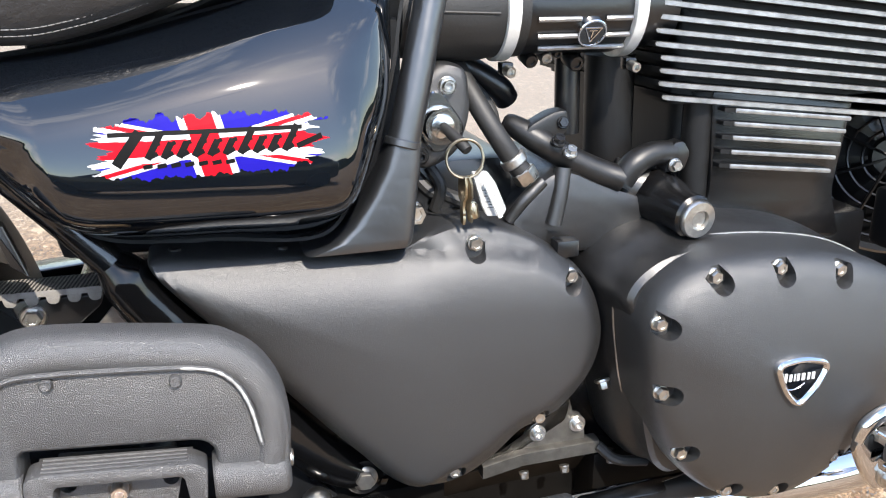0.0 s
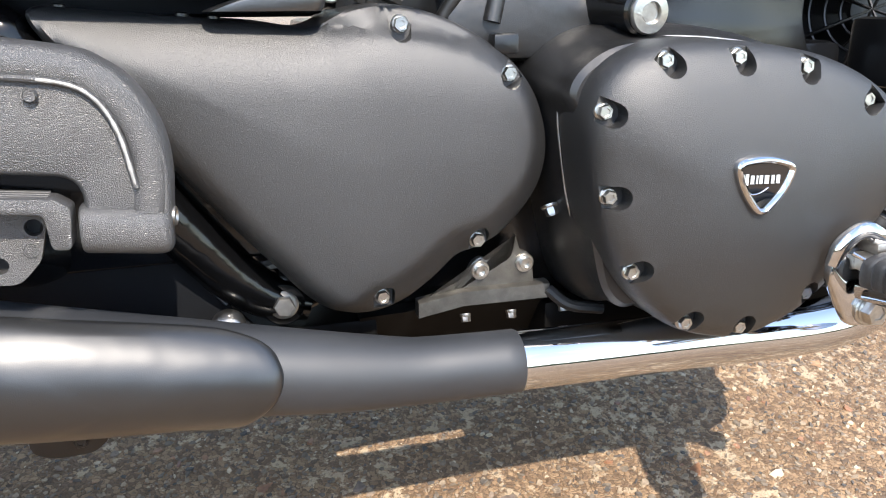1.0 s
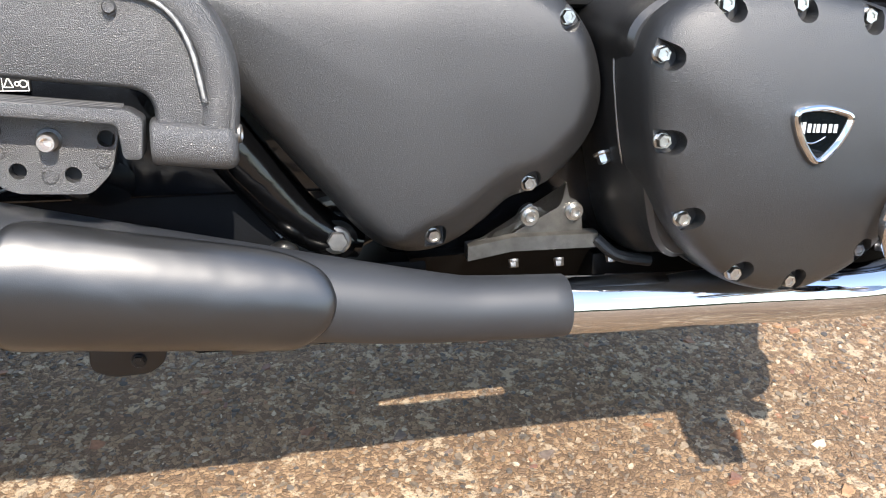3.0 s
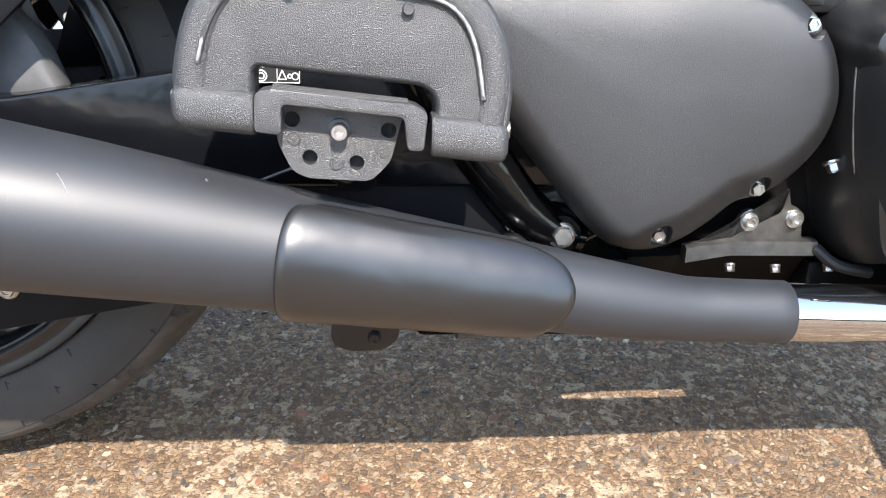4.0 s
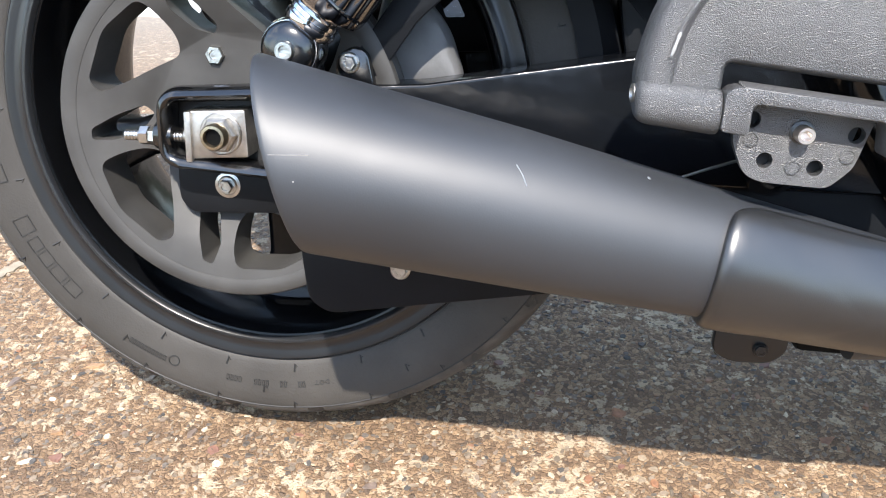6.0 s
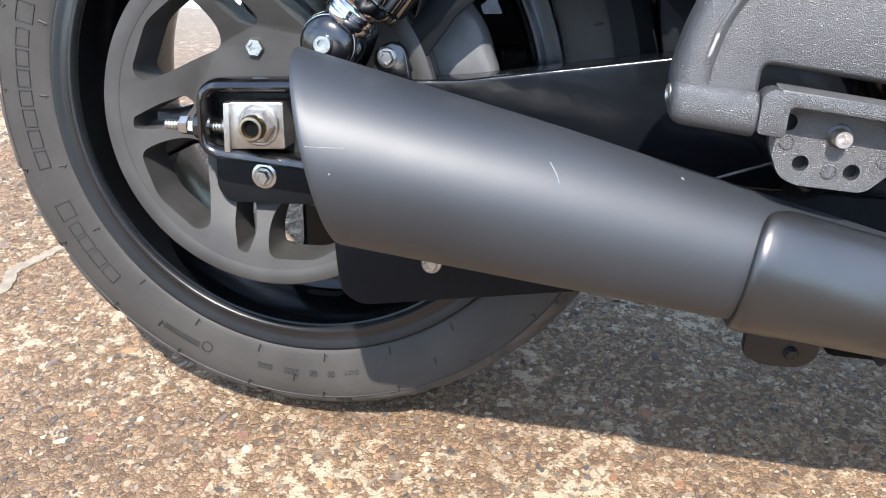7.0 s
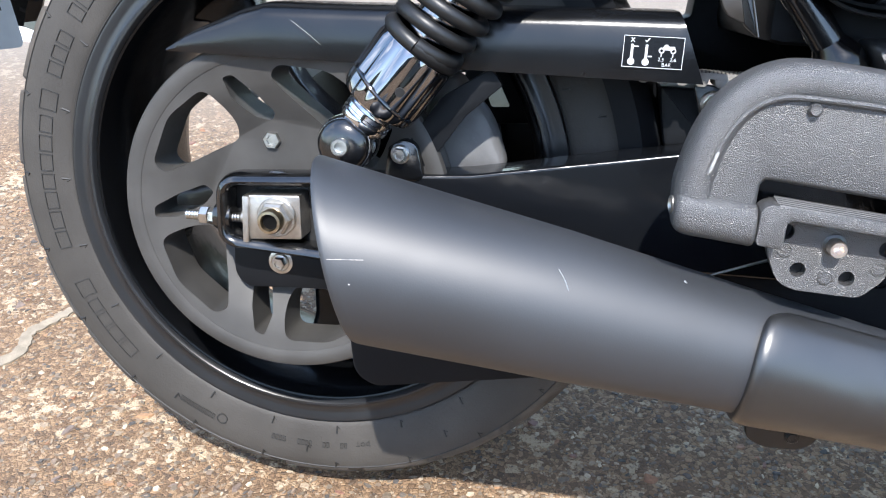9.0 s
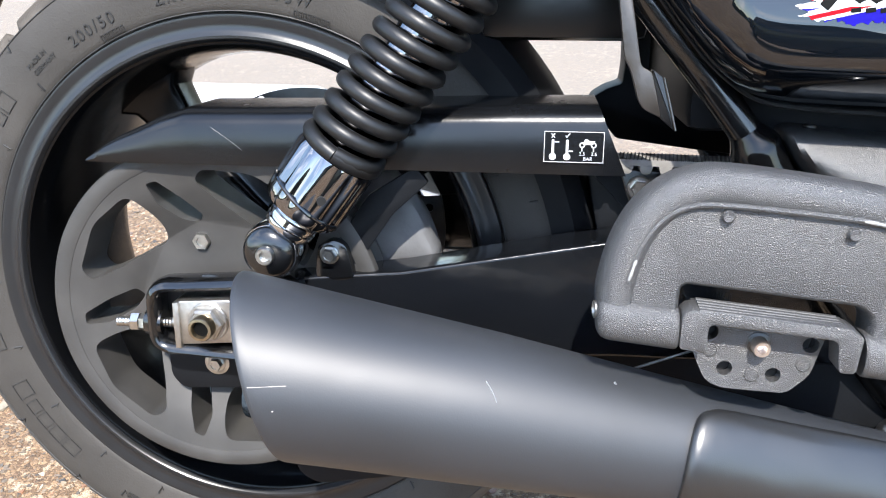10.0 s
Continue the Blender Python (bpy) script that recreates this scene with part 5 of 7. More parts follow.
for z, x0, x1, y0, y1 in ((0.552, 0.5800, 0.6045, -0.187, -0.162), (0.535, 0.5740, 0.6030, -0.1885, -0.160), (0.515, 0.5630, 0.6000, -0.190, -0.158), (0.495, 0.5490, 0.5975, -0.191, -0.155), (0.484, 0.5360, 0.5960, -0.1915, -0.150), (0.479, 0.5220, 0.5945, -0.1915, -0.150), (0.4765, 0.5160, 0.5930, -0.1905, -0.150)):
    loops.append([Vector((q.x, q.y, z)) for q in rounded([(x0, y0), (x1, y0), (x1, y1), (x0, y1)], [0.010, 0.010, 0.004, 0.004], 4)])
rings(b, loops)
nudge(part("gusset", b, M_post, frame_part), -0.003, -0.012, 0.003)
b = bmesh.new()
hexbolt(b, (0.600, -0.165, 0.494), (0.3, -1, 0), 0.014, 0.009, 1.3)
part("frame_bolt", b, M_zinc, frame_part)
b = bmesh.new()
prism(b, outline([(0.530, 0.268), (0.540, 0.250), (0.556, 0.244), (0.575, 0.252), (0.590, 0.262), (0.58, 0.275), (0.560, 0.284), (0.542, 0.282)], 4), -0.153, -0.135, 0.004)
part("lower_lug", b, M_frame, frame_part)
b = bmesh.new()
lathe(b, [(0.0175, -0.010), (0.0175, 0.004), (0.0160, 0.0065), (0.0140, 0.0068)], (0.555, -0.1545, 0.2631), (0, -1, 0), 32)
part("lug_washer", b, M_tube, frame_part)
b = bmesh.new()
hexbolt(b, (0.555, -0.1615, 0.2631), flats=0.0145, high=0.0070, flange=1.45, dimple=False)
part("lug_bolt", b, M_steel, frame_part)
b = bmesh.new()
lathe(b, [(0.013, -0.02), (0.013, 0.0), (0.012, 0.004), (0.009, 0.008), (0.004, 0.0100), (0.0, 0.0102)], (0.513, -0.172, 0.2555), (0, -0.5, 0.86), 26)
part("pivot_cap", b, M_zinc, frame_part)
b = bmesh.new()
prism(b, rounded([(0.455, 0.335), (0.515, 0.262), (0.535, 0.24), (0.40, 0.24), (0.30, 0.255), (0.26, 0.30), (0.30, 0.33)], 0.004, 2), -0.148, -0.140)
part("side_plate", b, M_matt, frame_part)
b = bmesh.new()
tube(b, [(0.458, -0.150, 0.332), (0.480, -0.150, 0.304), (0.513, -0.150, 0.264)], 0.0022, 8, 3)
part("plate_edge", b, M_frame, frame_part)
b = bmesh.new()
tube(b, [(0.30, 0.188, 0.60), (0.388, 0.190, 0.480), (0.465, 0.165, 0.357), (0.545, 0.159, 0.266)], 0.017, 14, 5)
part("far_tube", b, M_frame, frame_part)

# inner battery tray, undertray and brackets behind the frame tube
b = bmesh.new()
box(b, 0.345, 0.60, -0.150, 0.150, 0.475, 0.640, 0.012)
tray = part("battery_box", b, M_matt, bike, "black plastic battery box behind the side panel")
b = bmesh.new()
prism(b, rounded([(0.288, 0.575), (0.2965, 0.575), (0.3065, 0.5237), (0.3142, 0.5200), (0.3229, 0.4893), (0.3105, 0.4948), (0.3062, 0.5004), (0.3005, 0.5192), (0.2950, 0.5302)], 0.003, 3), -0.185, -0.178, 0.0008)
part("tray_flange", b, M_flange, tray, "dull grey flange with the ground's brown reflection in its colour")
b = bmesh.new()
prism(b, rounded([(0.3135, 0.5225), (0.3218, 0.5165), (0.3322, 0.4808), (0.3222, 0.4886)], 0.002, 3), -0.186, -0.178, 0.0008)
part("tray_rib", b, M_plastic, tray)
b = bmesh.new()
tube(b, [(0.3218, -0.1862, 0.5165), (0.3270, -0.1862, 0.4990), (0.3320, -0.1862, 0.4815)], 0.0008, 8, 3)
part("tray_lip", b, M_post, tray)
b = bmesh.new()
prism(b, rounded([(0.2868, 0.4645), (0.2930, 0.4740), (0.3050, 0.4815), (0.3194, 0.4866), (0.3210, 0.5044), (0.320, 0.560), (0.450, 0.560), (0.450, 0.415), (0.3974, 0.4207), (0.3174, 0.4304)], [0.003, 0.004, 0.004, 0.003, 0.002, 0.002, 0.002, 0.004, 0.003, 0.003], 3), 0.098, 0.150, 0.003)
part("inner_guard", b, M_matt, tray, "matt black mudguard end")
b = bmesh.new()
prism(b, rounded([(0.2800, 0.436), (0.420, 0.434), (0.420, 0.290), (0.300, 0.290), (0.2930, 0.372), (0.2850, 0.405)], 0.004, 3), -0.098, -0.060, 0.003)
part("lower_guard", b, M_matt, tray)
b = bmesh.new()
box(b, 0.190, 0.32, -0.105, 0.13, 0.536, 0.60, 0.012)
part("undertray", b, M_plastic, tray)
b = bmesh.new()
prism(b, rounded([(0.302, 0.442), (0.31, 0.418), (0.318, 0.405), (0.345, 0.415), (0.366, 0.432), (0.368, 0.440)], 0.006, 4), -0.125, -0.119, 0.001)
part("belt_bracket", b, M_plastic, tray)
b = bmesh.new()
hexbolt(b, (0.318, -0.126, 0.428), flats=0.012, high=0.007, flange=1.5)
part("bracket_bolt", b, M_zinc, tray)

# matt black cover added close round the front of the tyre, for the shade there
b = bmesh.new()
loops = []
for a in np.linspace(radians(3), radians(80), 30):
    sec = []
    for s, r in ((-0.104, 0.272), (-0.1065, 0.291), (-0.095, 0.3045), (-0.06, 0.3135), (0.0, 0.3170), (0.06, 0.3135), (0.095, 0.3045), (0.1065, 0.291), (0.104, 0.272), (0.101, 0.272), (0.1035, 0.290), (0.093, 0.302), (0.0, 0.3140), (-0.093, 0.302), (-0.1035, 0.290), (-0.101, 0.272)):
        sec.append(Vector((WX + r * math.cos(a), s, WZ + r * math.sin(a))))
    loops.append(sec)
rings(b, loops)
part("tyre_hugger", b, M_matt, bike, "matt black cover close to the tyre, added in place of its shade")

# rear mudguard over the wheel
b = bmesh.new()
loops = []
for a in np.linspace(radians(48), radians(165), 24):
    sec = []
    for s, r in ((-0.118, 0.315), (-0.119, 0.335), (-0.105, 0.350), (-0.06, 0.358), (0.0, 0.360), (0.06, 0.358), (0.105, 0.350), (0.119, 0.335), (0.118, 0.315), (0.115, 0.315), (0.115, 0.333), (0.102, 0.346), (0.0, 0.356), (-0.102, 0.346), (-0.115, 0.333), (-0.115, 0.315)):
        rr = r + 0.10
        sec.append(Vector((WX + rr * math.cos(a), s, WZ + rr * math.sin(a))))
    loops.append(sec)
rings(b, loops)
part("rear_mudguard", b, M_gloss, bike, "gloss black rear mudguard")

b = bmesh.new()
box(b, 0.40, 0.575, -0.200, -0.13, 0.212, 0.238, 0.006)
part("pivot_plate", b, M_frame, frame_part)
# Block added low at the front to keep light off the ground behind.
b = bmesh.new()
box(b, 1.03, 1.125, -0.185, 0.14, 0.232, 0.272, 0.010)
part("front_cradle", b, M_engine, frame_part)

# ---- folded passenger footboard ----
fb = rounded([(0.2800, 0.3690), (0.3290, 0.3675), (0.3300, 0.4035), (0.4400, 0.3930), (0.4375, 0.3530), (0.4860, 0.3490), (0.4890, 0.3920), (0.4860, 0.4180), (0.4745, 0.4430), (0.4570, 0.4580), (0.4330, 0.4655), (0.3550, 0.4755), (0.3230, 0.4720), (0.3010, 0.4550), (0.2880, 0.4300), (0.2800, 0.3980)], [0.008, 0.008, 0.004, 0.014, 0.008, 0.012, 0.01, 0.012, 0.014, 0.014, 0.016, 0.02, 0.016, 0.012, 0.012, 0.01], 5)
b = bmesh.new()
rings(b, [[Vector((q.x, y, q.y)) for q in inset_loop(fb, d)] for d, y in ((0.0, -0.262), (0.0, -0.272), (0.0006, -0.2785), (0.0018, -0.2832), (0.0034, -0.2848), (0.0044, -0.2852))])
board = part("passenger_footboard", b, M_grain, bike, "folded-up grained black passenger footboard", 50)
rim_path = spline([(0.2896, 0.3860), (0.2898, 0.4000), (0.2966, 0.4275), (0.3086, 0.4482), (0.3278, 0.4620), (0.3556, 0.4652), (0.4325, 0.4555), (0.4522, 0.4486), (0.4662, 0.4362), (0.4764, 0.4153), (0.4790, 0.3920), (0.4768, 0.3720)], 6)
b = bmesh.new()
loops = []
for i, q in enumerate(rim_path):
    d = (rim_path[min(i + 1, len(rim_path) - 1)] - rim_path[max(i - 1, 0)]).normalized()
    out = Vector((-d.y, d.x))
    sec = []
    for o, y in ((0.0100, -0.262), (0.0100, -0.2725), (0.0093, -0.2780), (0.0075, -0.2826), (0.0045, -0.2862), (0.0005, -0.2881), (-0.0040, -0.2883), (-0.0075, -0.2874), (-0.0100, -0.2862), (-0.0114, -0.2846)):
        w = q + out * o
        sec.append(Vector((w.x, y, w.y)))
    loops.append(sec)
rings(b, loops)
part("rounded_rim", b, M_grain, board, "", 60)
for x0, x1, zc in ((0.2800, 0.3292, 0.3795), (0.4372, 0.4868, 0.3632)):
    b = bmesh.new()
    loops = []
    ends = ((0.0, 0.58), (0.0012, 0.76), (0.0032, 0.90), (0.0065, 0.98), (0.0100, 1.0), (0.0465, 1.0), (0.0480, 0.98), (0.0490, 0.92))
    for e, k in ends if x0 < 0.4 else [(0.0490 - e, k) for e, k in reversed(ends)]:
        x = x0 + e
        sec = []
        for i in range(21):
            a = radians(-130 + 245 * i / 20)
            ca, sa = math.cos(a), math.sin(a)
            sec.append(Vector((x, -0.2765 - 0.0158 * k * math.copysign(abs(ca) ** 0.65, ca), zc - 0.0012 - 0.10 * (x - x0 - 0.0245) + 0.0138 * k * math.copysign(abs(sa) ** 0.8, sa))))
        loops.append(sec)
    rings(b, loops)
    part("hinge_barrel", b, M_grain, board)
    b = bmesh.new()
    c = (x0 - 0.001, -0.276, zc + 0.004) if x0 < 0.4 else (x1 + 0.001, -0.276, zc + 0.004)
    lathe(b, [(0.0056, -0.002), (0.0056, 0.0004), (0.0042, 0.0008), (0.0030, -0.0006)], c, (-1 if x0 < 0.4 else 1, -0.15, 0), 20)
    part("hinge_pin", b, M_steel, board)
wire = spline([(0.2970, 0.4060), (0.3030, 0.4260), (0.3140, 0.4440), (0.3300, 0.4535), (0.3520, 0.4545), (0.4040, 0.4505), (0.4380, 0.4460), (0.4535, 0.4365), (0.4630, 0.4180), (0.4690, 0.3875)], 8)
wp = [Vector((q.x, -0.2872, q.y)) for q in wire]
b = bmesh.new()
tube(b, wp, 0.0019, 8, 1)
part("edge_bead", b, M_grain, board)
for seg in (wp[:7], wp[44:]):
    b = bmesh.new()
    k = len(seg)
    tube(b, [q + Vector((0, -0.0011, 0)) for q in seg], [0.0005] + [0.0011 + 0.0002 * math.sin(i * 1.9) for i in range(k - 2)] + [0.0006], 8, 1)
    part("worn_edge", b, M_tag, board, "worn pale edge")
for x, z in ((0.3510, 0.4485), (0.4215, 0.4400)):
    b = bmesh.new()
    lathe(b, [(0.0038, -0.002), (0.0038, 0.0022), (0.0030, 0.0034), (0.0015, 0.0030)], (x, -0.2862, z), (0, -1, 0), 20)
    part("rivet", b, M_grain, board)

nudge(board, 0.0, 0.0045, -0.0015)

# hinge bracket
b = bmesh.new()
prism(b, rounded([(0.3345, 0.3905), (0.3298, 0.3868), (0.3292, 0.3645), (0.3455, 0.3628), (0.3458, 0.3814), (0.4200, 0.3747), (0.4222, 0.3545), (0.4325, 0.3540), (0.4345, 0.3775), (0.4265, 0.3830)], [0.003, 0.003, 0.0035, 0.0035, 0.004, 0.004, 0.0035, 0.0035, 0.003, 0.003], 5), -0.2880, -0.270, 0.0012)
bracket = part("footboard_bracket", b, M_grain, bike, "grained black footboard hinge bracket")
bp_ = rounded([(0.3405, 0.3860), (0.4210, 0.3780), (0.4150, 0.3540), (0.4125, 0.3440), (0.4000, 0.3310), (0.3600, 0.3325), (0.3500, 0.3370), (0.3410, 0.3560)], [0.002, 0.002, 0.005, 0.006, 0.005, 0.006, 0.008, 0.005], 4)
b = bmesh.new()
plate(b, bp_, [circle(0.3612, 0.3460, 0.0048, 20), circle(0.3908, 0.3430, 0.0048, 20), circle(0.3505, 0.3700, 0.0050, 20), circle(0.4110, 0.3640, 0.0050, 20)], -0.2695, -0.262)
part("back_plate", b, M_grain, bracket, "", 30)
b = bmesh.new()
prism(b, rounded([(0.3440, 0.3830), (0.4160, 0.3750), (0.4110, 0.3540), (0.3980, 0.3345), (0.3625, 0.3370), (0.3450, 0.3570)], 0.002, 2), -0.2610, -0.250)
part("rear_web", b, M_hole, bracket)
for k in range(5):
    b = bmesh.new()
    y = -0.2815 + k * 0.0040
    tube(b, [(0.3395, y, 0.3885 + k * 0.0003), (0.4225, y, 0.3808 + k * 0.0003)], 0.0016, 8, 1)
    part("pad_rib", b, M_pad, bracket)
b = bmesh.new()
rings(b, [[Vector((x, y, z)) for y, z in ((-0.2830, 0.3868 + s), (-0.262, 0.3882 + s), (-0.258, 0.382 + s))] for x, s in ((0.337, 0.0012), (0.426, -0.0068))])
part("pad", b, M_pad, bracket)
b = bmesh.new()
capscrew(b, (0.3800, -0.2690, 0.3635), (0, -1, 0), 0.0108, 0.0105)
part("bracket_screw", b, M_copper, bracket, "bright socket screw")
b = bmesh.new()
lathe(b, [(0.0072, 0), (0.0072, 0.0010), (0.0065, 0.0014)], (0.3800, -0.2690, 0.3640), (0, -1, 0), 24)
part("screw_washer", b, M_case, bracket)
for x, z in ((0.3515, 0.3580), (0.4080, 0.3510), (0.3780, 0.3425)):
    b = bmesh.new()
    lathe(b, [(0.0046, -0.002), (0.0046, 0.0006), (0.0040, 0.0008), (0.0038, 0.0002)], (x, -0.2695, z), (0, -1, 0), 20)
    part("mould_mark", b, M_grain, bracket)
b = bmesh.new()
tube(b, [(0.384, -0.238, 0.342), (0.384, -0.215, 0.330), (0.390, -0.180, 0.318), (0.395, -0.150, 0.312)], 0.016, 16, 4)
part("bracket_arm", b, M_frame, bracket)
for piece in bracket.children:
    nudge(piece, 0.0, -0.0045 if piece.name.startswith("pad") else 0.0, 0.001 if piece.name.startswith("pad") else 0.0)

# label on the swingarm behind the footboard
b = bmesh.new()
prism(b, [(0.304, 0.3790), (0.348, 0.3800), (0.348, 0.3925), (0.304, 0.3915)], -0.1605, -0.1572)
label = part("swingarm_label", b, M_hole, bike, "black and white pictogram label on the swingarm", 0)
b = bmesh.new()
for x0, x1, z0, z1 in ((0.305, 0.3474, 0.3913, 0.3918), (0.305, 0.3474, 0.3800, 0.3805), (0.3470, 0.3474, 0.3805, 0.3913), (0.3305, 0.3309, 0.3805, 0.3913)):
    prism(b, [(x0, z0), (x1, z0), (x1, z1), (x0, z1)], -0.1610, -0.1604)
for cx, w in ((0.3085, 0.0035), (0.3345, 0.0030)):
    for p, q in (((-w, -0.0032), (w, -0.0032)), ((w, -0.0032), (0, 0.0036)), ((0, 0.0036), (-w, -0.0032))):
        tube(b, [(cx + p[0], -0.1607, 0.3858 + p[1]), (cx + q[0], -0.1607, 0.3858 + q[1])], 0.0005, 5, 1)
for cx, r in ((0.3190, 0.0040), (0.3190, 0.0022), (0.3440, 0.0024), (0.3400, 0.0014)):
    tube(b, [(cx + r * math.cos(a), -0.1607, 0.3850 + r * math.sin(a)) for a in np.linspace(0, 2 * math.pi, 17)], 0.0005, 5, 1)
part("pictograms", b, M_white, label, "", 0)

# thin steel return wire under the footboard
b = bmesh.new()
tube(b, [(0.306, -0.205, 0.309), (0.322, -0.205, 0.316), (0.345, -0.204, 0.325), (0.372, -0.200, 0.334), (0.392, -0.195, 0.340)], 0.0011, 8, 5)
part("return_wire", b, M_stay, bike, "thin dull steel return wire")

# steel bracket between the covers
bk = rounded([(0.664, 0.250), (0.700, 0.2585), (0.703, 0.268), (0.709, 0.280), (0.716, 0.2845), (0.724, 0.281), (0.733, 0.277), (0.741, 0.281), (0.7435, 0.286), (0.7465, 0.3025), (0.7510, 0.2870), (0.757, 0.2855), (0.762, 0.280), (0.764, 0.258), (0.764, 0.247)], 0.0025, 3)
b = bmesh.new()
prism(b, bk, -0.153, -0.148, 0.0008)
stay = part("steel_stay", b, M_stay, bike, "dull grey pressed steel stay under the sprocket cover")
b = bmesh.new()
rings(b, [[Vector((x, y, z + dz)) for y, z in ((-0.160, 0.2455), (-0.160, 0.2575), (-0.1575, 0.2590), (-0.148, 0.2590), (-0.148, 0.2455))] for x, dz in ((0.662, -0.0065), (0.700, 0.0), (0.7755, 0.0))])
part("stay_flange", b, M_stay, stay)
for x, z in ((0.716, 0.273), (0.755, 0.276)):
    b = bmesh.new()
    lathe(b, [(0.0080, 0.0), (0.0080, 0.0012), (0.0074, 0.0018)], (x, -0.153, z), (0, -1, 0), 24)
    capscrew(b, (x, -0.154, z), (0, -1, 0), 0.0110, 0.0050)
    part("stay_screw", b, M_zinc, stay)
for x, y, z in ((0.742, -0.158, 0.236), (0.702, -0.158, 0.237), (0.789, -0.158, 0.237)):
    b = bmesh.new()
    hexbolt(b, (x, y, z), (0, -0.4, -1), 0.007, 0.006, 1.2)
    part("sump_bolt", b, M_steel, stay)
b = bmesh.new()
hexbolt(b, (0.768, -0.172, 0.328), (0.2, -0.5, -1), 0.009, 0.008, 1.5)
part("drain_bolt", b, M_zinc, stay)
# Sump in near-black: the shade under the engine is put into its colour.
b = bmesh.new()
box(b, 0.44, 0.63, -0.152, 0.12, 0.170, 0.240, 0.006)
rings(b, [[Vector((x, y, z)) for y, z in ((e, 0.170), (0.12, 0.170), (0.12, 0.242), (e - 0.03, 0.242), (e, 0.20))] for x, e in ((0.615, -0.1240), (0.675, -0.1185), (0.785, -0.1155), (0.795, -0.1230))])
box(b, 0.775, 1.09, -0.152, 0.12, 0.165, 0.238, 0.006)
part("sump", b, M_ink_shade, stay)
b = bmesh.new()
tube(b, [(0.775, -0.158, 0.252), (0.790, -0.168, 0.240), (0.820, -0.170, 0.234)], 0.005, 10, 4)
part("link_rod", b, M_rubber, stay)

# ---- footrest and brake linkage ----
pg = rounded([(0.9640, 0.3040), (0.9555, 0.2830), (0.9640, 0.2660), (0.9760, 0.2460), (0.9830, 0.2375), (1.0010, 0.2370), (1.0190, 0.2410), (1.0320, 0.2460), (1.0300, 0.2640), (1.0080, 0.2780), (0.9900, 0.2860), (0.9800, 0.2960)], [0.004, 0.012, 0.02, 0.012, 0.008, 0.012, 0.012, 0.006, 0.008, 0.01, 0.008, 0.004], 5)
b = bmesh.new()
prism(b, pg, -0.274, -0.266, 0.0030)
footrest = part("footrest_hanger", b, M_chrome, bike, "chrome footrest hanger with a ribbed rubber footrest")
b = bmesh.new()
tube(b, [(0.9600, -0.270, 0.2900), (0.9640, -0.272, 0.3040), (0.9720, -0.275, 0.3140), (0.9810, -0.277, 0.3180), (0.9900, -0.278, 0.3140), (1.0010, -0.278, 0.3070), (1.0140, -0.278, 0.3010)], [0.0055, 0.0070, 0.0070, 0.0075, 0.0075, 0.0060, 0.0050], 14, 6)
part("hanger_arm", b, M_chrome, footrest)
b = bmesh.new()
lathe(b, [(0.0135, 0.0), (0.0135, 0.002), (0.0122, 0.003)], (0.9965, -0.274, 0.2520), (0, -1, 0), 24)
hexbolt(b, (0.9965, -0.2765, 0.2520), flats=0.0185, high=0.010, flange=1.1)
part("hanger_bolt", b, M_zinc, footrest)
b = bmesh.new()
lathe(b, [(0.0175, -0.004), (0.0180, 0.0), (0.0165, 0.0025), (0.0125, 0.003), (0.0125, 0.008), (0.0105, 0.011), (0.0045, 0.011), (0.0035, 0.009)], (1.053, -0.278, 0.2405), (0.1, -1, -0.1), 28)
tube(b, [(1.010, -0.272, 0.2500), (1.032, -0.275, 0.2450), (1.053, -0.277, 0.2405)], 0.0058, 12, 3)
part("pedal_pivot", b, M_chrome, footrest)
PGX, PGZ = 0.9995, 0.2875
pad = rounded([(-0.027, -0.0130), (0.027, -0.0160), (0.029, 0.0080), (0.010, 0.0165), (-0.012, 0.0165), (-0.028, 0.0100)], [0.008, 0.008, 0.012, 0.02, 0.02, 0.012], 4)
b = bmesh.new()
loops = []
for i in range(64):
    y = -0.288 - i * 0.0019
    k = (0.90, 0.985, 1.0, 1.0, 1.0, 0.99, 0.97)[i % 7] if i else 0.82
    bow = 0.0042
    loops.append([Vector((PGX + q.x * k + 0.14 * (y + 0.288), y - bow * (1 - (q.x / 0.029) ** 2) + bow, PGZ + q.y * k - 0.14 * (y + 0.288))) for q in pad])
rings(b, loops)
part("footrest_rubber", b, M_pad, footrest, "ribbed black rubber footrest pad", 40)
b = bmesh.new()
loops = []
for y in (-0.280, -0.41):
    loops.append([Vector((PGX + q.x + 0.14 * (y + 0.288), y, PGZ + q.y - 0.14 * (y + 0.288))) for q in rounded([(-0.024, -0.0220), (0.024, -0.0235), (0.026, -0.0120), (-0.026, -0.0100)], 0.003, 2)])
rings(b, loops)
part("footrest_base", b, M_chrome, footrest)
b = bmesh.new()
box(b, 0.978, 1.004, -0.290, -0.270, 0.286, 0.300, 0.003)
box(b, 0.985, 1.012, -0.287, -0.266, 0.300, 0.309, 0.002)
part("hinge_block", b, M_steel, footrest)
b = bmesh.new()
tube(b, [(0.9700, -0.279, 0.3010), (0.9780, -0.286, 0.2960), (0.9870, -0.292, 0.2920)], 0.0015, 6, 3)
part("hinge_spring", b, M_chrome, footrest)

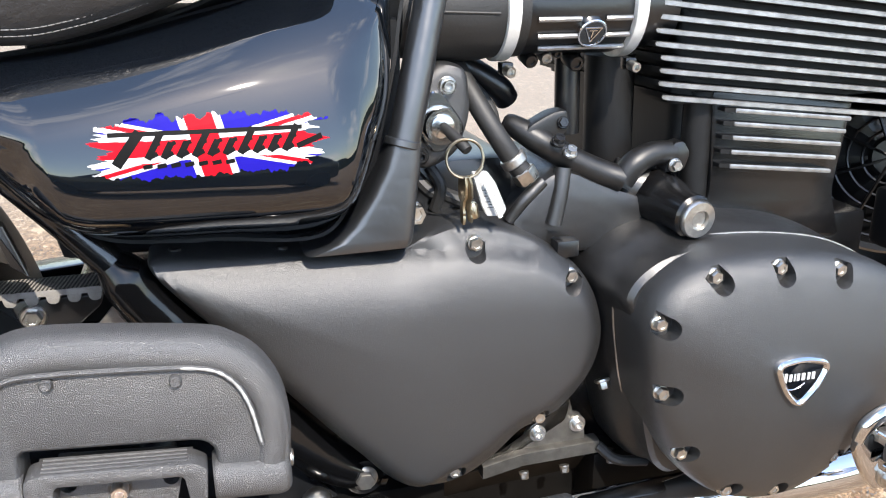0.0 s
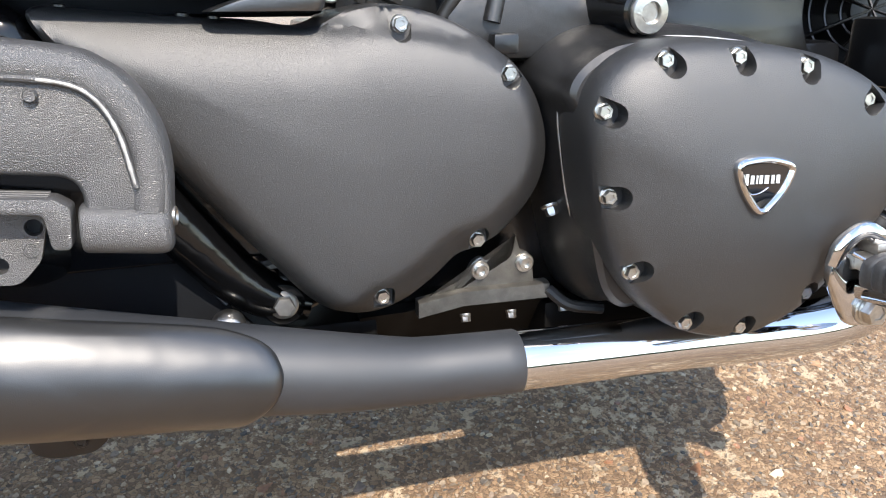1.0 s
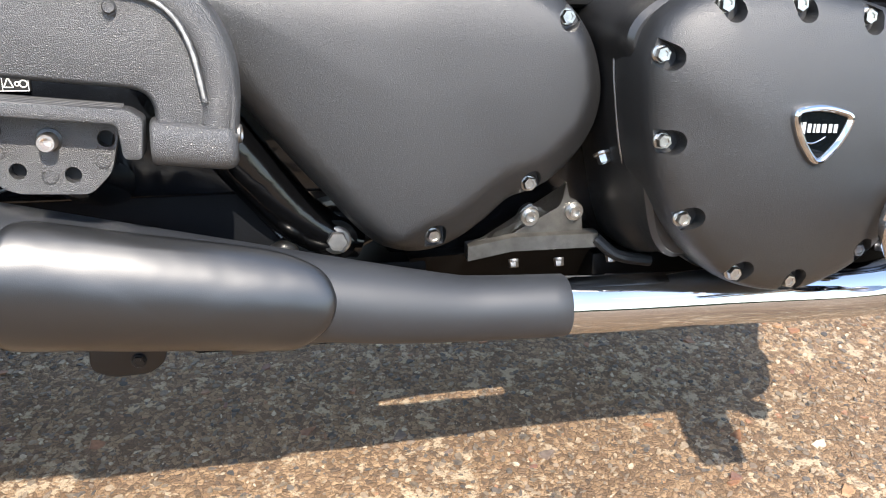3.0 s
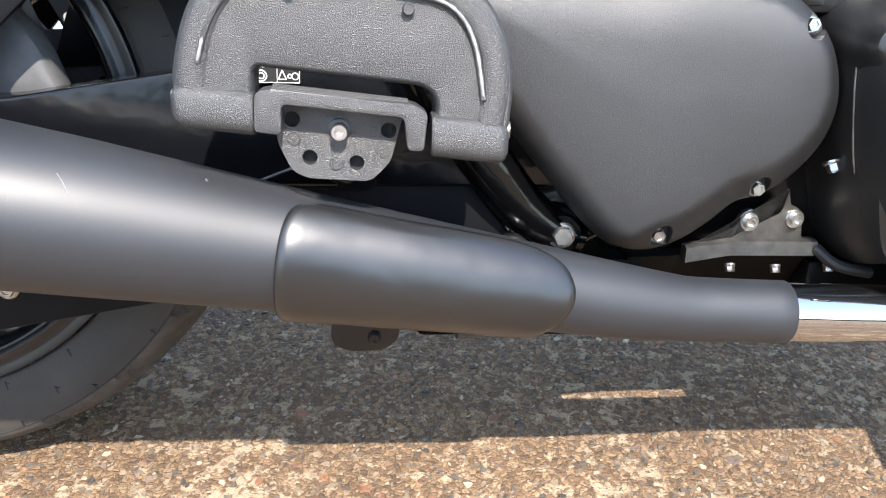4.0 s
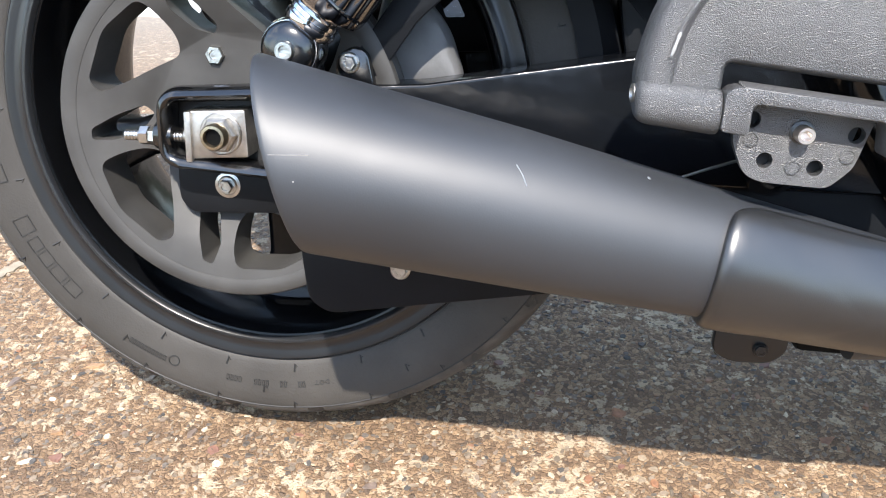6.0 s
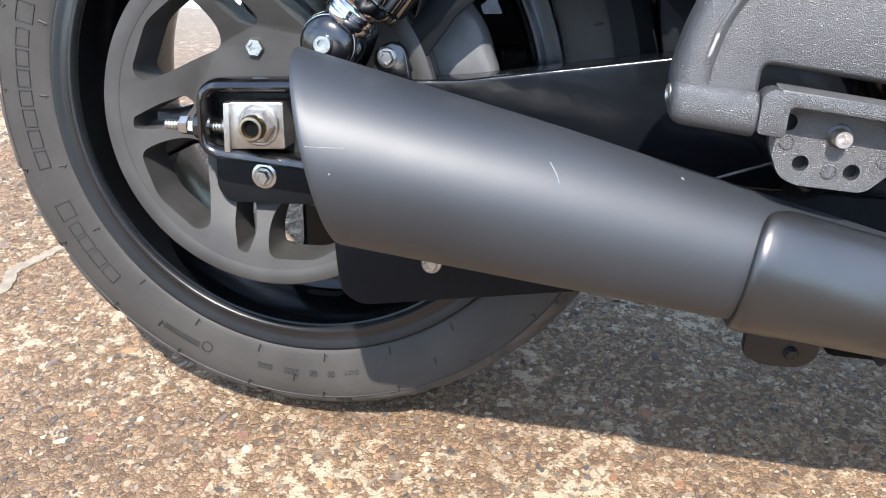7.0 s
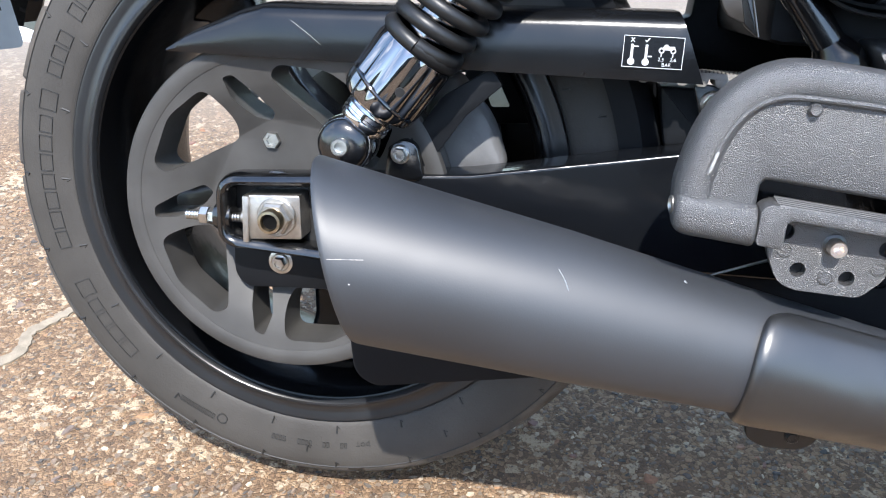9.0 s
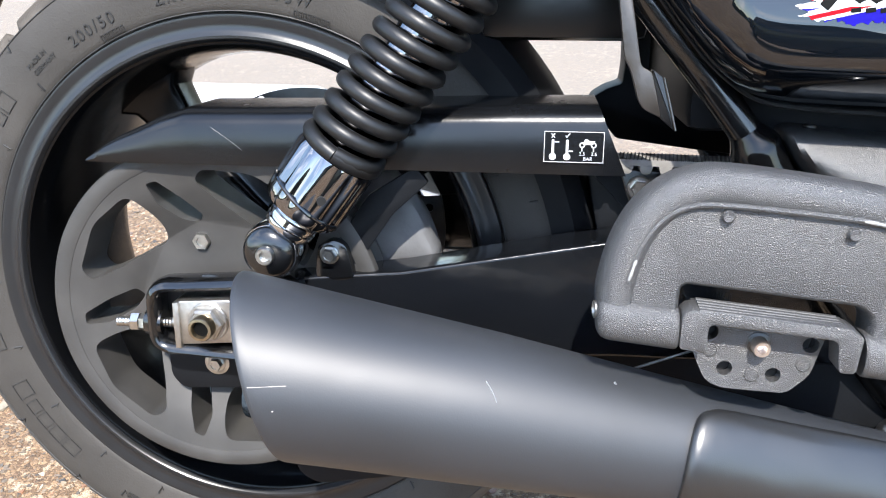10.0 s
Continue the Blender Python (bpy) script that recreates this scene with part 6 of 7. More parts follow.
b = bmesh.new()
tube(b, [(1.0510, -0.235, 0.3330), (1.0610, -0.235, 0.3450), (1.0800, -0.230, 0.3650), (1.1080, -0.220, 0.3940), (1.17, -0.20, 0.44), (1.24, -0.17, 0.50)], [0.0150, 0.0160, 0.0165, 0.0165, 0.0160, 0.0160], 24, 6)
down = part("rear_brake_cylinder", b, M_frame, bike, "satin black rear brake cylinder with its rubber boot")
b = bmesh.new()
lathe(b, [(0.004, -0.018), (0.0115, -0.010), (0.0150, 0.0), (0.0150, 0.012), (0.010, 0.022)], (1.066, -0.230, 0.370), (-0.6, -0.2, 0.6), 22)
part("union", b, M_frame, down)
b = bmesh.new()
lathe(b, [(0.0075, -0.024), (0.0105, -0.021), (0.0112, -0.016), (0.0092, -0.0145), (0.0092, -0.012), (0.0138, -0.010), (0.0142, -0.004), (0.0118, -0.002), (0.0118, 0.001), (0.0152, 0.003), (0.0155, 0.009), (0.014, 0.012)], (1.0440, -0.235, 0.3235), (0.60, 0, 0.80), 28)
part("rubber_boot", b, M_rubber, down)
b = bmesh.new()
lathe(b, [(0.0068, -0.005), (0.0068, 0.005), (0.0060, 0.006)], (1.0285, -0.235, 0.3010), (-0.6, -0.1, -0.75), 6)
tube(b, [(1.032, -0.235, 0.308), (1.022, -0.242, 0.288)], 0.0036, 10, 1)
part("push_rod_nut", b, M_zinc, down)
b = bmesh.new()
tube(b, [(1.090, -0.186, 0.372), (1.095, -0.182, 0.385), (1.098, -0.180, 0.412)], [0.0095, 0.0085, 0.0085], 16, 4)
part("feed_hose", b, M_rubber, down)
b = bmesh.new()
box(b, 1.107, 1.113, -0.186, -0.160, 0.380, 0.412, 0.001)
part("steel_strap", b, M_steel, down)
b = bmesh.new()
tube(b, [(1.092, -0.150, 0.275), (1.108, -0.150, 0.318), (1.155, -0.150, 0.380), (1.26, -0.15, 0.50)], 0.017, 20, 6)
part("front_down_tube", b, M_frame, down)
b = bmesh.new()
box(b, 1.072, 1.120, -0.188, -0.130, 0.411, 0.470, 0.007)
reservoir = part("fluid_reservoir", b, M_plastic, bike, "black brake fluid reservoir with a clear sight window")
b = bmesh.new()
box(b, 1.100, 1.114, -0.1892, -0.180, 0.424, 0.444, 0.003)
part("sight_window", b, M_plate, reservoir, "pale sight window")
b = bmesh.new()
box(b, 1.118, 1.136, -0.180, -0.168, 0.425, 0.448, 0.002)
part("mounting_ear", b, M_plastic, reservoir)
b = bmesh.new()
capscrew(b, (1.128, -0.180, 0.437), (0, -1, 0), 0.010, 0.006)
part("ear_screw", b, M_zinc, reservoir)

# radiator and fan
b = bmesh.new()
box(b, 1.20, 1.24, -0.17, 0.17, 0.33, 0.70, 0.004)
radiator = part("radiator", b, M_engine, bike, "black radiator with a round fan cowl behind the engine")
FC = Vector((1.165, -0.055, 0.475))
fx, fy, fz = frame_at((-0.75, -0.66, 0.05))
b = bmesh.new()
lathe(b, [(0.105, -0.03), (0.108, 0.0), (0.104, 0.006), (0.098, 0.004), (0.096, -0.02)], FC, fz, 48)
part("fan_cowl", b, M_plastic, radiator)
for r in (0.030, 0.045, 0.060, 0.075, 0.090):
    b = bmesh.new()
    tube(b, [FC + fz * 0.002 + (fx * math.cos(a) + fy * math.sin(a)) * r for a in np.linspace(0, 2 * math.pi, 41)], 0.0016, 6, 1)
    part("guard_ring", b, M_plastic, radiator)
for k in range(4):
    a = k * math.pi / 4 + 0.3
    d = fx * math.cos(a) + fy * math.sin(a)
    b = bmesh.new()
    tube(b, [FC + fz * 0.004 - d * 0.1, FC + fz * 0.004 + d * 0.1], 0.0020, 6, 1)
    part("guard_spoke", b, M_plastic, radiator)
b = bmesh.new()
lathe(b, [(0.024, -0.02), (0.024, 0.002), (0.020, 0.005)], FC, fz, 30)
part("fan_hub", b, M_plastic, radiator)
for k in range(7):
    a = 2 * math.pi * k / 7
    d, s = fx * math.cos(a) + fy * math.sin(a), fy * math.cos(a) - fx * math.sin(a)
    b = bmesh.new()
    rings(b, [[FC + d * r - fz * 0.012 + s * w + fz * t for w, t in ((-wd, -0.006), (wd, 0.004), (wd, 0.006), (-wd, -0.004))] for r, wd in ((0.022, 0.008), (0.06, 0.018), (0.095, 0.022))])
    part("fan_blade", b, M_plastic, radiator)

# rear number plate, seen from behind, and its carrier
PM = Matrix.Translation((-0.418, -0.040, 0.500)) @ Matrix.Rotation(radians(-14), 4, "Y")
b = bmesh.new()
sec = rounded([(-0.105, -0.085), (0.105, -0.085), (0.105, 0.085), (-0.105, 0.085)], 0.012, 5)
rings(b, [[PM @ Vector((x, q.x, q.y)) for q in sec] for x in (0.0, 0.0022)])
nplate = part("plate_back", b, M_plate, bike, "plain grey back of the rear plate")
b = bmesh.new()
for i, (y0, y1, h) in enumerate(((0.02, 0.085, 0.004), (0.03, 0.08, 0.0015), (0.03, 0.07, 0.0015))):
    z = -0.045 + i * 0.010
    rings(b, [[PM @ Vector((x, y, zz)) for y, zz in ((y0, z), (y1, z), (y1, z + h), (y0, z + h))] for x in (0.0021, 0.0028)])
part("print_bars", b, M_hole, nplate, "", 0)
b = bmesh.new()
tube(b, [PM @ Vector((0.004, 0.0, 0.06)), (-0.36, 0.0, 0.62), (-0.27, 0.0, 0.70)], 0.012, 12, 4)
part("plate_carrier", b, M_plastic, nplate)


# ---- lettering ----
def letters(b, body, size, place, depth=0.0008, spread=1.0):
    """Raised letters of the built-in font; place(u, v, w) puts a point of the text (along, up, out) in the scene."""
    cu = bpy.data.curves.new("lettering", "FONT")
    cu.body, cu.size, cu.extrude, cu.space_character, cu.resolution_u = body, size, depth / 2, spread, 3
    ob = bpy.data.objects.new("lettering", cu)
    scene.collection.objects.link(ob)
    bpy.context.view_layer.update()
    me = bpy.data.meshes.new_from_object(ob.evaluated_get(bpy.context.evaluated_depsgraph_get()))
    vs = [b.verts.new(place(v.co.x, v.co.y, v.co.z + depth / 2)) for v in me.vertices]
    for p in me.polygons:
        if len(set(p.vertices)) > 2:
            try:
                b.faces.new([vs[i] for i in p.vertices])
            except ValueError:
                pass
    bpy.data.objects.remove(ob)
    bpy.data.curves.remove(cu)


def sidewall_y(r):
    rr = [q[0] for q in side[:10]]
    yy = [q[1] for q in side[:10]]
    return -float(np.interp(r, rr, yy))


def on_tyre(a0, r0, way):
    """way 1: reads clockwise with its top outwards; -1: counter-clockwise with its top inwards."""
    def f(u, v, w):
        r = r0 + v * way
        a = radians(a0) - way * u / r0
        return Vector((WX + r * math.cos(a), sidewall_y(r) - w - 0.0002, WZ + r * math.sin(a)))
    return f


def tyre_bars(b, a0, r0, way, widths, height, gap, thick=0.0008, each=False):
    """Hollow raised bars in place of lettering."""
    put = on_tyre(a0, r0, way)
    u = 0.0
    for w in widths:
        for x0, x1, v0, v1 in ((0, w, 0, thick), (0, w, height - thick, height), (0, thick, thick, height - thick), (w - thick, w, thick, height - thick)):
            n = max(1, int((x1 - x0) / 0.003))
            lo, hi = [], []
            for i in range(n + 1):
                uu = u + x0 + (x1 - x0) * i / n
                lo.append((uu, v0))
                hi.append((uu, v1))
            sec = lo + hi[::-1]
            rings(b, [[put(p, q, h) for p, q in sec] for h in (0.0, 0.0007)])
        u += w + gap
        if each:
            part("sidewall_bar", b, M_letter, rear_wheel, "", 0)
            b = bmesh.new()


for a0, r0, high, widths in ((141.0, 0.2655, 0.0150, [0.0150, 0.0110]), (150.8, 0.2645, 0.0140, [0.0125, 0.0125, 0.0125]), (163.5, 0.2660, 0.0165, [0.0190]), (168.8, 0.2645, 0.0125, [0.0165, 0.0155, 0.0165, 0.0150, 0.0170, 0.0175, 0.0175]), (205.2, 0.2665, 0.0165, [0.0170]), (210.0, 0.2650, 0.0125, [0.0130, 0.0145, 0.0160, 0.0170])):
    tyre_bars(bmesh.new(), a0, r0, -1, widths, high, 0.0028, 0.0007, each=True)
for body, size, a0, r0, depth, spread in (("200/50", 0.0135, 124.0, 0.2450, 0.0009, 1.25), ("ZR17", 0.0135, 104.5, 0.2450, 0.0009, 1.2), ("75W", 0.0135, 81.0, 0.2450, 0.0009, 1.2), ("MADE IN", 0.0055, 134.0, 0.2560, 0.0006, 1.05), ("GERMANY", 0.0055, 134.0, 0.2490, 0.0006, 1.05), ("DOT", 0.0062, 283.5, 0.2545, 0.0006, 1.2)):
    b = bmesh.new()
    letters(b, body, size, on_tyre(a0, r0, 1), depth, spread)
    part("sidewall_lettering", b, M_letter, rear_wheel, "", 0)
b = bmesh.new()
for a0, r0, n in ((278.0, 0.2550, 2), (274.0, 0.2550, 2), (270.0, 0.2550, 4), (264.0, 0.2550, 4), (247.2, 0.2590, 5), (242.8, 0.2590, 5), (118.0, 0.2350, 6), (77.0, 0.2350, 8)):
    tyre_bars(b, a0, r0, 1, [0.0028] * n, 0.0055, 0.0011, 0.0006)
tagged(part("small_print", b, M_letter, rear_wheel, "", 0), kind="stuff")
# Small cuts of the wear marking, their shade put into a dark colour.
b = bmesh.new()
for k in range(23):
    for r0, r1, s in ((0.2450, 0.2375, 0.0), (0.2670, 0.2600, -7.0), (0.2835, 0.2770, -1.0)):
        deg = (25.5 + 360 * k / 23 + s) % 360
        if (r0 < 0.25 and 66 < deg < 126) or (0.25 < r0 < 0.27 and (76 < deg < 231 or k % 2)):
            continue
        a = radians(deg)
        pts = [Vector((WX + r * math.cos(a + o), sidewall_y(r) - 0.0002, WZ + r * math.sin(a + o))) for r, o in ((r0, 0.0), (r1, 0.004), (r1 + 0.003, 0.014))]
        tube(b, pts, [0.0011, 0.0009, 0.0004], 5, 1)
tagged(part("wear_marking", b, M_hole, rear_wheel, "", 0), kind="stuff")
b = bmesh.new()
q = on_tyre(249.0, 0.2600, 1)
tube(b, [q(0.0050 * math.cos(t), 0.0050 * math.sin(t), 0.0003) for t in np.linspace(0, 2 * math.pi, 25)], 0.0006, 5, 1)
part("sidewall_ring", b, M_letter, rear_wheel, "", 0)
for r in (0.2335, 0.2835):
    b = bmesh.new()
    tube(b, [Vector((WX + r * math.cos(t), sidewall_y(r) - 0.0001, WZ + r * math.sin(t))) for t in np.linspace(0, 2 * math.pi, 181)], 0.0007, 5, 1)
    part("sidewall_ring", b, M_letter, rear_wheel, "", 0)

# print on the pressure sticker
SX, SZ, SY = 0.2434, 0.4555, -0.1769


def bar(b, x0, x1, z0, z1, y=SY):
    prism(b, [(SX + x0, SZ + z0), (SX + x1, SZ + z0), (SX + x1, SZ + z1), (SX + x0, SZ + z1)], y, y + 0.0008)


b = bmesh.new()
bar(b, 0.0006, 0.0424, 0.0005, 0.0009)
bar(b, 0.0006, 0.0424, 0.0220, 0.0224)
bar(b, 0.0006, 0.0010, 0.0009, 0.0220)
bar(b, 0.0420, 0.0424, 0.0009, 0.0220)
for cx in (0.0068, 0.0168):
    bar(b, cx - 0.0009, cx + 0.0009, 0.0055, 0.0165)
    prism(b, [(SX + q.x, SZ + q.y) for q in circle(cx, 0.0045, 0.0025, 14)], SY, SY + 0.0008)
    tube(b, [(SX + cx + 0.0012, SY, SZ + (0.0150 if cx < 0.01 else 0.0085)), (SX + cx + 0.0042, SY, SZ + (0.0150 if cx < 0.01 else 0.0085))], 0.0004, 5, 1)
for p, q in (((0.0056, 0.0180), (0.0080, 0.0208)), ((0.0080, 0.0180), (0.0056, 0.0208)), ((0.0155, 0.0195), (0.0163, 0.0183)), ((0.0163, 0.0183), (0.0185, 0.0210))):
    tube(b, [(SX + p[0], SY, SZ + p[1]), (SX + q[0], SY, SZ + q[1])], 0.0004, 5, 1)
for cx in (0.0272, 0.0352):
    tube(b, [(SX + cx + 0.0016 * math.cos(t), SY, SZ + 0.0130 + 0.0016 * math.sin(t)) for t in np.linspace(0, 2 * math.pi, 13)], 0.0005, 5, 1)
    tube(b, [(SX + cx, SY, SZ + 0.0085), (SX + cx, SY, SZ + 0.0108)], 0.0004, 5, 1)
prism(b, [(SX + x, SZ + z) for x, z in ((0.0275, 0.0135), (0.0345, 0.0132), (0.0362, 0.0160), (0.0325, 0.0158), (0.0305, 0.0172), (0.0290, 0.0170))], SY, SY + 0.0008)
for body, x, z, s in (("2.5", 0.0252, 0.0056, 0.0036), ("2.6", 0.0335, 0.0056, 0.0036), ("BAR", 0.0282, 0.0020, 0.0036)):
    letters(b, body, s, lambda u, v, w, x=x, z=z: Vector((SX + x + u, SY - w * 0.3 + 0.0003, SZ + z + v)), 0.0006)
part("sticker_print", b, M_decalw, guard, "white print", 0)
b = bmesh.new()
tube(b, [(-0.0016, -0.1757, 0.4752), (0.006, -0.1759, 0.4700), (0.014, -0.1760, 0.4645), (0.0215, -0.1760, 0.4585)], 0.00015, 5, 3)
part("scratch", b, M_disc, guard, "pale scratch", 0)

# chips and scratches on the exhaust
mv = bmesh.new()
mv.from_mesh(muffler.data)
from mathutils.bvhtree import BVHTree
mtree = BVHTree.FromBMesh(mv)
for pts, r in (([(0.2950, 0.3300), (0.2962, 0.3290)], 0.0008), ([(0.3560, 0.2765), (0.3570, 0.2757)], 0.0006), ([(0.2140, 0.3390), (0.2180, 0.3340), (0.2210, 0.3280)], 0.00035), ([(0.0880, 0.3290), (0.0888, 0.3289)], 0.0005), ([(0.0740, 0.3440), (0.0960, 0.3440)], 0.00018)):
    line = []
    for x, z in pts:
        hit = mtree.ray_cast(Vector((x, -0.6, z)), Vector((0, 1, 0)))
        if hit[0]:
            line.append(hit[0])
    if len(line) > 1:
        b = bmesh.new()
        tube(b, line, r, 6, 2)
        part("chip", b, M_steel, muffler)

# ---- decal on the side panel ----
bv = bmesh.new()
bv.from_mesh(panel.data)
tree = BVHTree.FromBMesh(bv)


def panel_y(x, z):
    hit = tree.ray_cast(Vector((x, -0.4, z)), Vector((0, 1, 0)))
    return hit[0].y if hit[0] else -0.238


def flag_colour(u, w):
    """u and w in metres from the decal's middle: 0 none, 1 white, 2 red, 3 blue, 4 black."""
    n = noise.noise(Vector((u * 120, w * 40, 3.1))) * 0.0040 + noise.noise(Vector((u * 420, w * 160, 7.7))) * 0.0022 + noise.noise(Vector((u * 1300, w * 500, 2.7))) * 0.0007
    top = 0.0178 - 0.22 * max(0, abs(u) - 0.040) + n
    low = -0.0172 + 0.16 * max(0, abs(u) - 0.045) + n * 0.9
    sw = w + 0.10 * u
    endl = -0.0640 + noise.noise(Vector((sw * 230, 2.0, 1.0))) * 0.017 + noise.noise(Vector((sw * 800, 4.0, 1.0))) * 0.005
    endr = 0.0640 + noise.noise(Vector((sw * 230, 5.0, 1.0))) * 0.016 + noise.noise(Vector((sw * 800, 9.0, 1.0))) * 0.005
    if not (low < w < top and endl < u < endr):
        return 0
    bend = 1 + 0.9 * (u / 0.07) ** 2 * 0.35
    if abs(u + 0.0015 + w * 0.25) < 0.0085:
        return 2
    if abs(w) < 0.0042 * bend:
        return 2
    if abs(u + 0.0015 + w * 0.25) < 0.0128 or abs(w) < 0.0078 * bend:
        return 1
    d = (abs(w) - abs(u) * 0.235) / 1.03
    if abs(d - 0.0004) < 0.0013:
        return 2
    if abs(d) < 0.0036:
        return 1
    return 3


DX, DZ = 0.4560, 0.5715
b = bmesh.new()
nx, nz, st = 440, 120, 0.00034
grid = {}


def gv(i, j):
    if (i, j) not in grid:
        x, z = DX + (i - nx / 2) * st, DZ + (j - nz / 2) * st
        grid[i, j] = b.verts.new((x, panel_y(x, z) - 0.0005, z))
    return grid[i, j]


kinds = []
for i in range(nx):
    for j in range(nz):
        c = flag_colour((i + 0.5 - nx / 2) * st, (j + 0.5 - nz / 2) * st)
        if c:
            b.faces.new((gv(i, j), gv(i + 1, j), gv(i + 1, j + 1), gv(i, j + 1)))
            kinds.append(c - 1)
me = bpy.data.meshes.new("flag_decal")
b.to_mesh(me)
b.free()
for m in (M_decalw, M_red, M_blue):
    me.materials.append(m)
for p, k in zip(me.polygons, kinds):
    p.material_index, p.use_smooth = k, True
decal = new("flag_decal", me)
decal.parent = panel
decal["label"] = "torn red, white and blue flag decal"
# slanted dark bars where the model's name is written
b = bmesh.new()


def script(u0, w0, u1, w1, thick, up=0.0008):
    b = bmesh.new()
    side_ = Vector((-(w1 - w0), u1 - u0)).normalized() * thick
    rows = []
    for t in np.linspace(0, 1, 6):
        row = []
        for s in (-1, 1):
            x, z = DX + u0 + (u1 - u0) * t + side_.x * s, DZ + w0 + (w1 - w0) * t + side_.y * s
            row.append(Vector((x, panel_y(x, z) - up, z)))
        row += [row[1] + Vector((0, 0.0003, 0)), row[0] + Vector((0, 0.0003, 0))]
        rows.append(row)
    rings(b, rows)
    part("decal_bar", b, M_ink_shade, panel)


script(-0.055, -0.0090, -0.040, 0.0100, 0.0030)
script(-0.058, 0.0090, 0.056, 0.0075, 0.0013)
for k in range(10):
    u = -0.037 + k * 0.0090
    h = 0.0150 if k in (0, 3, 6, 9) else 0.0090
    script(u, -0.0060, u + h * 0.60, -0.0060 + h, 0.0020)
    script(u + 0.0012, -0.0052, u + 0.0060, -0.0030, 0.0013)
    script(u + 0.0032, 0.0015, u + 0.0080, 0.0030, 0.0012)
script(0.052, -0.004, 0.068, 0.0015, 0.0017)
for k in range(7):
    script(-0.040 + k * 0.0080, -0.0108, -0.0345 + k * 0.0080, -0.0100, 0.0013)

# ---- key ring hanging from the ignition ----
keys = thing("key_ring", "split ring with brass keys and a white tag in the ignition", "keys", BIKE @ Matrix.Translation((-0.0075, 0, 0.0035)))
b = bmesh.new()
tube(b, [(0.6350, -0.158, 0.5550), (0.6390, -0.168, 0.5500), (0.6440, -0.178, 0.5440), (0.6465, -0.183, 0.5405)], [0.0034, 0.0042, 0.0046, 0.0040], 12, 4)
part("ignition_key", b, M_rubber, keys, "black-headed ignition key")
b = bmesh.new()
rc = Vector((0.6445, -0.182, 0.5345))
ex, ez = Vector((0.97, -0.22, 0.0)), Vector((0.05, 0.15, 1.0)).normalized()
tube(b, [rc + ex * 0.0140 * math.cos(t) + ez * 0.0140 * math.sin(t) for t in np.linspace(0, 2 * math.pi, 41)], 0.0011, 8, 1)
tube(b, [rc + Vector((0, -0.0016, 0)) + ex * 0.0142 * math.cos(t) + ez * 0.0142 * math.sin(t) for t in np.linspace(0.5, 2 * math.pi - 0.4, 37)], 0.0010, 8, 1)
part("ring", b, M_brass, keys, "split ring")


def flatpiece(b, pts, o, ux, uz, t):
    nrm = ux.cross(uz).normalized()
    rings(b, [[o + ux * q.x + uz * q.y + nrm * s for q in pts] for s in (-t / 2, t / 2)])


o = Vector((0.6425, -0.184, 0.5210))
for k, (ux, uz, w, length) in enumerate(((Vector((0.25, -0.95, 0.1)), Vector((0.0, 0.02, 1.0)), 0.0042, 0.035), (Vector((0.55, -0.80, 0.1)), Vector((-0.12, 0.0, 1.0)), 0.0040, 0.034))):
    b = bmesh.new()
    head = [Vector(q) for q in ((-w, 0.0), (-w * 1.3, -0.006), (-w * 1.1, -0.016), (-w * 0.5, -0.019), (-w * 0.5, -length), (w * 0.3, -length - 0.002), (w * 0.5, -0.032), (w * 0.32, -0.030), (w * 0.5, -0.028), (w * 0.3, -0.025), (w * 0.5, -0.019), (w * 1.1, -0.016), (w * 1.3, -0.006), (w, 0.0))]
    flatpiece(b, head, o + Vector((0.0015 * k, -0.002 * k, 0)), ux.normalized(), uz.normalized(), 0.0022)
    part("key", b, M_brass, keys, "worn brass key")
b = bmesh.new()
lathe(b, [(0.0030, 0.0), (0.0042, 0.002), (0.0045, 0.010), (0.0040, 0.012), (0.0020, 0.0125)], (0.6500, -0.183, 0.500), (0.15, 0, -1), 16)
part("ferrule", b, M_brass, keys)
b = bmesh.new()
ux, uz = Vector((0.93, 0.30, -0.12)).normalized(), Vector((-0.28, 0.05, 0.95)).normalized()
tagp = rounded([(0.0, 0.002), (0.014, 0.002), (0.0190, -0.008), (0.0220, -0.030), (0.017, -0.035), (0.002, -0.035), (0.0, -0.028)], 0.002, 3)
to = Vector((0.6490, -0.186, 0.5235))
flatpiece(b, tagp, to, ux, uz, 0.0016)
tag = part("tag", b, M_tag, keys, "white plastic tag with small print")
b = bmesh.new()
nrm = ux.cross(uz).normalized()
if nrm.y > 0:
    nrm = -nrm
for k in range(7):
    z = -0.014 - k * 0.0024
    a0, a1 = (0.004 + 0.002 * (k % 2), 0.011 + 0.0015 * (k % 3))
    rings(b, [[to + ux * x + uz * (z + zz) + nrm * s for x, zz in ((a0, 0), (a1, 0), (a1, 0.0007), (a0, 0.0007))] for s in (0.0006, 0.0011)])
part("tag_bars", b, M_hole, tag, "", 0)
b = bmesh.new()
flatpiece(b, [Vector(q) for q in ((-0.0015, 0.0), (0.0015, 0.0), (0.0015, -0.030), (-0.0015, -0.030))], Vector((0.6580, -0.190, 0.5165)), Vector((0.9, 0.3, 0.4)).normalized(), Vector((-0.40, 0.05, 0.90)).normalized(), 0.002)
part("tie_strip", b, M_white, keys, "bright white tie strip")

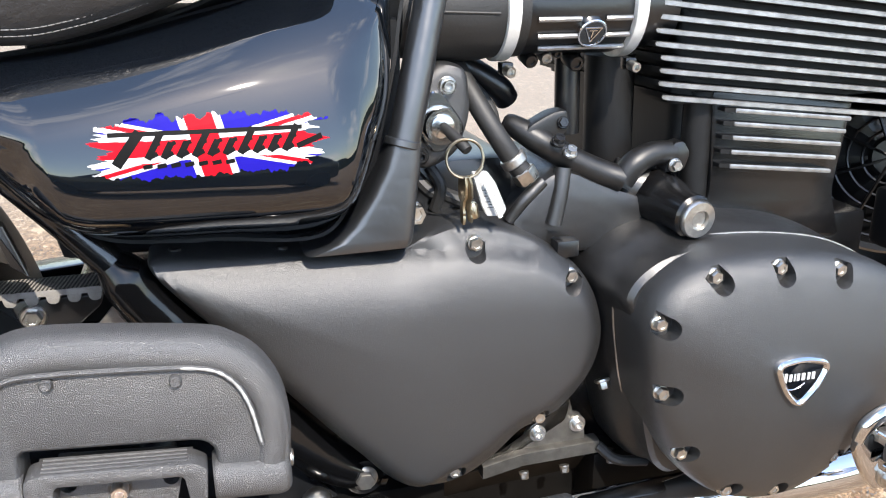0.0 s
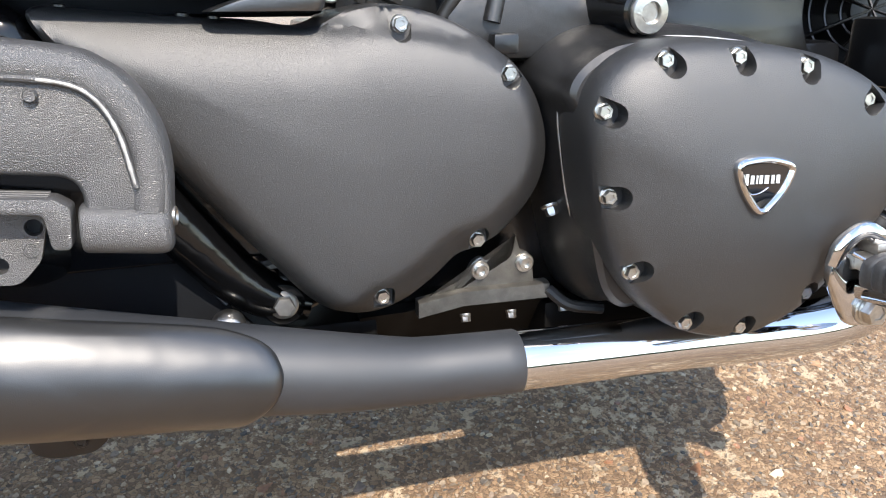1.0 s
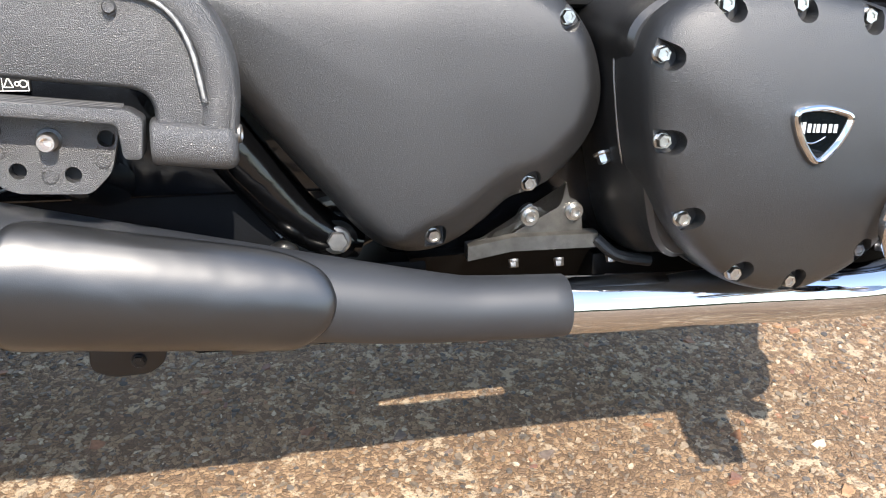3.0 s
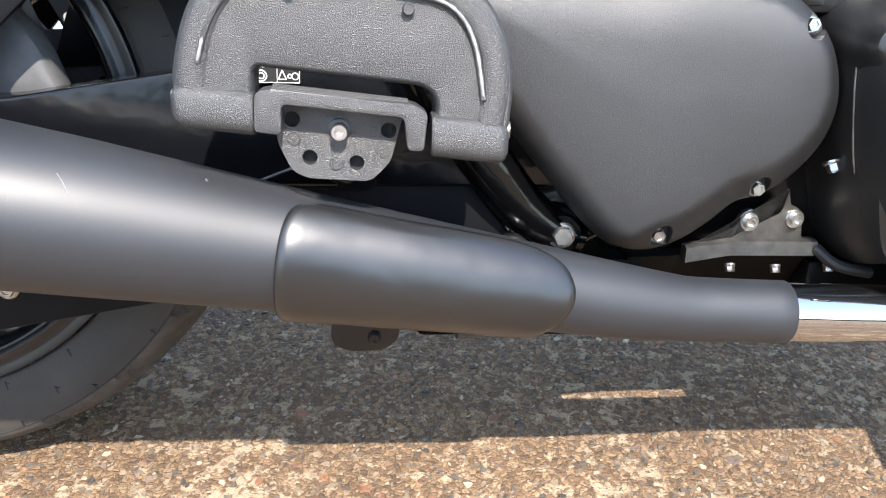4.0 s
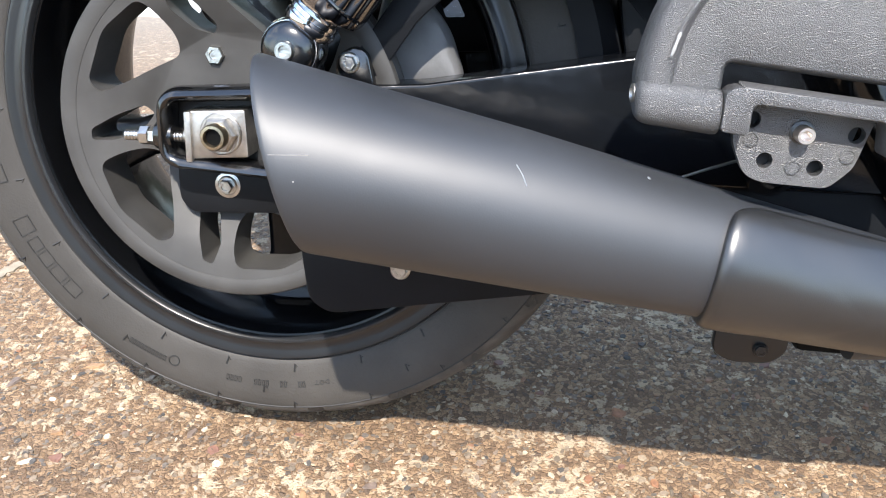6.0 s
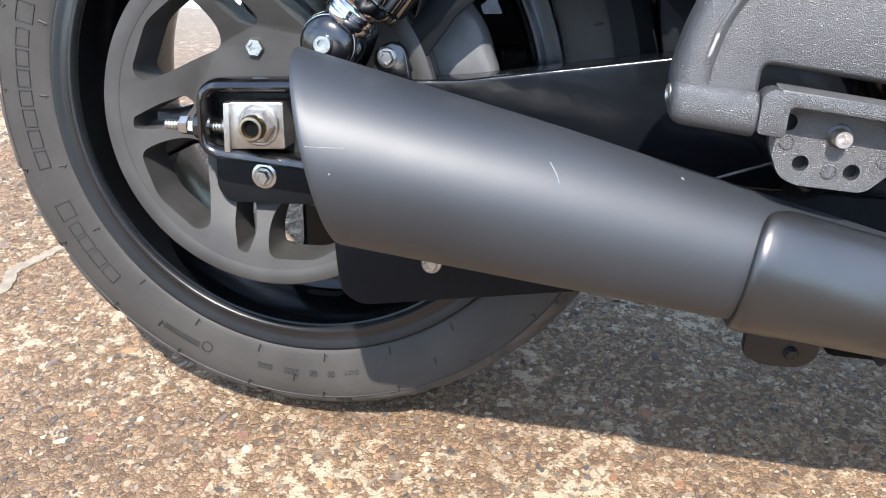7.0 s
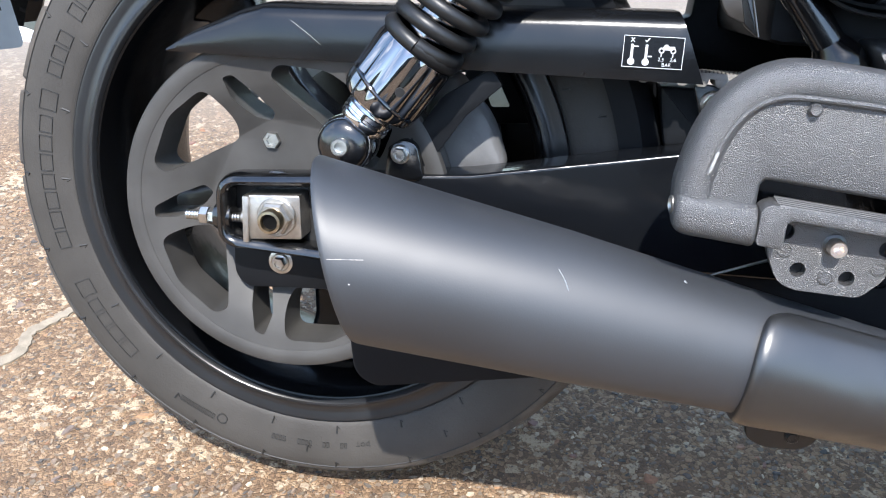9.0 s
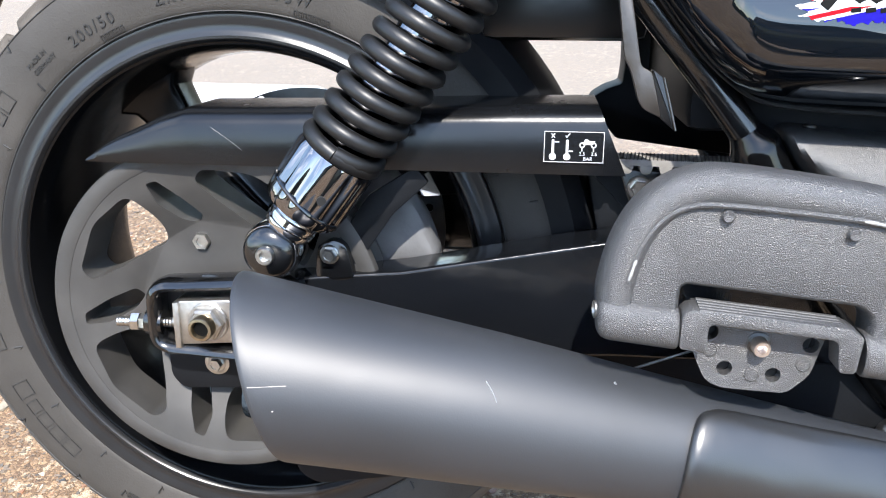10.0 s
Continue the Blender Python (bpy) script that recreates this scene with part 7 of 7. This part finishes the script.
# ---- ground details ----
def stones(name, n, xr, yr, rmin, rmax, material, label, seed, hmax=0.0022):
    rng = np.random.default_rng(seed)
    k = 6
    cx, cy = rng.uniform(*xr, n), rng.uniform(*yr, n)
    r = rmin + (rmax - rmin) * rng.power(0.55, n)
    h = np.minimum(r * rng.uniform(0.10, 0.36, n), hmax)
    el, tu = rng.uniform(0.32, 0.95, n), rng.normal(0.5, 0.7, n)
    a = np.arange(k) / k * 2 * math.pi
    jit = rng.uniform(0.50, 1.25, (n, k))
    px, py = np.cos(a)[None] * jit * r[:, None], np.sin(a)[None] * jit * (r * el)[:, None]
    ct, stt = np.cos(tu)[:, None], np.sin(tu)[:, None]
    qx, qy = px * ct - py * stt, px * stt + py * ct
    tilt = rng.normal(0, 0.13, (n, 2))
    v = np.zeros((n, 2 * k, 3))
    v[:, :k, 0], v[:, :k, 1], v[:, :k, 2] = cx[:, None] + qx, cy[:, None] + qy, -0.0006
    v[:, k:, 0], v[:, k:, 1] = cx[:, None] + qx * 0.80, cy[:, None] + qy * 0.80
    v[:, k:, 2] = h[:, None] + tilt[:, :1] * qx + tilt[:, 1:] * qy
    faces = []
    base = [(i, (i + 1) % k, k + (i + 1) % k, k + i) for i in range(k)] + [tuple(range(k, 2 * k))]
    for s in range(n):
        o = s * 2 * k
        faces += [tuple(i + o for i in f) for f in base]
    me = bpy.data.meshes.new(name)
    me.from_pydata(v.reshape(-1, 3).tolist(), [], faces)
    me.materials.append(material)
    return tagged(new(name, me), label, "gravel", kind="stuff")


stones("aggregate", 52000, (-0.85, 1.75), (-0.30, 0.95), 0.0014, 0.0056, M_stone, "mixed beige and grey aggregate stones set in the asphalt", 4, 0.0026)
stones("large_aggregate", 520, (-0.85, 1.75), (-0.30, 0.95), 0.0040, 0.0110, M_pebble, "larger brown and grey stones set in the asphalt", 9, 0.002)

rng = np.random.default_rng(3)


M_mortar = mat("grey_joint_filler", (0.215, 0.178, 0.130), 0.85, bump=[(300, 0.001, 5)], vary=0.2, vary_scale=80)


def streak(name, pts, w0, w1, label):
    b = bmesh.new()
    path = spline([(x, y, 0) for x, y in pts], 8)
    up_, lo_ = [], []
    for i, p in enumerate(path):
        t = i / (len(path) - 1)
        w = w0 + (w1 - w0) * t
        d = path[min(i + 1, len(path) - 1)] - path[max(i - 1, 0)]
        n = Vector((-d.y, d.x)).normalized() * w
        u, v = rng.uniform(0.55, 1.1, 2)
        up_.append((p.x + n.x * u, p.y + n.y * u, 0.0029))
        lo_.append((p.x - n.x * v, p.y - n.y * v, 0.0029))
    for i in range(len(path) - 1):
        q = [b.verts.new(v) for v in (lo_[i], lo_[i + 1], up_[i + 1], up_[i])]
        d = [b.verts.new((v[0], v[1], -0.001)) for v in (lo_[i], lo_[i + 1], up_[i + 1], up_[i])]
        b.faces.new(q)
        for s in range(4):
            b.faces.new((d[s], d[(s + 1) % 4], q[(s + 1) % 4], q[s]))
    return tagged(part(name, b, M_mortar, None, "", 0), label, "crack")


streak("crack_filler", [(-0.30, 0.47), (-0.43, 0.285), (-0.455, 0.235), (-0.470, 0.20), (-0.458, 0.16), (-0.50, 0.09), (-0.56, 0.02)], 0.008, 0.011, "pale grey filled crack in the asphalt")
b = bmesh.new()
rings(b, [[Vector((x, y, z)) for x, y in ((-2.2, 1.50), (-0.50, 1.47), (-0.33, 1.60), (-0.40, 1.66), (-2.2, 1.70))] for z in (-0.001, 0.003)])
M_line = mat("white_road_paint", (0.72, 0.70, 0.66), 0.6, bump=[(150, 0.001, 5)], vary=0.12, vary_scale=25)
tagged(part("bay_line", b, M_line, None, "", 0), "worn white parking bay line on the asphalt", "road marking")

def parked_car():
    car = thing("parked_car", "dark grey hatchback parked opposite, mirrored in the paint", "car", Matrix.Translation((0.4, -4.6, 0)))
    M_body = mat("dark_grey_car_paint", (0.012, 0.013, 0.016), 0.25, coat=1.0, vary=0.1, vary_scale=2)
    M_glass = mat("dark_car_glass", (0.004, 0.005, 0.006), 0.05, coat=1.0, vary=0.1, vary_scale=3)
    b = bmesh.new()
    low = rounded([(-2.05, 0.25), (-2.10, 0.62), (-1.95, 0.88), (-0.95, 0.98), (1.75, 1.00), (2.02, 0.85), (2.05, 0.30)], 0.10, 4)
    rings(b, [[Vector((q.x * k, y, 0.25 + (q.y - 0.25) * k)) for q in low] for y, k in ((-0.86, 0.97), (-0.80, 1.0), (0.80, 1.0), (0.86, 0.97))])
    body = part("body", b, M_body, car)
    b = bmesh.new()
    top = rounded([(-1.05, 0.95), (-0.35, 1.42), (1.15, 1.46), (1.80, 0.98)], 0.12, 4)
    rings(b, [[Vector((q.x, y * (1.0 - 0.22 * (q.y - 0.95)), q.y)) for q in top] for y in (-0.78, 0.78)])
    part("cabin", b, M_glass, car)
    b = bmesh.new()
    roof = rounded([(-0.30, 1.415), (1.12, 1.455), (1.05, 1.485), (-0.20, 1.455)], 0.012, 3)
    rings(b, [[Vector((q.x, y, q.y)) for q in roof] for y in (-0.70, 0.70)])
    part("roof", b, M_body, car)
    for x in (-1.30, 1.30):
        for y in (-0.80, 0.80):
            b = bmesh.new()
            lathe(b, [(0.20, -0.10), (0.30, -0.10), (0.315, -0.07), (0.315, 0.07), (0.30, 0.10), (0.20, 0.10)], (x, y, 0.315), (0, 1, 0), 28)
            wheel = part("wheel", b, M_tyre, car)
            b = bmesh.new()
            lathe(b, [(0.20, -0.08), (0.20, 0.08), (0.05, 0.09)], (x, y, 0.315), (0, 1 if y > 0 else -1, 0), 20)
            part("rim", b, M_disc, wheel)
    return car


parked_car()

# Hedge ring out of view, added to darken the horizon in reflections.
M_hedge = mat("dark_hedge_foliage", (0.045, 0.055, 0.030), 0.8, bump=[(3, 0.3, 5)], vary=0.5, vary_scale=1.5)
b = bmesh.new()
hr = np.random.default_rng(12)
prev, ring_pts = None, []
for i in range(120):
    a = 2 * math.pi * i / 120
    h = 2.6 + 1.6 * noise.noise(Vector((math.cos(a) * 3, math.sin(a) * 3, 0.5))) + hr.uniform(-0.3, 0.3)
    ring_pts.append((34 * math.cos(a), 34 * math.sin(a), max(1.2, h)))
lo = [b.verts.new((x, y, -0.5)) for x, y, h in ring_pts]
hi = [b.verts.new((x * 1.02, y * 1.02, h)) for x, y, h in ring_pts]
for i in range(120):
    j = (i + 1) % 120
    b.faces.new((lo[i], lo[j], hi[j], hi[i]))
backdrop = part("backdrop", b, M_hedge, None, "", 0)
tagged(backdrop, "unseen dark hedge ring, added to close the horizon for reflections", "hedge", kind="structure")
